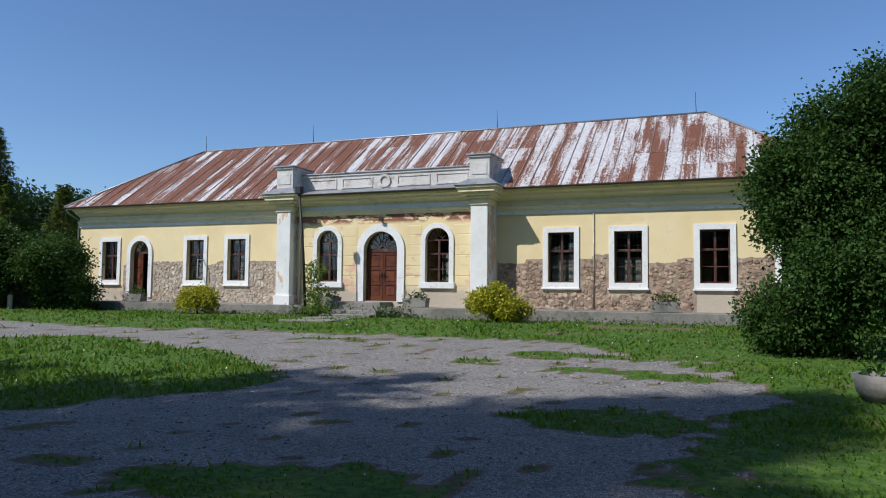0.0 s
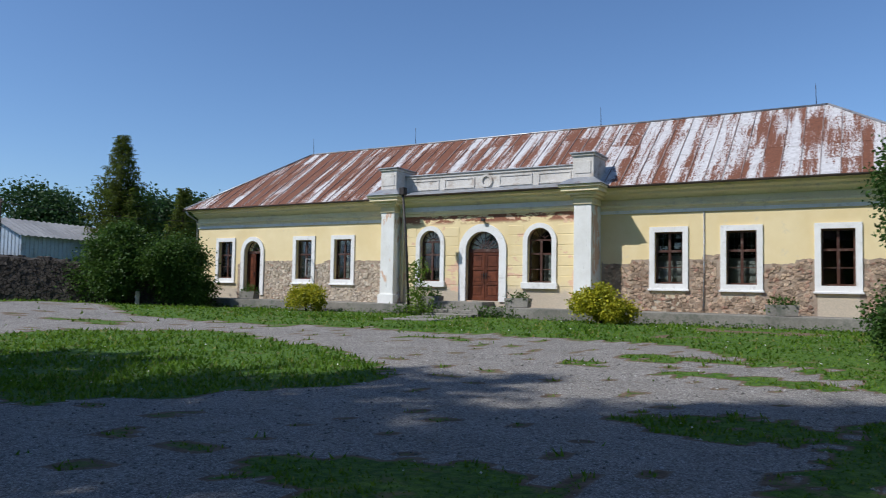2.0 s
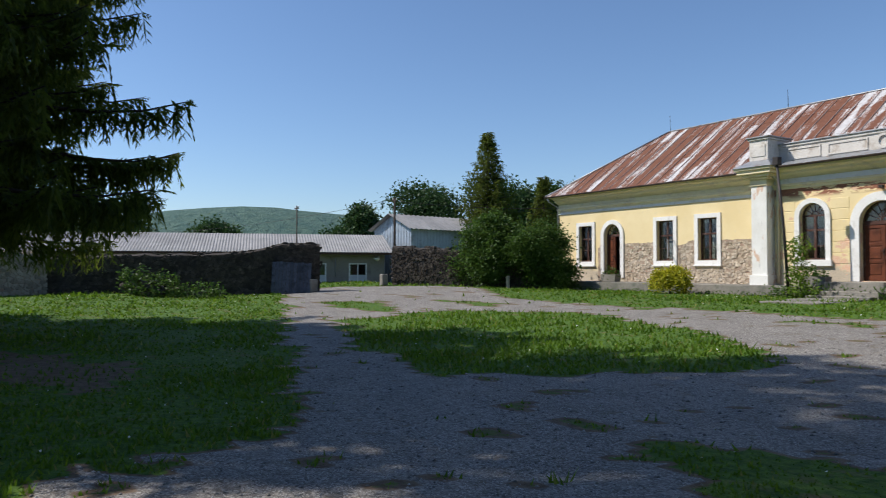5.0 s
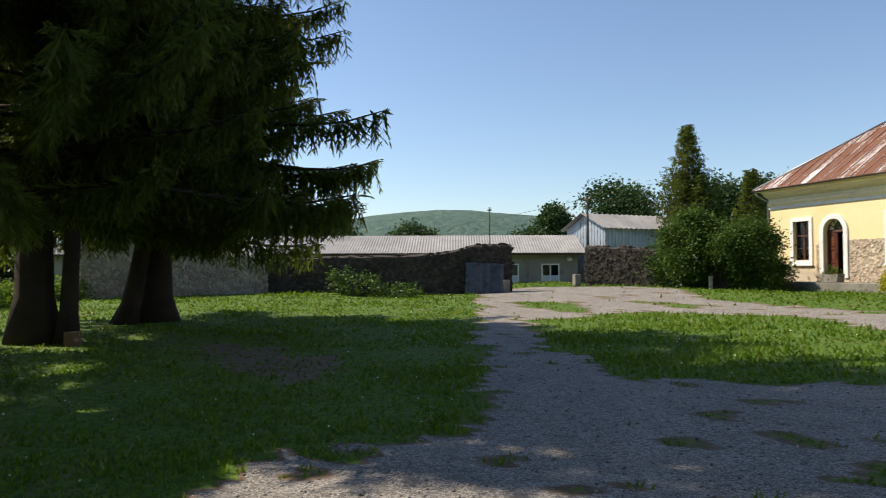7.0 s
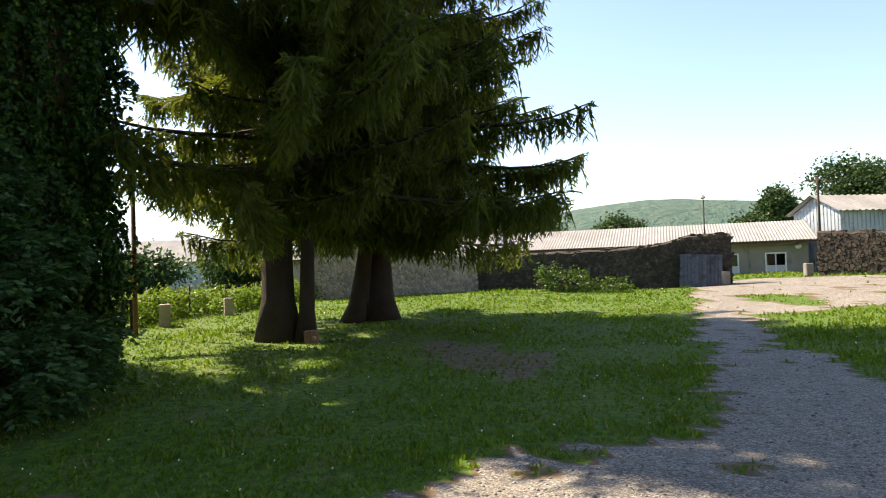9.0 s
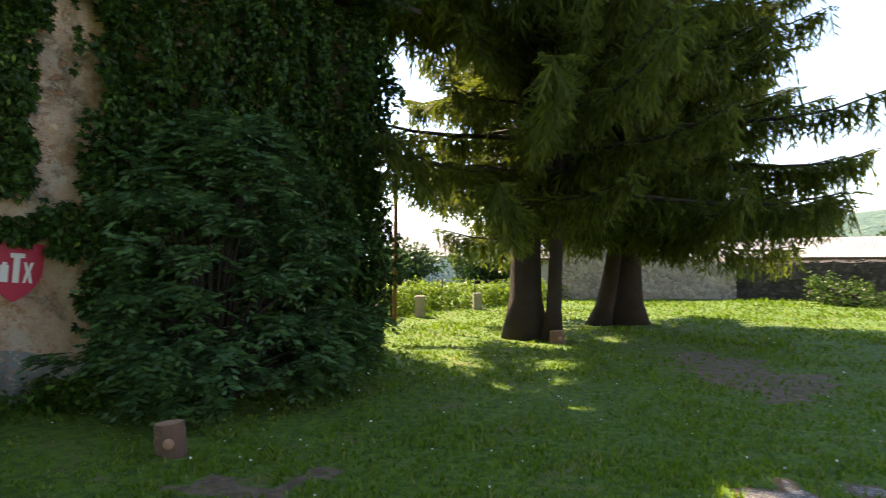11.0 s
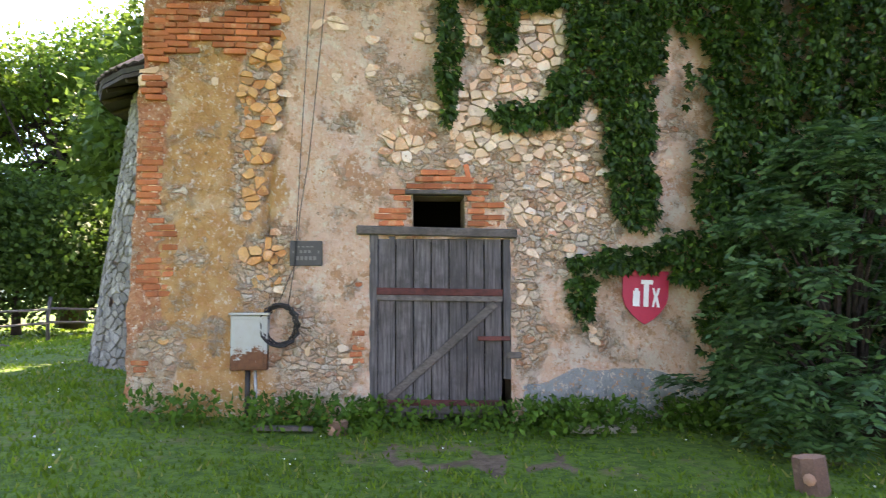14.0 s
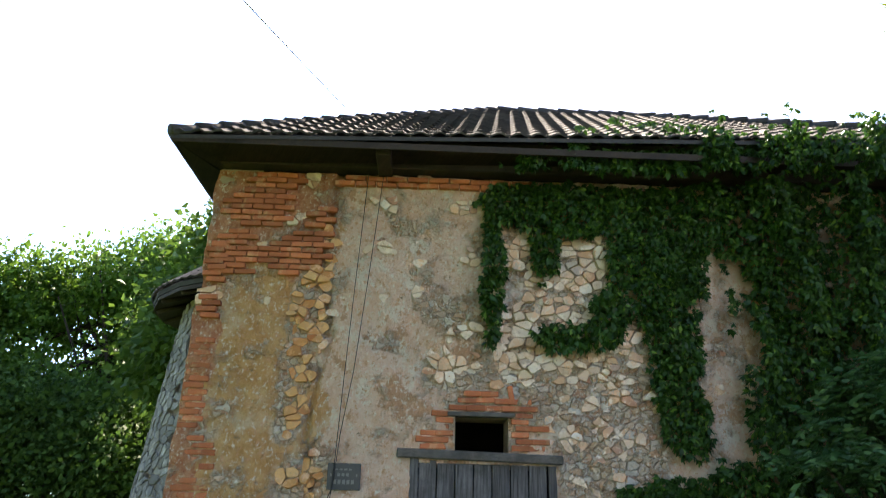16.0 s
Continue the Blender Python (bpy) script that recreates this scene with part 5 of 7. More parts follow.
# boarded eaves, plate and tie-beam ends
bm = bmesh.new()
vs = [bm.verts.new(p) for p in ((E0 + 0.05, EB0 + 0.05, eave_z(E0) - 0.06), (E1 - 0.05, EB0 + 0.05, eave_z(E1) - 0.06), (BS1, 0.1, 5.98), (BS0, 0.1, 5.72))]
bm.faces.new(vs)
bmesh.ops.solidify(bm, geom=bm.faces[:], thickness=0.03)
part("eaves_boarding", bm, M_RAFTER, barn, "dark boarded eaves")
bm = bmesh.new()
vs = [bm.verts.new(p) for p in ((E0 + 0.05, EB0 + 0.05, eave_z(E0) - 0.06), (BS0, 0.1, 5.70), (BS0, 7.4, 5.70), (E0 + 0.05, EB1, 5.70))]
bm.faces.new(vs)
bmesh.ops.solidify(bm, geom=bm.faces[:], thickness=0.03)
part("eaves_boarding", bm, M_RAFTER, barn, "dark boarded eaves")
boxes("wall_plate", [(BS0 + 0.05, BS1, -0.14, 0.15, 5.72, 5.86)], M_RAFTER, barn, "", 0.01)
boxes("fascia", [(E0 + 0.02, E1 - 0.02, EB0 + 0.01, EB0 + 0.04, 5.70, 5.78)], M_RAFTER, barn)
for s in (-0.35, 1.9, 4.2, 6.4):
    boxes("rafter_end", [(s - 0.09, s + 0.09, EB0 + 0.12, 0.1, 5.60 + 0.03 * (s + 3), 5.76 + 0.03 * (s + 3))], M_RAFTER, barn, "", 0.012)

# things on the wall
box_ = thing("meter_cabinet", "rusty pale steel electricity cabinet on wall", "meter box", BARN @ pose(-1.21, 0, 0.76))
M_RUSTY = Nodes("rusted_steel_paint", 0.6, 0.2)
_z = M_RUSTY.add("ShaderNodeSeparateXYZ", [M_RUSTY.pos]).outputs[2]
_r = M_RUSTY.step(M_RUSTY.math("ADD", M_RUSTY.math("MULTIPLY", M_RUSTY.noise(7, 7, 0.75), 1.8), M_RUSTY.step(_z, 1.25, 0.75)), 1.42, 1.5)
M_RUSTY.colour(M_RUSTY.mix(_r, M_RUSTY.mix(M_RUSTY.noise(9, 5), (0.40, 0.43, 0.42), (0.34, 0.33, 0.28)), M_RUSTY.mix(M_RUSTY.noise(20, 5), (0.07, 0.025, 0.015), (0.22, 0.09, 0.04)))).bump(_r, 0.3, 0.004)
boxes("cabinet_body", [(-0.20, 0.20, -0.13, 0.03, 0.0, 0.60)], M_RUSTY.m, box_, "", 0.008)
boxes("cabinet_door", [(-0.185, 0.16, -0.142, -0.131, 0.02, 0.56)], M_RUSTY.m, box_, "", 0.003)
boxes("cabinet_lid", [(-0.22, 0.22, -0.16, 0.03, 0.603, 0.63)], M_RUSTY.m, box_, "", 0.003)
tube("conduit", [(-0.02, -0.06, 0.0), (-0.02, -0.06, -0.3), (-0.02, -0.05, -0.5)], 0.03, M_IRON, box_)
tube("conduit", [(0.06, -0.06, 0.0), (0.07, -0.06, -0.22), (0.06, -0.05, -0.5)], 0.018, M_ZINC, box_)
coil = thing("cable_coil", "coil of black cable hanging on wall", "cable", BARN @ pose(-0.88, -0.08, 1.25))
crng = random.Random(2)
for k in range(6):
    a0, rx, rz, ph = crng.uniform(-0.25, 0.25), 0.155 + 0.012 * k, 0.20 + 0.008 * k, crng.uniform(0, 6)
    pts = [((rx * math.cos(t * math.pi / 14 + ph) + 0.015 * math.sin(3 * t + k)), -0.01 * k + 0.02 * math.sin(t + k), rz * math.sin(t * math.pi / 14 + ph)) for t in range(29)]
    tube("cable_loop", pts, 0.010, M_IRON, coil, 5)
w0 = [(-0.55, -0.04, 5.75), (-0.62, -0.05, 4.4), (-0.68, -0.04, 3.2), (-0.72, -0.05, 2.2), (-0.74, -0.06, 1.9), (-0.92, -0.06, 1.45)]
w1 = [(-0.36, -0.04, 5.75), (-0.47, -0.05, 4.4), (-0.58, -0.04, 3.2), (-0.68, -0.05, 2.5), (-0.72, -0.05, 2.0), (-0.80, -0.06, 1.45)]
for w_ in (w0, w1):
    ob = tube("wall_wire", [BARN @ Vector(p) for p in w_], 0.0045, M_IRON, None, 5)
    tagged(ob, "thin black wire running down the old wall", "wire", "wires on the wall")
plq = thing("wall_plaque", "dark plaque with pale lettering on wall", "plaque", BARN @ pose(-0.61, -0.03, 2.05))
M_PLAQ = plain("dark_plaque", (0.03, 0.028, 0.028), (0.05, 0.045, 0.043), 10, 0.35, 0.15)
M_LETTER = plain("pale_letter", (0.17, 0.16, 0.15), (0.12, 0.11, 0.10), 10, 0.6, 0.1)
boxes("plate", [(-0.18, 0.18, -0.012, 0.02, -0.14, 0.14)], M_PLAQ, plq, "", 0.004)
for z, a, b, h in ((0.075, -0.10, 0.10, 0.008), (0.02, -0.07, 0.07, 0.016), (-0.055, -0.11, 0.13, 0.022)):
    n_ = max(3, int((b - a) / 0.045))
    for k in range(n_):
        x = a + (b - a) * k / n_
        boxes("text_bar", [(x, x + (b - a) / n_ * 0.65, -0.016, -0.0125, z - h, z + h)], M_LETTER, plq)
for sx in (-0.14, 0.14):
    boxes("screw", [(sx - 0.008, sx + 0.008, -0.018, -0.0125, 0.0, 0.03)], M_LETTER, plq)

# red shield sign with three plain shapes
sign = thing("shield_sign", "red shield sign with white tool shapes", "sign", BARN @ pose(3.28, -0.06, 1.56, 0, 3, 0))
M_RED = plain("red_sign_paint", (0.55, 0.035, 0.075), (0.47, 0.03, 0.065), 4, 0.4, 0.08)
M_SWHITE = plain("white_sign_paint", (0.80, 0.78, 0.76), (0.74, 0.72, 0.70), 4, 0.45, 0.05)


def outline(pts, y0, y1, mat_, name, parent, label=""):
    bm = bmesh.new()
    a = [bm.verts.new((x, y0, z)) for x, z in pts]
    b = [bm.verts.new((x, y1, z)) for x, z in pts]
    bm.faces.new(a), bm.faces.new(b[::-1])
    for i in range(len(pts)):
        j = (i + 1) % len(pts)
        bm.faces.new((a[i], b[i], b[j], a[j]))
    return part(name, bm, mat_, parent, label)


sh = [(-0.27, 0.30), (0.27, 0.30)] + [(0.27 * (1 - (t / 8) ** 2.2), 0.04 - 0.37 * t / 8) for t in range(0, 8)] + [(0, -0.325)] + [(-0.27 * (1 - (t / 8) ** 2.2), 0.04 - 0.37 * t / 8) for t in range(7, -1, -1)]
outline(sh, -0.02, 0.02, M_RED, "shield_board", sign)
outline([(-0.15, -0.12), (-0.07, -0.12), (-0.07, 0.06), (-0.09, 0.06), (-0.09, 0.09), (-0.13, 0.09), (-0.13, 0.06), (-0.15, 0.06)], -0.028, -0.021, M_SWHITE, "emblem", sign, "white emblem shape")
outline([(-0.025, -0.12), (0.035, -0.12), (0.035, 0.14), (0.08, 0.14), (0.08, 0.19), (-0.06, 0.19), (-0.06, 0.14), (-0.025, 0.14)], -0.028, -0.021, M_SWHITE, "emblem", sign, "white emblem shape")
outline([(0.075, -0.12), (0.10, -0.12), (0.12, -0.04), (0.14, -0.12), (0.17, -0.12), (0.14, 0.0), (0.17, 0.10), (0.14, 0.10), (0.12, 0.03), (0.10, 0.10), (0.075, 0.10), (0.10, 0.0)], -0.028, -0.021, M_SWHITE, "emblem", sign, "white emblem shape")


# creeper
def creeper():
    rs = np.random.RandomState(8)
    shapes = [(6.2, 3.2, 2.45, 3.6), (3.6, 5.6, 2.5, 0.75), (3.05, 4.7, 0.55, 1.0), (3.12, 3.5, 0.32, 0.75), (3.2, 2.75, 0.35, 0.4), (1.0, 4.5, 0.15, 0.95), (1.62, 4.75, 0.18, 0.55), (1.3, 5.35, 0.5, 0.3), (2.5, 4.4, 0.13, 0.7), (1.95, 3.68, 0.5, 0.17), (2.3, 3.85, 0.18, 0.4), (2.0, 5.3, 0.9, 0.4), (3.0, 1.98, 0.65, 0.16), (2.52, 1.6, 0.14, 0.42), (3.75, 2.0, 0.35, 0.35)]
    P = []
    while len(P) < 27000:
        s, z = rs.uniform(0.7, 8.4), rs.uniform(0.3, 6.5)
        g = noise.noise(Vector((s * 2.6, z * 2.0, 4))) * 0.40 + noise.noise(Vector((s * 7.0, z * 3.0, 9))) * 0.35
        q = max(1 - ((s - a) / c) ** 2 - ((z - b) / d) ** 2 for a, b, c, d in shapes) + g
        q = max(q, min(1.0, (s - 3.9) * 2 + g, (6.0 + 0.04 * s - z) * 2))
        if 3.45 < s < 3.85 and 2.45 < z < 3.75:
            q -= 0.6
        if q < 0.05 or rs.rand() > 0.35 + 1.6 * q or z > 5.72 + 0.04 * (s + 3) and rs.rand() < 0.8:
            continue
        deep = smooth01((s - 3.2) / 1.5)
        y = -0.04 - rs.rand() * (0.10 + 0.20 * deep) - 0.62 * (0.25 + deep) * max(0, noise.noise(Vector((s * 2.4, z * 0.8, 2))) + 0.15) - 0.22 * deep * max(0, noise.noise(Vector((s * 5.0, z * 2.2, 7))))
        if z > 5.6:
            y -= 0.45
        P.append((s, y, z))
    for _ in range(7500):
        z = rs.uniform(0.2, 5.9)
        P.append((8.12 + rs.rand() * 0.34 + 0.15 * noise.noise(Vector((1, z, 3))), rs.uniform(-0.45, 2.2), z))
    P = np.array(P)
    n = len(P)
    V, F = [], []
    face = np.tile(np.array([0.0, -1.0, 0.25]), (n, 1)) + rs.normal(size=(n, 3)) * 0.35
    face = unit(face)
    down = unit(np.tile(np.array([0, -0.15, -1.0]), (n, 1)) + rs.normal(size=(n, 3)) * 0.45)
    down = unit(down - face * (down * face).sum(1, keepdims=True))
    side = np.cross(face, down)
    size = rs.uniform(0.06, 0.12, n)
    base = 0
    for a in (-1.25, -0.62, 0.0, 0.62, 1.25):
        d = down * math.cos(a) + side * math.sin(a) + face * -0.15
        L = size * (1.0 - 0.22 * abs(a))
        v, f = blades(P, d, L, L * 0.52, 0.12, rs)
        V.append(v), F.append(f + base)
        base += len(v)
    ob = mesh_np("creeper", np.concatenate(V), np.concatenate(F), M_IVY)
    ob.matrix_world = BARN
    tagged(ob, "dense green five-leaved creeper hanging over wall", "creeper", kind="stuff")


creeper()


def elder():
    """Upright stems ending in tiers of feathered leaves, peaked in the middle."""
    rs = np.random.RandomState(4)
    top = thing("elder_shrub", "large dark green elder shrub against wall", "shrub", BARN @ pose(5.05, -0.95, 0.1))
    V, F = [], []
    tips, ways = [], []
    for k in range(170):
        a = rs.uniform(0, 6.28) if k < 120 else rs.uniform(3.0, 6.4)
        zt = 0.35 + 2.85 * rs.rand() ** 0.9 if k < 120 else 0.12 + 0.8 * rs.rand()
        out = 1.50 * (1 - (zt / 3.35) ** 1.7) + 0.22
        r = out * (0.45 + 0.55 * rs.rand() ** 0.5) * (1 + 0.22 * math.sin(3 * a + 2 * zt))
        tips.append((1.08 * r * math.cos(a) + 0.1, -0.30 + 0.60 * r * math.sin(a), zt))
        ways.append((math.cos(a), 0.8 * math.sin(a) - 0.25, 0.35))
        if k % 3 == 0:
            tube_data([(0.1 * math.cos(a), -0.1, 0), (0.4 * r * math.cos(a), -0.2 + 0.25 * r * math.sin(a), zt * 0.6), tips[-1]], [0.03, 0.02, 0.008], 5, V, F)
    link_mesh("stem", V, F, M_BARK, top, "thin brown stems", True)
    T, W = np.array(tips), unit(np.array(ways))
    per = 13
    P = np.repeat(T, per, 0) + rs.normal(size=(len(T) * per, 3)) * np.array([0.07, 0.06, 0.05])
    D = unit(rs.normal(size=P.shape) * np.array([0.75, 0.75, 0.35]) + np.repeat(W, per, 0) * 0.9)
    side = unit(np.cross(D, np.array([0.0, 0.15, 1.0])))
    vs, fs, base = [], [], 0
    for k in range(9):
        u = (0.06, 0.06, 0.13, 0.13, 0.20, 0.20, 0.26, 0.26, 0.30)[k]
        sg = (1, -1, 1, -1, 1, -1, 1, -1, 0)[k]
        d = D * (0.6 if sg else 1.0) + side * sg + np.array([0, 0, -0.22 - 0.9 * u])
        at = P + D * u + np.array([0, 0, -1.3 * u * u])
        v, f = blades(at, d, (0.125 if u < 0.25 else 0.10) * rs.uniform(0.8, 1.2, len(P)), 0.042, 0.12, rs)
        vs.append(v), fs.append(f + base)
        base += len(v)
    tagged(mesh_np("foliage", np.concatenate(vs), np.concatenate(fs), M_ELDER, top), kind="stuff")


elder()


# ---- trees ----
def trunk_data(base, h, r, rng, lean=(0, 0), flare=1.6, n=12, steps=10):
    pts, rad = [], []
    for k in range(steps + 1):
        u = k / steps
        z = h * u ** 1.3
        pts.append(Vector((base[0] + lean[0] * u + 0.06 * math.sin(3 * u + base[0]), base[1] + lean[1] * u, base[2] - 0.1 + z)))
        rad.append(r * (1 - 0.93 * z / h) * (1 + (flare - 1) * math.exp(-z / 0.35)))
    return pts, rad


def spruce(label, base, h, r, zlow, seed, branches, trunk_r, lean=(0, 0), tw_len=0.55, step=0.17, hang=2, full=2.2, thin=None, thin_p=0.62, thin_c=0.45, thin_z=99.0, group="spruces by the yard"):
    """A spruce with sagging limbs and hanging twigs."""
    rs = np.random.RandomState(seed)
    rg = random.Random(seed)
    top = thing("spruce_tree", label, "tree", pose(*base), group)
    off = Vector(base)
    pts, rad = trunk_data((0, 0, 0), h, trunk_r, rg, lean)
    tube("trunk", pts, rad, M_BARK, top, 12)
    bv, bf, P, D, L = [], [], [], [], []
    for i in range(branches):
        u = (i + rg.random()) / branches
        z = zlow + (h - zlow) * u ** 1.15
        zz = (z - zlow) / (h - zlow)
        ln = r * (1 - zz ** full) * rg.uniform(0.62, 1.1) + 0.25
        a = i * 2.39996 + rg.uniform(-0.5, 0.5)
        if thin is not None and z < thin_z and math.cos(a - radians(thin)) > thin_c and rg.random() < thin_p:
            continue
        k = min(len(pts) - 1, int((z / h) ** (1 / 1.3) * 10))
        o = pts[k].copy()
        o.z = z
        d = Vector((math.cos(a), math.sin(a), 0))
        sag = rg.uniform(0.16, 0.34) * (1 - 0.6 * zz)
        line = []
        for j in range(7):
            s = j / 6
            line.append(o + d * ln * s + Vector((0, 0, ln * (0.10 * s - sag * s ** 1.4 + 0.16 * s ** 4))))
        tube_data(line, [max(0.008, (0.02 + 0.012 * ln) * (1 - 0.85 * j / 6)) for j in range(7)], 5, bv, bf)
        m = max(4, int(ln / step))
        for j in range(m):
            s = 0.16 + 0.84 * (j + rg.random()) / m
            q = min(5, int(s * 6))
            p = line[q].lerp(line[q + 1], s * 6 - q)
            sidev = Vector((-d.y, d.x, 0))
            for sg in (-1, 1):
                P.append(p), D.append(sidev * sg * rg.uniform(0.4, 1.0) + d * rg.uniform(0.1, 0.8) + Vector((0, 0, rg.uniform(-0.7, 0.05)))), L.append(tw_len * rg.uniform(0.5, 1.2) * (0.5 + 0.6 * (1 - s)) + 0.12)
            for _ in range(hang):
                P.append(p + d * rg.uniform(-0.1, 0.1)), D.append(Vector((rg.uniform(-0.35, 0.35), rg.uniform(-0.35, 0.35), -1))), L.append(tw_len * rg.uniform(0.5, 1.5))
    tagged(link_mesh("branchwork", bv, bf, M_BARK, top, "sagging bare limbs", True), kind="stuff")
    P, D, L = np.array([tuple(p) for p in P]), unit(np.array([tuple(p) for p in D])), np.array(L)
    side = unit(np.cross(D, rs.normal(size=D.shape)))
    V, F, b = [], [], 0
    # each twig: a spine and short needled sprigs to both sides
    for t, w, ln, sg in ((0.0, 0.060, 1.0, 0), (0.15, 0.05, 0.42, 1), (0.22, 0.05, 0.42, -1), (0.45, 0.05, 0.38, 1), (0.52, 0.05, 0.36, -1), (0.72, 0.045, 0.28, 1), (0.76, 0.045, 0.28, -1)):
        d = D + side * sg * 0.75 + np.array([0, 0, -0.15]) * abs(sg)
        v, f = blades(P + D * (L * t)[:, None], d, L * ln, w * rs.uniform(0.8, 1.3, len(P)), 0.1, rs)
        V.append(v), F.append(f + b)
        b += len(v)
    tagged(mesh_np("crown", np.concatenate(V), np.concatenate(F), M_SPRUCE, top, "dark hanging needle twigs"), kind="stuff")
    return top


spruce("tall dark spruce with thick flared trunk", (-4.07, -27.75, height(-4.07, -27.75)), 20, 5.8, 2.7, 21, 112, 0.37, thin=-77, hang=3, tw_len=0.64, step=0.16)
spruce("slender leaning trunk beside a larger spruce", (-3.71, -27.10, height(-3.7, -27.1)), 15, 4.4, 3.6, 22, 60, 0.17, (-0.3, 0.35), hang=3)
spruce("tall dark spruce with thick straight trunk", (-8.71, -25.86, height(-8.7, -25.9)), 14.2, 6.0, 2.4, 23, 108, 0.40, hang=3, tw_len=0.68, step=0.15, full=3.0)
spruce("crooked spruce trunk leaning over the lawn", (-8.11, -26.60, height(-8.1, -26.6)), 11.5, 5.0, 3.2, 24, 75, 0.24, (-0.4, 1.6), hang=3, full=2.2)
spruce("tall spruce rising behind the barn", (-1.1, -31.8, 0.2), 25.5, 6.4, 6.8, 25, 230, 0.34, tw_len=0.9, step=0.17, hang=3, full=1.7, thin=-61, thin_p=0.97, thin_c=-0.2, thin_z=17.0)
spruce("pointed dark spruce behind the low shed", (-32.6, 8.0, 0.5), 11.5, 3.5, 1.2, 26, 190, 0.2, tw_len=0.7, step=0.2, hang=1, full=1.15, group="far spruces")
spruce("small dark spruce by the building's corner", (-24.7, 6.8, 0.5), 7.2, 2.2, 0.8, 27, 90, 0.12, tw_len=0.45, step=0.22, full=0.9, group="far spruces")


def broadleaf(label, base, h, blobs, clumps, per, spread, size, seed, material=None, trunk_r=0.25, category="tree", name="tree", limbs=14, shell=0.55, group=""):
    """Trunk, limbs into the crown, and clumped leaves."""
    rg = random.Random(seed)
    top = thing(name, label, category, pose(*base), group)
    v, f = [], []
    zt = h * 0.45
    tp = [(0, 0, -0.1), (0.03 * h * rg.uniform(-1, 1), 0.02 * h, zt * 0.5), (0.04 * h * rg.uniform(-1, 1), 0.02 * h, zt), (0, 0, h * 0.8)]
    tube("trunk", tp, [trunk_r * 1.35, trunk_r, trunk_r * 0.75, trunk_r * 0.2], M_BARK, top, 10)
    for k in range(limbs):
        b = blobs[k % len(blobs)]
        a, e = rg.uniform(0, 6.28), rg.uniform(-0.3, 1.0)
        tip = Vector((b[0] + 0.7 * b[3] * math.cos(a) * math.cos(e), b[1] + 0.7 * b[4] * math.sin(a) * math.cos(e), b[2] + 0.7 * b[5] * math.sin(e)))
        st = Vector(tp[1]).lerp(Vector(tp[3]), rg.uniform(0, 0.8))
        mid = st.lerp(tip, 0.5) + Vector((0, 0, -0.05 * h * rg.random()))
        tube_data([st, mid, tip], [trunk_r * 0.4, trunk_r * 0.22, trunk_r * 0.05], 6, v, f)
    tagged(link_mesh("branchwork", v, f, M_BARK, top, "", True), kind="stuff")
    bl = []
    for b in blobs:
        for _ in range(6):
            d = unit(np.array([rg.gauss(0, 1), rg.gauss(0, 1), rg.gauss(0.15, 1)]))
            q = rg.uniform(0.42, 0.62)
            bl.append((b[0] + d[0] * b[3] * q, b[1] + d[1] * b[4] * q, b[2] + d[2] * b[5] * q, b[3] * 0.5, b[4] * 0.5, b[5] * 0.5))
    V, F = cloud(bl, clumps, per, spread, size, seed, shell=shell)
    tagged(mesh_np("crown", V, F, material or M_LEAF, top), kind="stuff")
    return top


# evergreen at the yard's edge
broadleaf("dense tall dark green evergreen shrub on lawn", (14.68, -6.9, height(14.68, -6.9)), 6, [(-0.1, 0, 1.6, 2.35, 2.0, 1.7), (0.0, 0, 3.3, 2.0, 1.8, 1.6), (0.35, 0, 4.8, 1.0, 1.2, 1.3), (1.6, 0.3, 3.0, 1.9, 1.9, 2.6), (-0.6, -0.2, 4.4, 0.6, 0.7, 0.9), (0.4, 0, 5.6, 0.45, 0.5, 0.75), (-0.9, -0.3, 1.0, 1.3, 1.4, 1.0), (-0.85, 0, 3.3, 1.25, 1.3, 1.5)], 1250, 150, 0.19, 0.09, 31, M_DARKLEAF, 0.14, "shrub", "evergreen_shrub", 20)
# thicket by the gate wall and the building's corner
broadleaf("broad leafy shrub over the ruined wall", (-17.95, -2.4, 0.5), 4, [(0, 0, 1.9, 1.8, 1.7, 1.6), (0.2, 0.2, 2.8, 1.1, 1.1, 1.0), (-0.9, -0.5, 1.3, 1.2, 1.1, 1.1)], 330, 120, 0.27, 0.14, 32, M_LEAF, 0.1, "shrub", "large_shrub", group="shrubs by the wall")
broadleaf("broad leafy shrub beside the building's corner", (-15.7, -1.0, 0.5), 3.2, [(0, 0, 1.7, 1.6, 1.6, 1.5), (0.4, 0.2, 2.4, 0.9, 0.9, 0.9), (1.0, 0.3, 1.0, 0.8, 0.8, 0.9)], 230, 120, 0.25, 0.13, 33, M_LEAF, 0.08, "shrub", "large_shrub", group="shrubs by the wall")
# large unseen trees added at the yard's near edge to cut sky light
for k, (x, y) in enumerate(((18.6, -26.6), (24.5, -17.0))):
    broadleaf("unseen leafy tree added to block sky light", (x, y, 0.0), 15, [(0, 0, 9.5, 5.6, 5.6, 4.4), (1.5, -1, 7.0, 4.6, 4.6, 3.0), (-1.5, 2.0, 11.5, 4.4, 4.4, 3)], 1100, 70, 0.5, 0.34, 55 + k, M_LEAF, 0.35, group="trees at the yard's edge")
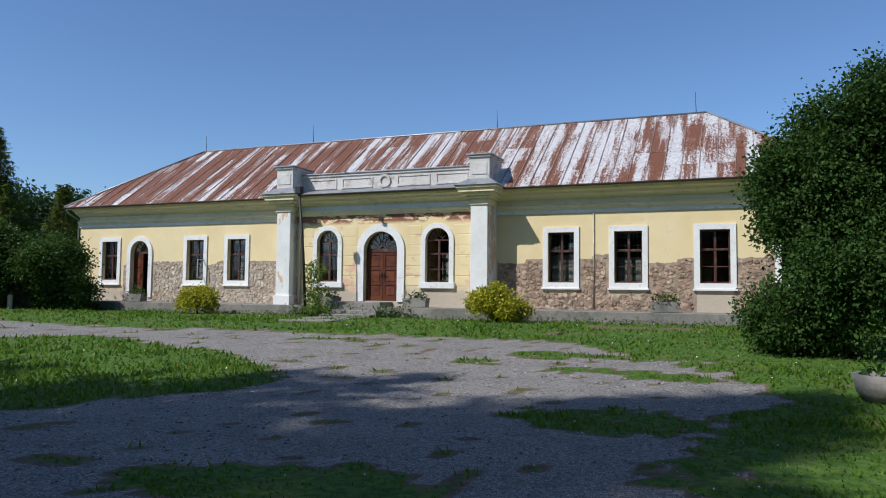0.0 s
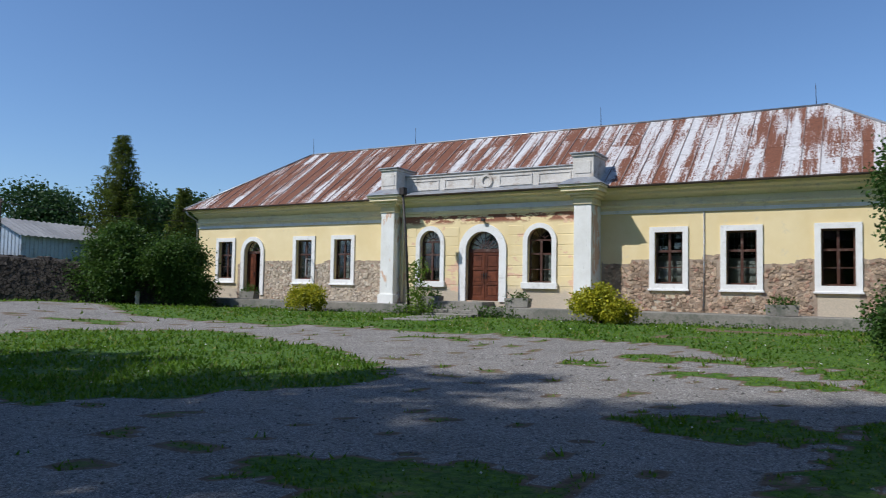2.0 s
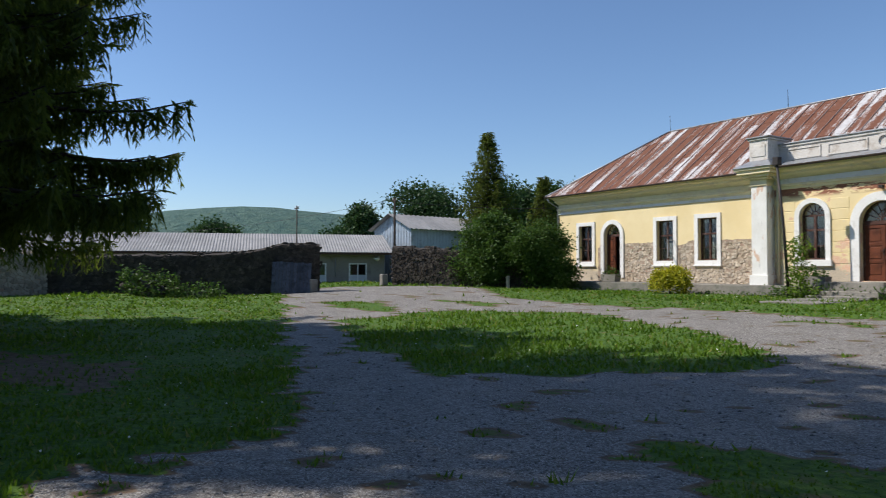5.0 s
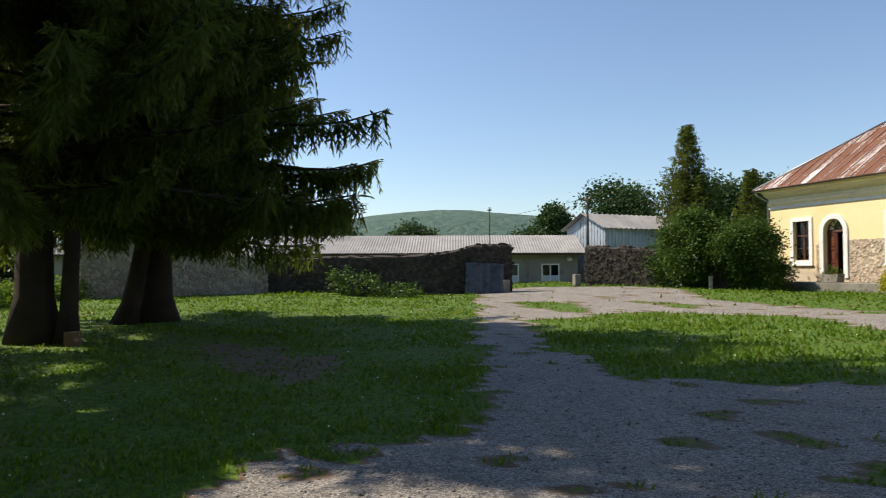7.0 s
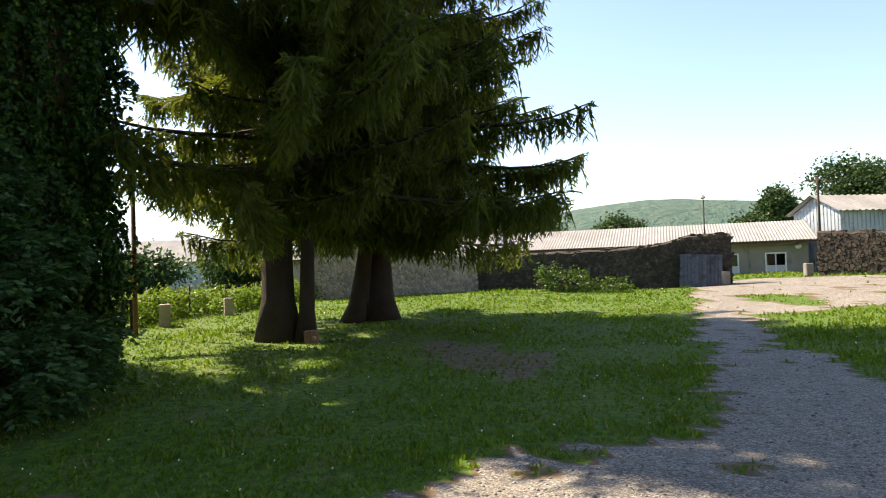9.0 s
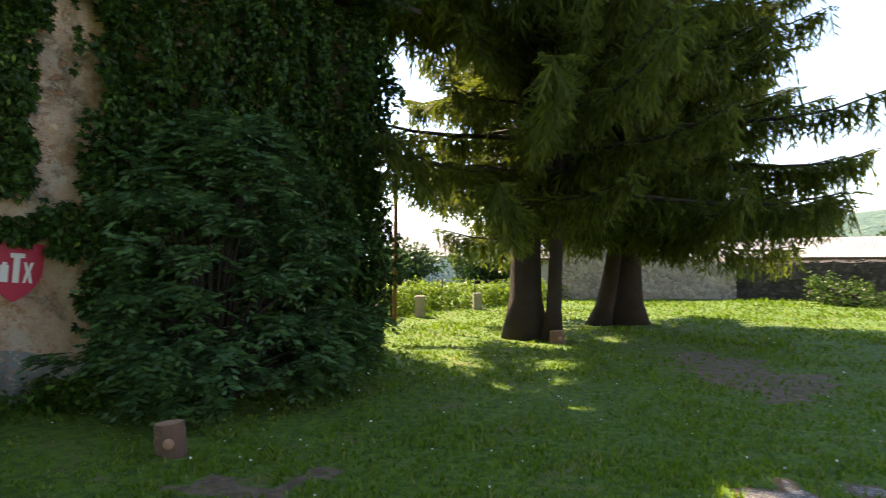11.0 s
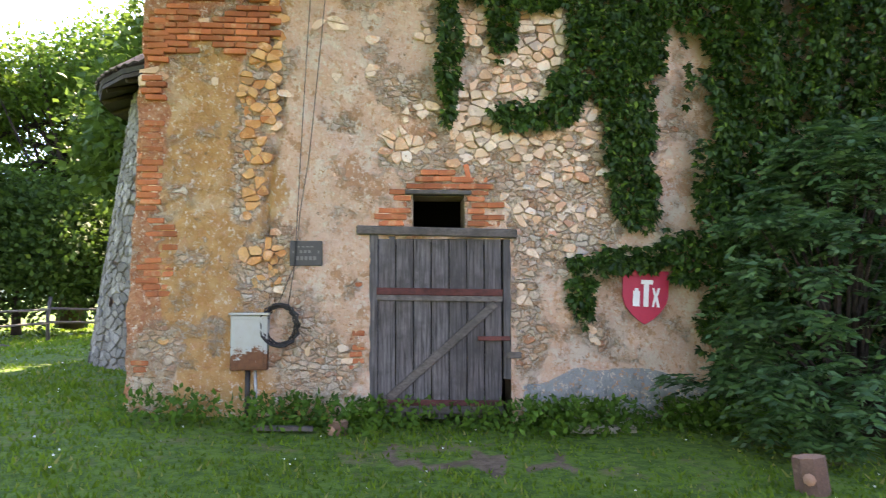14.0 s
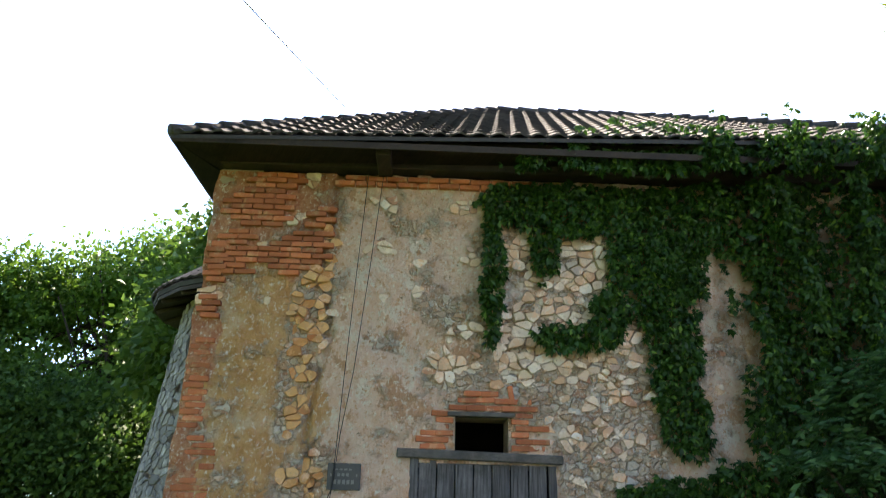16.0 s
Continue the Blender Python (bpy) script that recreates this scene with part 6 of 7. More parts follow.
# yellow-leaved bushes
broadleaf("rounded yellow-green bush on lawn before terrace", (4.85, -0.75, 0.5), 1.2, [(-0.45, 0, 0.55, 0.75, 0.7, 0.55), (0.45, 0.05, 0.6, 0.75, 0.7, 0.62), (0.0, 0, 0.8, 0.6, 0.6, 0.5)], 800, 14, 0.09, 0.10, 34, M_GOLD, 0.04, "bush", "yellow_bush", 10, 0.6, "yellow bushes")
broadleaf("smaller yellow-green bush before terrace", (-8.1, -0.5, 0.5), 1.1, [(-0.3, 0, 0.5, 0.6, 0.6, 0.5), (0.35, 0.0, 0.55, 0.6, 0.6, 0.55)], 520, 14, 0.09, 0.10, 35, M_GOLD, 0.04, "bush", "yellow_bush", 10, 0.6, "yellow bushes")
# big trees beyond the fence
broadleaf("large spreading deciduous tree beyond rail fence", (12.2, -63, 0.2), 15.5, [(0, 0, 12.0, 4.6, 4.5, 3.2), (3.8, 0, 9.5, 3.6, 3.5, 2.8), (-2.5, 0, 9.0, 3.5, 3.5, 3.0), (5.5, 1, 6.5, 3.2, 3, 2.4), (-3.5, 2, 5.5, 3.0, 3, 2.4), (0.5, -1, 6.0, 3.4, 3, 2.2)], 560, 110, 0.50, 0.27, 36, M_TREE, 0.5, limbs=34, shell=0.5, group="trees beyond the fence")
broadleaf("large deciduous tree with dark lower crown", (20.5, -62, 0.2), 12, [(0, 0, 8.6, 4.5, 4, 3.0), (-3, 1, 5.5, 3.6, 3, 2.6), (2.5, 0, 5.0, 4, 3, 2.8)], 520, 100, 0.52, 0.27, 37, M_TREE, 0.4, limbs=18, group="trees beyond the fence")
broadleaf("low dark leafy thicket behind rail fence", (14.0, -57, 0.2), 5, [(-3, 0, 2.4, 3.6, 2.4, 3.0), (1.0, -1, 2.8, 3.6, 2.4, 3.4), (4.0, 0, 2.4, 3.6, 2.4, 3.2), (-6.5, -1, 2.6, 3.6, 2.4, 3.2), (8, 0, 2.6, 3.4, 2.4, 3.2)], 900, 90, 0.55, 0.26, 38, M_DARKLEAF, 0.15, "shrub", "thicket", 16)
# hidden tree added behind the barn to throw shade on the meadow
broadleaf("unseen leafy tree added to shade the meadow", (6.5, -52.0, 0.2), 14, [(0, 0, 9.0, 5.2, 5.2, 4.2), (1.5, 1.0, 6.5, 4.2, 4.2, 3.0)], 600, 60, 0.5, 0.34, 39, M_LEAF, 0.35, limbs=10)
# trees behind the sheds
for k, (x, y, h, w) in enumerate(((-52, 14, 10.5, 4.5), (-47, 20, 11.5, 5.0), (-42, 22, 9.5, 4.0), (-62, -14, 6.2, 3.4), (-66, -20, 5.6, 3.6), (-58, -6, 5.5, 2.6), (-51.3, 6.0, 7.6, 1.7), (-54.9, 10.5, 6.2, 2.4), (-48.4, 2.6, 4.6, 1.6))):
    broadleaf("leafy tree rising behind the grey sheds", (x, y, 0.4), h, [(0, 0, h * 0.62, w, w, h * 0.36), (w * 0.5, 0.4, h * 0.5, w * 0.7, w * 0.7, h * 0.3), (-w * 0.4, w * 0.5, h * 0.7, w * 0.6, w * 0.6, h * 0.25)], 900, 14, 0.4, 0.34, 40 + k, M_FAR, 0.2, limbs=6, group="trees behind the sheds")
# woods seen between the trunks
for k, (x, y, h, w) in enumerate(((-46, -48, 3.2, 4), (-58, -42, 4.0, 5), (-38, -55, 3.6, 4), (-70, -52, 4.8, 6), (-30, -62, 4.2, 5), (-52, -60, 4.6, 6))):
    broadleaf("leafy tree far beyond the hedge", (x, y, 0.2), h, [(0, 0, h * 0.5, w, w, h * 0.48), (w * 0.6, 0.4, h * 0.4, w * 0.7, w * 0.7, h * 0.35)], 600, 14, 0.5, 0.42, 60 + k, M_FAR, 0.2, limbs=5, group="trees beyond the hedge")


# ---- distance ----
def ridge(name, radius, prof, yaw0, yaw1, material, label, depth):
    n_ = 90
    v, f = [], []
    for j in range(6):
        for i in range(n_ + 1):
            yaw = radians(yaw0 + (yaw1 - yaw0) * i / n_)
            h = np.interp(math.degrees(yaw), [p[0] for p in prof], [p[1] for p in prof])
            u = j / 5
            rr = radius + depth * u
            zz = h * math.sin(u * math.pi / 2) * (1 + 0.05 * noise.fractal(Vector((i * 0.3, j * 0.7, radius)), 1, 2, 3)) - 2
            v.append((12 - math.sin(yaw) * rr, -24 + math.cos(yaw) * rr, zz))
    for j in range(5):
        for i in range(n_):
            a = j * (n_ + 1) + i
            f.append((a, a + 1, a + n_ + 2, a + n_ + 1))
    ob = link_mesh(name, v, f, material, None, "", True)
    return tagged(ob, label, "hill", kind="structure")


def wooded(name, a, b, scale):
    n = Nodes(name, 0.95)
    n.colour(n.mix(n.step(n.noise(scale, 8, 0.75), 0.38, 0.62), a, b)).bump(n.noise(scale * 1.5, 6), 1.0, 6.0)
    return n.m


# bluish haze of distance is mixed into both hill colours
M_HILL = wooded("wooded_hill_haze_tint", (0.050, 0.105, 0.090), (0.090, 0.150, 0.115), 0.07)
M_HILL2 = wooded("far_hill_haze_tint", (0.30, 0.38, 0.45), (0.34, 0.42, 0.48), 0.01)
ridge("hill", 700, [(20, 30), (50, 42), (58, 46), (66, 76), (72, 86), (78, 78), (84, 60), (92, 40), (110, 22), (150, 20), (200, 30), (260, 20)], 20, 260, M_HILL, "wooded green hill on the horizon", 260)
ridge("far_hill", 1700, [(85, 40), (100, 90), (112, 150), (125, 170), (150, 120), (180, 110), (210, 60)], 85, 210, M_HILL2, "far mountain coloured with blue haze", 500)


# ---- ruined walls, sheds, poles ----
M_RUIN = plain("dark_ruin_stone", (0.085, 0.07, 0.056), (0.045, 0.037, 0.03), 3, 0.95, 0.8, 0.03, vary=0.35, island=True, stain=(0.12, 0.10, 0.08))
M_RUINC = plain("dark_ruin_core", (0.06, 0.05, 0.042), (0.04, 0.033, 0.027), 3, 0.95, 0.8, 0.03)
M_PALE = plain("pale_ruin_stone", (0.42, 0.37, 0.30), (0.28, 0.24, 0.19), 3, 0.95, 0.8, 0.03, vary=0.30, island=True)


def stone_wall(name, label, a, b, tops, thick, seed, mat_, size=0.125):
    """A ruined wall from a to b, its ragged top through the heights given, faced with stones."""
    a, b = Vector((*a, 0)), Vector((*b, 0))
    ln = (b - a).length
    yaw = math.degrees(math.atan2(b.y - a.y, b.x - a.x))
    zb = min(height(a.x, a.y), height(b.x, b.y)) - 0.15
    top = thing(name, label, "wall", pose(a.x, a.y, 0, 0, 0, yaw))

    def th(x):
        u = max(0.0, min(1.0, x / ln)) * (len(tops) - 1)
        k = min(len(tops) - 2, int(u))
        return tops[k] + (tops[k + 1] - tops[k]) * (u - k) + 0.10 * noise.fractal(Vector((x * 1.1, seed, 0)), 1, 2, 3)
    n_ = max(4, int(ln / 0.3))
    v, f = [], []
    for i in range(n_ + 1):
        x = ln * i / n_
        t = th(x)
        v += [(x, 0, zb), (x, 0, t - 0.05), (x, thick * 0.5, t + 0.05), (x, thick, t - 0.05), (x, thick, zb)]
    for i in range(n_):
        for k in range(4):
            f.append((i * 5 + k, i * 5 + 5 + k, i * 5 + 6 + k, i * 5 + k + 1))
    f += [(0, 1, 2, 3, 4), tuple(n_ * 5 + k for k in (4, 3, 2, 1, 0))]
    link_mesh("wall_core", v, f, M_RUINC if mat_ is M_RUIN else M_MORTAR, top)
    rg = random.Random(seed)
    v, f = rubble(0.05, ln - 0.05, zb, max(tops) + 0.3, 0.004, size, lambda x, z: 0 < x < ln and z < th(x) - 0.04, rg, (0.01, 0.07))
    # stones lying along the top
    for k in range(int(ln / 0.35)):
        x, s = rg.uniform(0.1, ln - 0.1), rg.uniform(0.10, 0.22)
        pts = [(x + s * math.cos(q) * rg.uniform(0.8, 1.3), th(x) + s * 0.6 * math.sin(q)) for q in np.linspace(0, 6.283, 8)[:-1]]
        stone_cell(v, f, pts, thick * 0.7, rg.uniform(0.3, 0.6) * thick, 0.25)
    tagged(link_mesh("stonework", v, f, mat_, top), kind="stuff")
    return top


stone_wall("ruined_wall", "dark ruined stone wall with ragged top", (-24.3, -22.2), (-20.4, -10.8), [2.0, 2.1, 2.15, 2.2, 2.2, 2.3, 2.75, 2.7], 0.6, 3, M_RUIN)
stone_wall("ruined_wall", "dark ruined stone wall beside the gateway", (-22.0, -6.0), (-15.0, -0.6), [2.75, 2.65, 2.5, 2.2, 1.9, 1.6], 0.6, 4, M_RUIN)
stone_wall("ruined_wall", "pale rubble wall of a ruined outbuilding", (-19.6, -29.6), (-24.0, -22.1), [3.6, 3.3, 2.7, 2.3, 2.2], 0.6, 5, M_PALE, 0.13)
for x, y in ((-20.0, -11.3), (-21.8, -6.6)):
    p = thing("gate_post", "short grey concrete post at gateway", "post", pose(x, y, height(x, y)), "gate posts")
    boxes("shaft", [(-0.17, 0.17, -0.17, 0.17, -0.2, 0.62)], M_CONC, p, "", 0.03)
p = thing("marker_post", "small pale stone post on grass", "post", pose(-16.3, -2.6, height(-16.3, -2.6)))
boxes("shaft", [(-0.08, 0.08, -0.08, 0.08, -0.2, 0.62)], M_PALE, p, "", 0.03)
# boarded panel leaning on the wall
M_BLUEB = wood_mat("blue_grey_boards", (0.10, 0.115, 0.15), (0.065, 0.075, 0.10), "z", 0.8, 0.5)
pan = thing("board_panel", "blue-grey board panel leaning on wall", "panel", pose(-20.75, -13.1, height(-20.7, -13), 0, 0, 71) @ pose(0, -0.25, 0, -8, 3, 0))
for k in range(11):
    boxes("board", [(k * 0.165, k * 0.165 + 0.15, -0.02 * (k % 2), 0.02, 0.0, 1.52 + 0.02 * (k % 3))], M_BLUEB, pan)
boxes("batten", [(0, 1.8, 0.021, 0.05, 0.3, 0.4)], M_BLUEB, pan)
boxes("batten", [(0, 1.8, 0.021, 0.05, 1.15, 1.25)], M_BLUEB, pan)

# long low shed
M_SHEDW = plain("grey_shed_render", (0.30, 0.27, 0.23), (0.23, 0.20, 0.17), 2, 0.9, 0.4, 0.01, stain=(0.18, 0.16, 0.14))
M_ETERNIT = plain("grey_corrugated_sheet", (0.36, 0.35, 0.34), (0.24, 0.235, 0.23), 2, 0.85, 0.3, 0.01, stain=(0.25, 0.25, 0.24))
SY = math.degrees(math.atan2(0.95, 0.31))
shed = thing("long_shed", "long low grey shed with corrugated roof", "shed", pose(-29.7, -2.4, 0.15, 0, 0, SY))


def shed_wall(x0, x1, y, z0, z1, holes, mat_, parent):
    bm = bmesh.new()
    wall_run(bm, x0, x1, y, y + 0.25, z0, z1, holes)
    return part("wall", bm, mat_, parent)


shed_wall(-34, 0, 0, -0.2, 2.45, [(-1.75, 1.15, 0.45, 1.75, False), (-4.35, 1.15, 0.45, 1.75, False), (-7.2, 1.15, 0.45, 1.75, False)], M_SHEDW, shed)
boxes("wall", [(-0.25, 0, 0.253, 7, -0.2, 2.45)], M_SHEDW, shed)
boxes("wall", [(-34, -0.253, 6.75, 7, -0.2, 2.45)], M_SHEDW, shed)
boxes("wall", [(-34, -33.75, 0.253, 6.747, -0.2, 2.45)], M_SHEDW, shed)
for cx in (-1.75, -4.35, -7.2):
    w = new("shed_window")
    w.parent = shed
    w["label"] = "white window with frosted lower panes"
    bm = bmesh.new()
    o = [(cx - 0.58, 0.45), (cx + 0.58, 0.45), (cx + 0.58, 1.75), (cx - 0.58, 1.75)]
    i = [(cx - 0.50, 0.53), (cx + 0.50, 0.53), (cx + 0.50, 1.67), (cx - 0.50, 1.67)]
    ring(bm, o, i, -0.03, 0.09, True)
    part("window_frame", bm, M_TRIM, w)
    boxes("mullion", [(cx - 0.035, cx + 0.035, 0.0, 0.07, 0.53, 1.67)], M_TRIM, w)
    for a, b in ((cx - 0.5, cx - 0.035), (cx + 0.035, cx + 0.5)):
        boxes("pane", [(a, b, 0.03, 0.04, 1.0, 1.67)], M_GLASS, w)
        boxes("blind", [(a, b, 0.03, 0.04, 0.53, 0.998)], M_CURTAIN, w, "white lower panel")


def corrugated(name, x0, x1, y0, z0, y1, z1, pitch, mat_, parent, amp=0.02):
    n_ = int((x1 - x0) / pitch * 4)
    v, f = [], []
    for i in range(n_ + 1):
        x = x0 + (x1 - x0) * i / n_
        dz = amp * math.sin(i * math.pi / 2)
        v += [(x, y0, z0 + dz), (x, y1, z1 + dz), (x, y0, z0 + dz - 0.02), (x, y1, z1 + dz - 0.02)]
    for i in range(n_):
        a = i * 4
        f += [(a, a + 4, a + 5, a + 1), (a + 2, a + 3, a + 7, a + 6), (a, a + 2, a + 6, a + 4)]
    return link_mesh(name, v, f, mat_, parent)


corrugated("roof", -34.4, 0.5, -0.55, 2.45, 3.5, 3.75, 0.18, M_ETERNIT, shed)
corrugated("roof", -34.4, 0.5, 7.5, 2.45, 3.505, 3.75, 0.18, M_ETERNIT, shed)
boxes("eaves_board", [(-34.4, 0.5, -0.56, -0.50, 2.30, 2.42)], M_FRAME, shed)
bm = bmesh.new()
vs = [bm.verts.new(p) for p in ((0.0, 0, 2.451), (0.0, 7, 2.451), (0.0, 3.5, 3.68), (-0.2, 0, 2.451), (-0.2, 7, 2.451), (-0.2, 3.5, 3.68))]
for q in ((0, 1, 2), (5, 4, 3), (0, 2, 5, 3), (1, 4, 5, 2), (0, 3, 4, 1)):
    bm.faces.new([vs[k] for k in q])
part("gable", bm, M_SHEDW, shed)
# flues and a dish on the shed wall
tube("flue", [(-3.2, -0.08, 0.9), (-3.2, -0.08, 2.1)], 0.03, M_ZINC, shed)
tube("dish", [(-0.55, -0.12, 2.05), (-0.55, -0.16, 2.06), (-0.55, -0.20, 2.07)], [0.03, 0.14, 0.19], M_TRIM, shed, 14, "white round dish")

# tall tin shed
M_TIN = plain("pale_blue_tin", (0.42, 0.48, 0.54), (0.34, 0.40, 0.46), 2, 0.55, 0.2, metal=0.3, stain=(0.28, 0.30, 0.32))
A_, B_, D_ = Vector((-31.5, 0.6, 0)), Vector((-36.8, 0.45, 0)), Vector((-32.6, 6.9, 0))
TY = math.degrees(math.atan2(D_.y - A_.y, D_.x - A_.x))
tin = thing("tin_shed", "tall blue-grey tin shed with ribbed roof", "shed", pose(A_.x, A_.y, 0.2, 0, 0, TY))
WT, LT = 4.2, 8.5
for x0, x1, y0, y1 in ((0, LT, 0, 0.08), (0, LT, WT - 0.08, WT)):
    boxes("wall", [(x0, x1, y0, y1, -0.2, 4.25)], M_TIN, tin)
for k in range(28):
    boxes("wall_rib", [(k * 0.3, k * 0.3 + 0.06, -0.03, -0.002, 0, 4.2)], M_TIN, tin)
for x in (0.0, LT - 0.08):
    bm = bmesh.new()
    pr = [(0.082, -0.2), (WT - 0.082, -0.2), (WT - 0.082, 4.25), (WT / 2, 5.2), (0.082, 4.25)]
    a = [bm.verts.new((x, y, z)) for y, z in pr]
    b = [bm.verts.new((x + 0.08, y, z)) for y, z in pr]
    bm.faces.new(a), bm.faces.new(b)
    for i in range(5):
        bm.faces.new((a[i], a[(i + 1) % 5], b[(i + 1) % 5], b[i]))
    part("gable", bm, M_TIN, tin)
for k in range(13):
    boxes("gable_rib", [(-0.03, -0.002, 0.15 + k * 0.31, 0.2 + k * 0.31, 0, 4.2 + 0.9 * (1 - abs(0.15 + k * 0.31 - WT / 2) / (WT / 2)))], M_TIN, tin)
corrugated("roof", -0.4, LT + 0.4, -0.4, 4.12, WT / 2, 5.28, 0.45, M_ETERNIT, tin, 0.035)
corrugated("roof", -0.4, LT + 0.4, WT + 0.4, 4.12, WT / 2 + 0.005, 5.28, 0.45, M_ETERNIT, tin, 0.035)

# low flat-roofed house beyond the sheds
fh = thing("flat_house", "low pale flat-roofed house behind the sheds", "house", pose(-62, -8, 0.3, 0, 0, 78))
boxes("wall", [(-7, 7, 0, 8, 0, 3.6)], M_SHEDW, fh)
boxes("roof", [(-7.4, 7.4, -0.4, 8.4, 3.603, 3.95)], M_CONC, fh)
for x in (-5, -2, 1.5, 4.5):
    boxes("window", [(x, x + 1.4, -0.03, 0.02, 2.0, 3.2)], M_GLASS, fh)
far = thing("distant_house", "white-roofed house far beyond the hedge", "house", pose(-62, -50, 0.2, 0, 0, 105))
boxes("wall", [(-6, 6, 0, 8, 0, 3.0)], M_TRIM, far)
bm = bmesh.new()
pr = [(-6.5, -0.5, 3.003), (6.5, -0.5, 3.003), (6.5, 8.5, 3.003), (-6.5, 8.5, 3.003), (-4, 4, 5.4), (4, 4, 5.4)]
vs = [bm.verts.new(p) for p in pr]
for q in ((0, 1, 5, 4), (1, 2, 5), (2, 3, 4, 5), (3, 0, 4), (3, 2, 1, 0)):
    bm.faces.new([vs[k] for k in q])
part("roof", bm, M_ETERNIT, far)

# poles and wires
M_POLE = wood_mat("dark_pole_wood", (0.06, 0.045, 0.035), (0.04, 0.03, 0.024), "z", 0.85, 0.5)
for x, y, zt, r, lab in ((-28.55, -2.3, 6.1, 0.085, "dark wooden power pole with insulators"), (-31.1, -7.9, 5.5, 0.05, "thin dark pole behind shed roof")):
    p = thing("utility_pole", lab, "pole", pose(x, y, 0.1), "utility poles")
    tube("shaft", [(0, 0, -0.3), (0.02, 0, zt - 0.1)], [r, r * 0.75], M_POLE, p)
    boxes("crossarm", [(-0.28, 0.28, -0.04, 0.04, zt - 0.32, zt - 0.25)], M_POLE, p)
    for sx in (-0.25, 0.25):
        tube("insulator", [(sx, 0, zt - 0.25), (sx, 0, zt - 0.12)], [0.035, 0.025], M_TRIM, p, 6)


def wire(pts, r, label):
    return tagged(tube("overhead_wire", pts, r, M_IRON, None, 4), label, "wire", "overhead wires")


def sagging(a, b, sag, n_=10):
    a, b = Vector(a), Vector(b)
    return [a.lerp(b, k / n_) - Vector((0, 0, sag * 4 * (k / n_) * (1 - k / n_))) for k in range(n_ + 1)]


wire(sagging((-28.55, -2.3, 6.0), (-60, -10, 5.0), 0.4), 0.012, "thin dark overhead wire from pole")
wire(sagging((-28.55, -2.3, 5.9), (-22, 9.0, 5.6), 0.3), 0.012, "thin dark overhead wire to building")
wire(sagging(BARN @ Vector((-0.8, -0.7, 6.2)), (19.5, -30.0, 13.0), 0.2), 0.008, "thin wire leading up from the barn eaves")

# hedge, fence and post beyond the spruces
hedge = thing("hedge", "climbing greenery over a low wire fence", "hedge", pose(-10.5, -33.0, 0.15, 0, 0, math.degrees(math.atan2(4.0, -11.3))))
V, F = cloud([(x, 0.3 * math.sin(x), 0.55, 0.75, 0.3, 0.48) for x in np.arange(-3.0, 13, 1.0)], 900, 12, 0.12, 0.13, 71)
tagged(mesh_np("foliage", V, F, M_HEDGE, hedge), kind="stuff")
for k in range(7):
    tube("fence_post", [(k * 2.0, 0.2, -0.2), (k * 2.0, 0.2, 1.15)], 0.035, M_IRON, hedge, 6)
for z in (0.3, 0.7, 1.1):
    tube("fence_wire", [(0, 0.2, z), (12, 0.2, z)], 0.006, M_IRON, hedge, 4)
blk_ = thing("concrete_block", "pale upright concrete block on grass", "block", pose(-8.8, -32.0, 0.12, 0, 0, 20))
boxes("block", [(-0.2, 0.2, -0.15, 0.15, -0.1, 0.72)], M_PALE, blk_, "", 0.02)
blk2 = thing("concrete_block", "pale upright concrete block before hedge", "block", pose(-12.4, -31.2, 0.15, 0, 0, 20))
boxes("block", [(-0.18, 0.18, -0.15, 0.15, -0.1, 0.7)], M_PALE, blk2, "", 0.02)
M_RUSTP = plain("rusty_pipe", (0.17, 0.07, 0.035), (0.10, 0.045, 0.025), 8, 0.8, 0.4, stain=(0.22, 0.10, 0.04))
rp = thing("iron_post", "rusty iron post standing in lawn", "post", pose(-5.8, -31.6, 0.05))
tube("shaft", [(0, 0, -0.2), (0.02, 0, 3.9)], 0.055, M_RUSTP, rp)
wire(sagging((-5.8, -31.6, 3.85), (-20, -29.0, 3.5), 0.25), 0.012, "drooping wire between iron post and ruin")
bench = thing("wooden_bench", "plain dark wooden bench by hedge", "bench", pose(-7.5, -32.9, 0.12, 0, 0, 15))
for z, y in ((0.45, 0.0), (0.45, 0.16), (0.78, 0.3)):
    boxes("slat", [(-0.9, 0.9, y, y + 0.12 if z < 0.5 else y + 0.03, z, z + (0.04 if z < 0.5 else 0.12))], M_POLE, bench)
for x in (-0.7, 0.7):
    boxes("leg", [(x - 0.04, x + 0.04, 0.0, 0.08, 0, 0.45)], M_POLE, bench)
    boxes("leg", [(x - 0.04, x + 0.04, 0.33, 0.40, 0, 0.9)], M_POLE, bench)
rail = thing("pipe_rail", "long grey horizontal pipe beyond hedge", "pipe", pose(-30, -46, 0, 0, 0, 20))
tube("pipe", [(-14, 0, 2.0), (14, 0, 2.0)], 0.09, M_ZINC, rail)
for x in (-12, -4, 4, 12):
    tube("support", [(x, 0, 0), (x, 0, 1.92)], 0.06, M_ZINC, rail, 6)

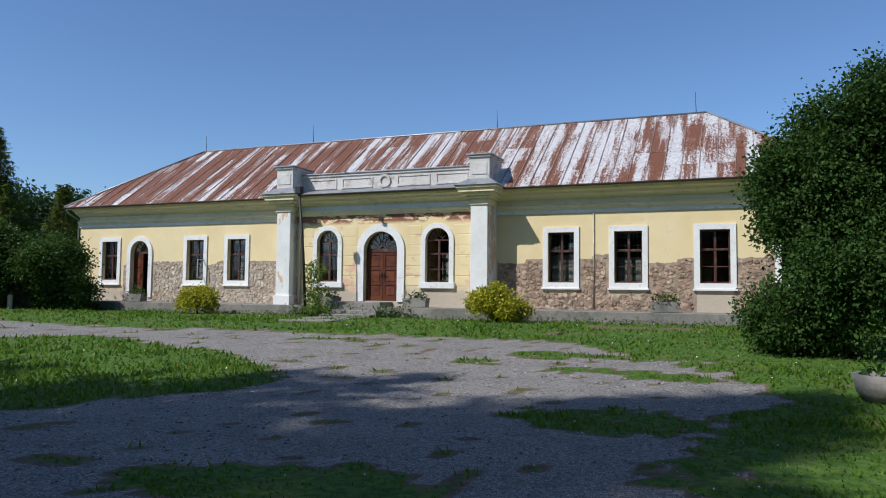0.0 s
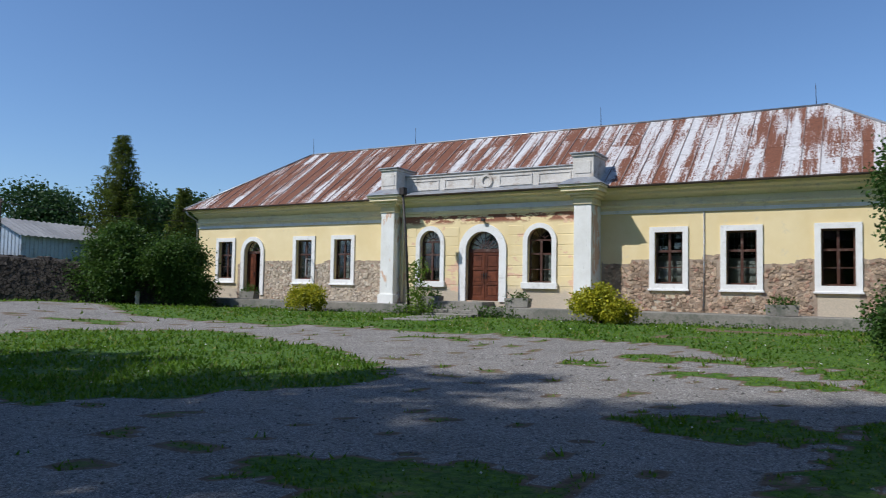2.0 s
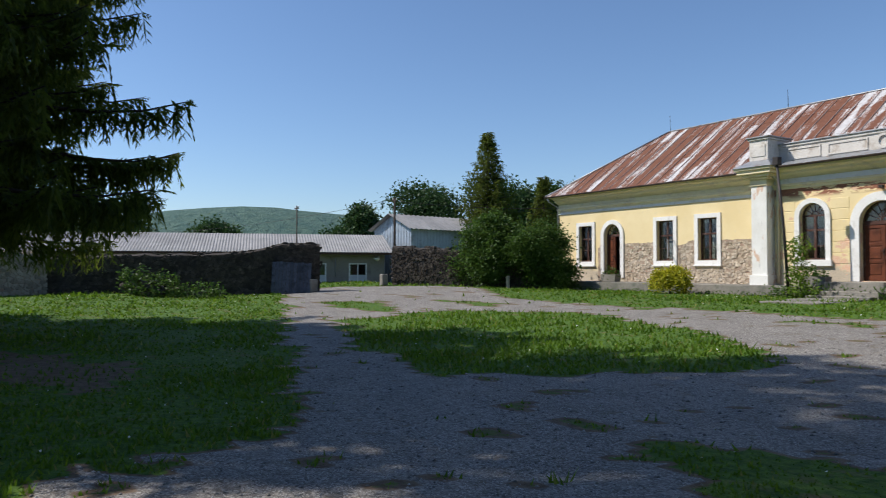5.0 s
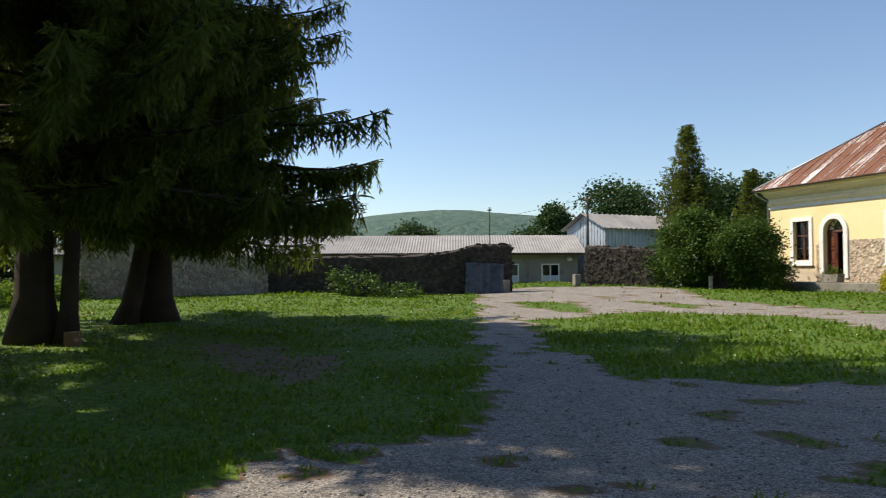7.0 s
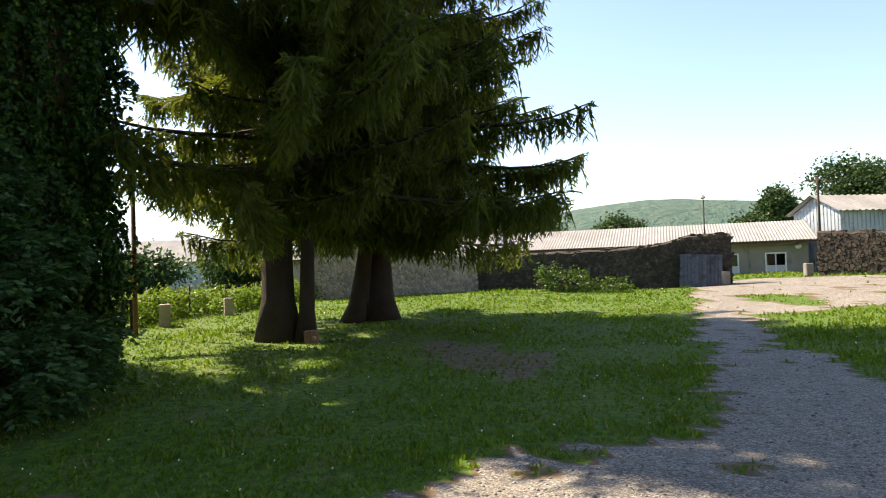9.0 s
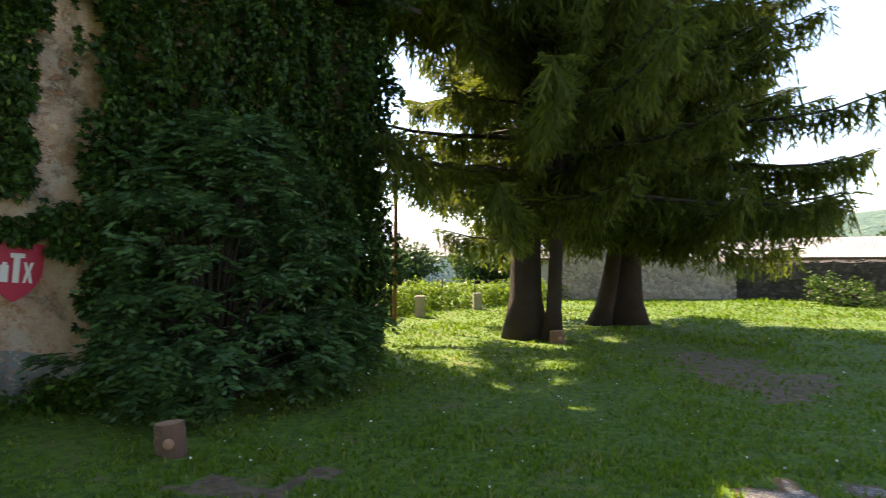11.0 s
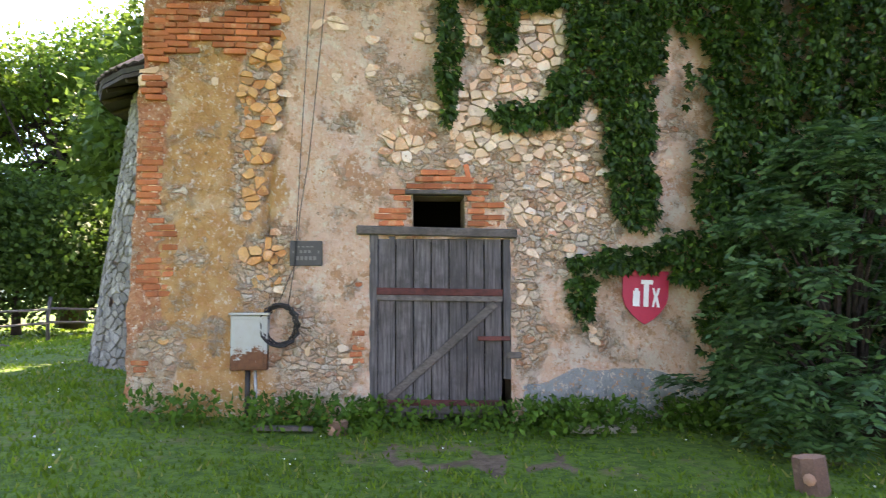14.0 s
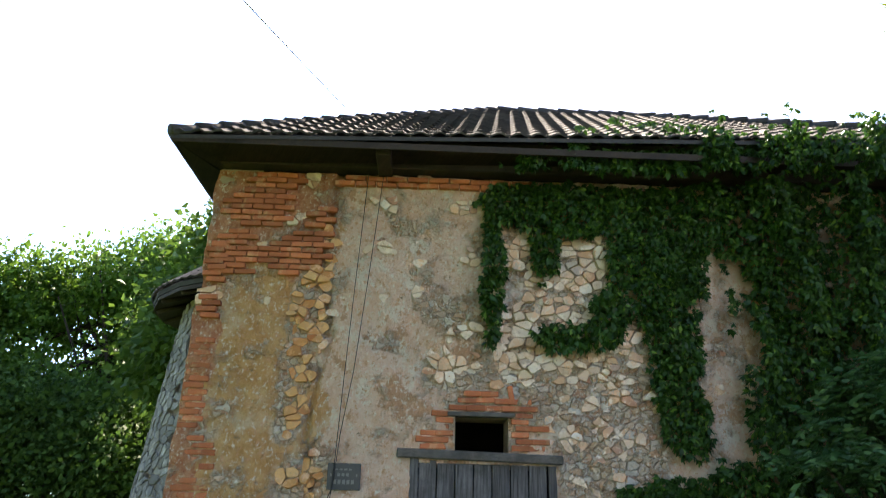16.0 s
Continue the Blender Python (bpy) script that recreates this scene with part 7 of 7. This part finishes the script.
# rail fence on the meadow by the barn
fen = thing("rail_fence", "rustic grey wooden rail fence on meadow", "fence", pose(0, 0, 0))
fp = [(22.5, -46.0), (18.8, -47.2), (15.1, -48.5), (12.7, -50.7), (9.6, -52.5)]
for x, y in fp:
    tube("post", [(x, y, -0.1), (x + 0.04, y, 0.9), (x - 0.03, y, 1.55)], [0.07, 0.06, 0.05], M_OLDWOOD, fen, 7)
for (x0, y0), (x1, y1) in zip(fp, fp[1:]):
    for z in (0.72, 1.15):
        tube("rail", [(x0, y0, z + 0.03), ((x0 + x1) / 2, (y0 + y1) / 2, z - 0.04), (x1, y1, z)], [0.05, 0.04, 0.045], M_OLDWOODX, fen, 6)
tube("rail", [(16.5, -47.4, 0.75), (13.6, -49.0, 0.12)], [0.05, 0.04], M_OLDWOODX, fen, 6, "fallen rail lying aslant")

# rounded stone apse beside the barn
aps = thing("stone_apse", "rounded battered stone bastion with tiled roof", "bastion", BARN @ pose(-2.15, 7.0, 0))
M_APSE = plain("grey_lime_stone", (0.27, 0.245, 0.21), (0.12, 0.105, 0.09), 5, 0.95, 0.9, 0.03, vary=0.35, island=True, stain=(0.36, 0.33, 0.29))
NA = 22
v, f = [], []
for z, r in ((-0.2, 3.35), (1.5, 3.1), (3.2, 2.85), (5.45, 2.66)):
    for k in range(NA):
        a = 2 * math.pi * k / NA
        v.append((r * math.cos(a), r * math.sin(a), z))
for j in range(3):
    for k in range(NA):
        f.append((j * NA + k, j * NA + (k + 1) % NA, (j + 1) * NA + (k + 1) % NA, (j + 1) * NA + k))
link_mesh("wall", v, f, M_MORTAR, aps, "lime-washed rubble wall", True)
arng = random.Random(9)
flat, f = rubble(0, 2 * math.pi * 3.0, -0.1, 5.4, 0, 0.125, lambda x, z: z < 5.35 and 6.0 < x < 18.0, arng, (0.006, 0.04))
v = [((3.34 - 0.125 * z - y) * math.cos(x / 3.0 - 0.4), (3.34 - 0.125 * z - y) * math.sin(x / 3.0 - 0.4), z) for x, y, z in flat]
tagged(link_mesh("stonework", v, f, M_APSE, aps), kind="stuff")
v, f = [], []
for r, z in ((3.28, 5.44), (3.3, 5.52), (0.02, 7.9)):
    for k in range(NA):
        a = 2 * math.pi * k / NA
        v.append((r * math.cos(a), r * math.sin(a), z))
for j in range(2):
    for k in range(NA):
        f.append((j * NA + k, j * NA + (k + 1) % NA, (j + 1) * NA + (k + 1) % NA, (j + 1) * NA + k))
link_mesh("roof", v, f, M_TILE_I, aps, "dark tiled cone roof")
v, f = [], []
for r, z in ((2.6, 5.62), (2.62, 5.66), (3.27, 5.43), (3.27, 5.36)):
    for k in range(NA):
        a = 2 * math.pi * k / NA
        v.append((r * math.cos(a), r * math.sin(a), z))
for j in range(4):
    for k in range(NA):
        f.append((j * NA + k, j * NA + (k + 1) % NA, (j + 1) % 4 * NA + (k + 1) % NA, (j + 1) % 4 * NA + k))
link_mesh("soffit", v, f, M_RAFTER, aps, "dark boarded soffit")
for k in range(NA):
    a = 2 * math.pi * k / NA
    tube("rafter_end", [(2.6 * math.cos(a), 2.6 * math.sin(a), 5.56), (3.2 * math.cos(a), 3.2 * math.sin(a), 5.34)], 0.05, M_RAFTER, aps, 5)
v, f = [], []
for j in range(5):
    for k in range(84):
        a = 2 * math.pi * (k + 0.5 * (j % 2)) / 84
        r = 3.33 - j * 0.26
        zz = 5.56 + j * 0.19
        w = 2 * math.pi * r / 84 * 0.46
        m = Matrix.Rotation(a + math.pi / 2, 4, "Z") @ Matrix.Translation((0, -r, zz)) @ Matrix.Rotation(radians(36), 4, "X")
        b = len(v)
        v += [m @ Vector(p) for p in ((-w, 0, 0), (0, 0, 0.03), (w, 0, 0), (w, 0.36, 0.0), (0, 0.36, 0.03), (-w, 0.36, 0.0), (-w, 0, -0.03), (0, 0, -0.0), (w, 0, -0.03))]
        f += [(b, b + 1, b + 4, b + 5), (b + 1, b + 2, b + 3, b + 4), (b + 6, b + 7, b + 1, b), (b + 7, b + 8, b + 2, b + 1)]
tagged(link_mesh("roof_tiles", v, f, M_TILE_I, aps), kind="stuff")


# ---- small things in the yard ----
lamp = thing("lamp_post", "slim rusty lamp post leaning before terrace", "lamp post", pose(-3.07, -0.19, 0.5))
tube("shaft", [(0, 0, -0.2), (-0.12, -0.08, 2.5), (-0.28, -0.2, 4.85)], [0.06, 0.05, 0.045], M_IRON, lamp)
boxes("lamp_head", [(-0.40, -0.16, -0.32, -0.08, 4.78, 5.08)], M_IRON, lamp, "dark square lamp head", 0.02)
vine = thing("climbing_plant", "light green climbing plant round lamp post", "plant", pose(-2.85, -0.1, 0.5))
V, F = cloud([(0.0, 0, 0.5, 0.35, 0.3, 0.5), (0.05, 0, 1.2, 0.28, 0.25, 0.5), (0.2, 0, 1.9, 0.35, 0.25, 0.4), (-0.15, 0, 1.6, 0.2, 0.2, 0.4), (0.45, 0, 0.4, 0.35, 0.3, 0.35)], 130, 10, 0.08, 0.11, 81)
tagged(mesh_np("foliage", V, F, M_HEDGE, vine), kind="stuff")
tube("stem", [(0, 0, -0.1), (0.05, 0, 1.0), (0.15, 0, 2.2)], 0.012, M_BARK, vine, 5)


def trough(x, y, z, seed, tall):
    p = thing("planter", "weathered concrete planter trough with green plants", "planter", pose(x, y, z, 0, 0, random.Random(seed).uniform(-4, 4)), "planters on the terrace")
    bm = bmesh.new()
    o = [(-0.45, 0.02), (0.45, 0.02), (0.5, 0.36), (-0.5, 0.36)]
    a = [bm.verts.new((q[0] * s, yy, q[1])) for s, yy in ((1, -0.19), (1, 0.19)) for q in o]
    for q in ((0, 1, 2, 3), (7, 6, 5, 4), (0, 3, 7, 4), (1, 5, 6, 2), (0, 4, 5, 1)):
        bm.faces.new([a[k] for k in q])
    i = [bm.verts.new(q) for q in ((-0.44, -0.14, 0.36), (0.44, -0.14, 0.36), (0.44, 0.14, 0.36), (-0.44, 0.14, 0.36), (-0.44, -0.14, 0.30), (0.44, -0.14, 0.30), (0.44, 0.14, 0.30), (-0.44, 0.14, 0.30))]
    for q, r in (((3, 2), (0, 1)), ((2, 6), (1, 2)), ((6, 7), (2, 3)), ((7, 3), (3, 0))):
        bm.faces.new((a[q[0]], a[q[1]], i[r[1]], i[r[0]]))
    for k in range(4):
        bm.faces.new((i[k], i[(k + 1) % 4], i[4 + (k + 1) % 4], i[4 + k]))
    bm.faces.new(i[4:])
    part("trough", bm, M_CONC, p, "grey concrete trough")
    V, F = cloud([(-0.2, 0, 0.36, 0.25, 0.14, tall), (0.2, 0, 0.36, 0.25, 0.14, tall * 0.8)], 45, 9, 0.06, 0.10, seed)
    tagged(mesh_np("plant", V, F, M_LEAF, p), kind="stuff")


for k, (x, y, t) in enumerate(((-12.9, 1.0, 0.3), (-2.75, 0.95, 0.35), (1.1, 0.95, 0.2), (10.2, 1.0, 0.28))):
    trough(x, y, 0.93, 90 + k, t)
bowl = thing("round_planter", "round concrete bowl planter with small plants", "planter", pose(14.35, -12.3, height(14.35, -12.3)))
v, f = [], []
for r, z in ((0.22, 0.0), (0.36, 0.12), (0.42, 0.38), (0.36, 0.38), (0.30, 0.28), (0.01, 0.27)):
    for k in range(18):
        v.append((r * math.cos(k * math.pi / 9), r * math.sin(k * math.pi / 9), z))
for j in range(5):
    for k in range(18):
        f.append((j * 18 + k, j * 18 + (k + 1) % 18, (j + 1) * 18 + (k + 1) % 18, (j + 1) * 18 + k))
link_mesh("bowl", v, f, M_CONC, bowl, "", True)
V, F = cloud([(0, 0, 0.35, 0.28, 0.28, 0.2)], 30, 8, 0.05, 0.08, 97)
tagged(mesh_np("plant", V, F, M_LEAF, bowl), kind="stuff")

path_ = thing("concrete_path", "pale cracked concrete path leading to steps", "path", pose(-1.25, -1.75, 0, 0, 0, 4), kind="structure")
boxes("slab", [(-0.95, 0.95, -1.6, -0.02, 0.2, 0.535)], M_CONC, path_, "", 0.015)
boxes("slab", [(-0.93, 0.95, 0.0, 1.55, 0.2, 0.56)], M_CONC, path_, "", 0.015)

# sawn stump on the grass, with pale cut face
M_CUT = plain("sawn_wood_face", (0.42, 0.24, 0.15), (0.30, 0.16, 0.10), 12, 0.8, 0.4)


def log(x, y, r, h, lab, lean):
    st = thing("tree_stump", lab, "stump", pose(x, y, height(x, y), lean, 0, 30), "stumps by the barn")
    pts = [(r * (1 + 0.07 * math.sin(3 * k) + 0.05 * math.cos(5 * k + 1)) * math.cos(2 * math.pi * k / 16), r * (1 + 0.07 * math.sin(3 * k)) * math.sin(2 * math.pi * k / 16)) for k in range(16)]
    v = [(x_, y_, -0.05) for x_, y_ in pts] + [(x_ * 0.96, y_ * 0.96, h) for x_, y_ in pts]
    link_mesh("bark", v, [(k, (k + 1) % 16, 16 + (k + 1) % 16, 16 + k) for k in range(16)], M_BSTUMP, st, "reddish brown bark")
    link_mesh("cut_face", [(x_ * 0.955, y_ * 0.955, h - 0.002) for x_, y_ in pts], [tuple(range(16))], M_CUT, st, "pale sawn face")
    tube("branch_stub", [(r * 0.8, 0.0, h * 0.4), (r * 1.12, 0.0, h * 0.45)], [0.05, 0.045], M_CUT, st, 8)


M_BSTUMP = plain("stump_bark", (0.20, 0.11, 0.075), (0.12, 0.07, 0.05), 8, 0.9, 0.7, 0.02, stain=(0.26, 0.16, 0.11))
log(-3.25, -26.9, 0.15, 0.26, "short log standing beside spruce trunk", 3)
log(6.7, -28.5, 0.125, 0.27, "short sawn log standing on grass", 6)
b = BARN @ Vector((-0.2, -0.75, 0))
log(b.x, b.y, 0.10, 0.16, "small weathered stump by barn wall", -5)
b = BARN @ Vector((-0.75, -0.7, 0))
pl = thing("loose_board", "narrow grey board lying in grass", "board", pose(b.x, b.y, height(b.x, b.y) + 0.04, 0, 2, 160))
boxes("board", [(-0.3, 0.3, -0.05, 0.05, -0.02, 0.02)], M_OLDWOODX, pl)
b = BARN @ Vector((2.6, -0.55, 0))
pl = thing("loose_board", "pale flat stone slab at foot of wall", "slab", pose(b.x, b.y, height(b.x, b.y) + 0.03, 0, 0, 150))
boxes("slab", [(-0.35, 0.35, -0.08, 0.08, -0.04, 0.03)], M_PALE, pl)
# stones and roots by the spruces
rk = thing("rubble_heap", "overgrown heap of stones by ruined wall", "rubble", pose(-20.6, -18.3, 0.3))
rg = random.Random(12)
v, f = [], []
for k in range(26):
    s = rg.uniform(0.12, 0.3)
    pts = [(s * math.cos(q) * rg.uniform(0.7, 1.2), s * 0.7 * math.sin(q)) for q in np.linspace(0, 6.283, 8)[:-1]]
    m = Matrix.Translation((rg.uniform(-0.8, 0.8), rg.uniform(-1.2, 1.2), rg.uniform(0, 0.7))) @ Matrix.Rotation(rg.uniform(0, 6), 4, "Z")
    a, c = [], []
    stone_cell(a, c, pts, 0.15, 0.3, 0.3)
    link_mesh("stone", [m @ Vector(p) for p in a], c, M_RUIN, rk)
V, F = cloud([(0.4, 0, 0.4, 0.9, 1.2, 0.6), (0.9, 1.6, 0.2, 0.8, 1.3, 0.35), (0, -0.8, 0.9, 0.4, 0.5, 0.5)], 240, 10, 0.12, 0.14, 72)
tagged(mesh_np("weed_growth", V, F, M_LEAF, rk), kind="stuff")

# weeds along the barn and the terrace
def weed_strip(name, label, pts, n_, size, seed, tall, material):
    rs = np.random.RandomState(seed)
    V, F, base = [], [], 0
    P = np.array([pts[k % len(pts)] for k in range(n_)]) + rs.normal(size=(n_, 3)) * np.array([0.16, 0.16, 0.0])
    P[:, 2] += rs.rand(n_) ** 1.5 * tall
    D = unit(rs.normal(size=(n_, 3)) + np.array([0, 0, 0.5]))
    v, f = blades(P, D, size * rs.uniform(0.6, 1.3, n_), size * 0.5, 0.15, rs)
    tagged(mesh_np(name, v, f, material), label, "weeds", kind="stuff")


wp = []
wr = random.Random(14)
for k in range(260):
    s = wr.uniform(-2.6, 8.4)
    if DOOR[0] < s < DOOR[1] and wr.random() < 0.6:
        continue
    if noise.noise(Vector((s * 1.7, 3.0, 0))) < -0.12:
        continue
    p = BARN @ Vector((s, -0.12 - 0.75 * wr.random() ** 2, 0))
    wp.append((p.x, p.y, height(p.x, p.y)))
weed_strip("wall_weeds", "green weeds along the foot of the barn", wp, 8000, 0.095, 15, 0.30, M_WEED)
wp = [(x, YP - 0.62 - 0.2 * wr.random(), 0.52) for x in [wr.uniform(XL, XR) for _ in range(200)] if not XC - 2 < x < XC + 0.7]
weed_strip("terrace_weeds", "low green weeds along the terrace kerb", wp, 2600, 0.08, 16, 0.16, M_LEAF)
wp = [(wr.gauss(-3.0, 0.7), YP - 0.75, 0.55) for _ in range(40)] + [(wr.gauss(0.2, 0.5), YP - 0.8, 0.55) for _ in range(30)]
weed_strip("step_weeds", "leafy weeds beside the entrance steps", wp, 900, 0.12, 17, 0.4, M_LEAF)


# ---- grass ----
def grass():
    rs = np.random.RandomState(77)
    n_ = 330000
    r = 1.4 * (46 / 1.4) ** (rs.rand(n_) ** 0.62)
    yaw = np.radians(rs.uniform(-16, 196, n_))
    x, y = 12.1 - np.sin(yaw) * r, -24.3 + np.cos(yaw) * r
    keep = np.zeros(n_, bool)
    lush = np.zeros(n_)
    z = np.zeros(n_)
    for i in range(n_):
        a, b = float(x[i]), float(y[i])
        if b > 0.55 and -18.3 < a < 16:
            continue
        q = BARN_INV @ Vector((a, b, 0))
        if q.y > -0.05 and q.x > -2.6 and q.x < 9:
            continue
        g = grass_at(a, b)
        pn = noise.noise(Vector((a * 0.45, b * 0.45, 2)))
        keep[i] = rs.rand() < g ** 1.5 * (0.75 + 0.5 * pn)
        lush[i] = 0.75 + 0.6 * pn + 0.7 * noise.noise(Vector((a * 2.3, b * 2.3, 7))) + (0.35 if inside(ISLAND, a, b) else 0)
        z[i] = height(a, b) + noise.fractal(Vector((a * 0.5, b * 0.5, 0)), 1.0, 2.0, 3) * 0.03
    x, y, z, r, lush = x[keep], y[keep], z[keep], r[keep], np.clip(lush[keep], 0.4, 1.7)
    n_ = len(x)
    h = (0.045 + 0.0016 * r) * rs.uniform(0.5, 1.6, n_) * lush
    w = (0.007 + 0.0013 * r) * rs.uniform(0.7, 1.4, n_)
    a = rs.uniform(0, 2 * np.pi, n_)
    base = np.stack([x, y, z - 0.01], 1)
    sd = np.stack([np.cos(a), np.sin(a), np.zeros(n_)], 1) * w[:, None]
    bend = np.stack([rs.normal(size=n_) * 0.45, rs.normal(size=n_) * 0.45, np.ones(n_)], 1) * h[:, None]
    V = np.stack([base - sd, base + sd, base + bend], 1).reshape(-1, 3)
    F = np.arange(n_ * 3).reshape(-1, 3)
    tagged(mesh_np("grass", V, F, M_GRASS), "short patchy green grass with clover", "grass", kind="stuff")
    # clover heads
    k = rs.choice(n_, 900)
    c = base[k] + np.array([0, 0, 0.05])
    d = unit(rs.normal(size=(900, 3)))
    v, f = blades(c, d, 0.018 + 0.001 * r[k], 0.016 + 0.001 * r[k], 0.3, rs)
    tagged(mesh_np("clover_flowers", v, f, M_SWHITE), "tiny white clover flowers dotted in grass", "flowers", kind="stuff")


M_GRASS = leafy("grass_blades", (0.044, 0.108, 0.007), (0.155, 0.260, 0.018), 0.42, 0.7, (0.28, 0.25, 0.08))
grass()


def pebbles():
    """Loose gravel on the bare ground."""
    rs = np.random.RandomState(5)
    n_ = 26000
    r = 1.6 * (16 / 1.6) ** (rs.rand(n_) ** 0.8)
    yaw = np.radians(rs.uniform(-14, 190, n_))
    x, y = 12.1 - np.sin(yaw) * r, -24.3 + np.cos(yaw) * r
    C, S = [], []
    for i in range(n_):
        a, b = float(x[i]), float(y[i])
        if grass_at(a, b) < 0.1:
            C.append((a, b, height(a, b) + noise.fractal(Vector((a * 0.5, b * 0.5, 0)), 1.0, 2.0, 3) * 0.03))
            S.append(rs.uniform(0.4, 1.6) * (0.008 + 0.0011 * r[i]))
    C, S = np.array(C), np.array(S)
    k = len(C)
    J = rs.uniform(0.6, 1.3, (k, 6, 1)) * S[:, None, None]
    O = np.array([(1, 0, 0), (0, 1, 0), (-1, 0, 0), (0, -1, 0), (0, 0, 0.7), (0, 0, -0.5)], float)[None]
    a = rs.uniform(0, 6.28, k)
    R_ = np.stack([np.stack([np.cos(a), -np.sin(a), 0 * a], 1), np.stack([np.sin(a), np.cos(a), 0 * a], 1), np.stack([0 * a, 0 * a, 1 + 0 * a], 1)], 1)
    V = (np.einsum("kij,kpj->kpi", R_, O * J) + C[:, None]).reshape(-1, 3)
    T = np.array([(0, 1, 4), (1, 2, 4), (2, 3, 4), (3, 0, 4), (1, 0, 5), (2, 1, 5), (3, 2, 5), (0, 3, 5)])
    F = (np.arange(k)[:, None, None] * 6 + T[None]).reshape(-1, 3)
    m = plain("gravel_stone", (0.30, 0.285, 0.265), (0.18, 0.17, 0.16), 9, 0.95, 0.3, vary=0.6, island=True)
    tagged(mesh_np("loose_gravel", V, F, m), "loose grey gravel stones on yard", "gravel", kind="stuff")


pebbles()
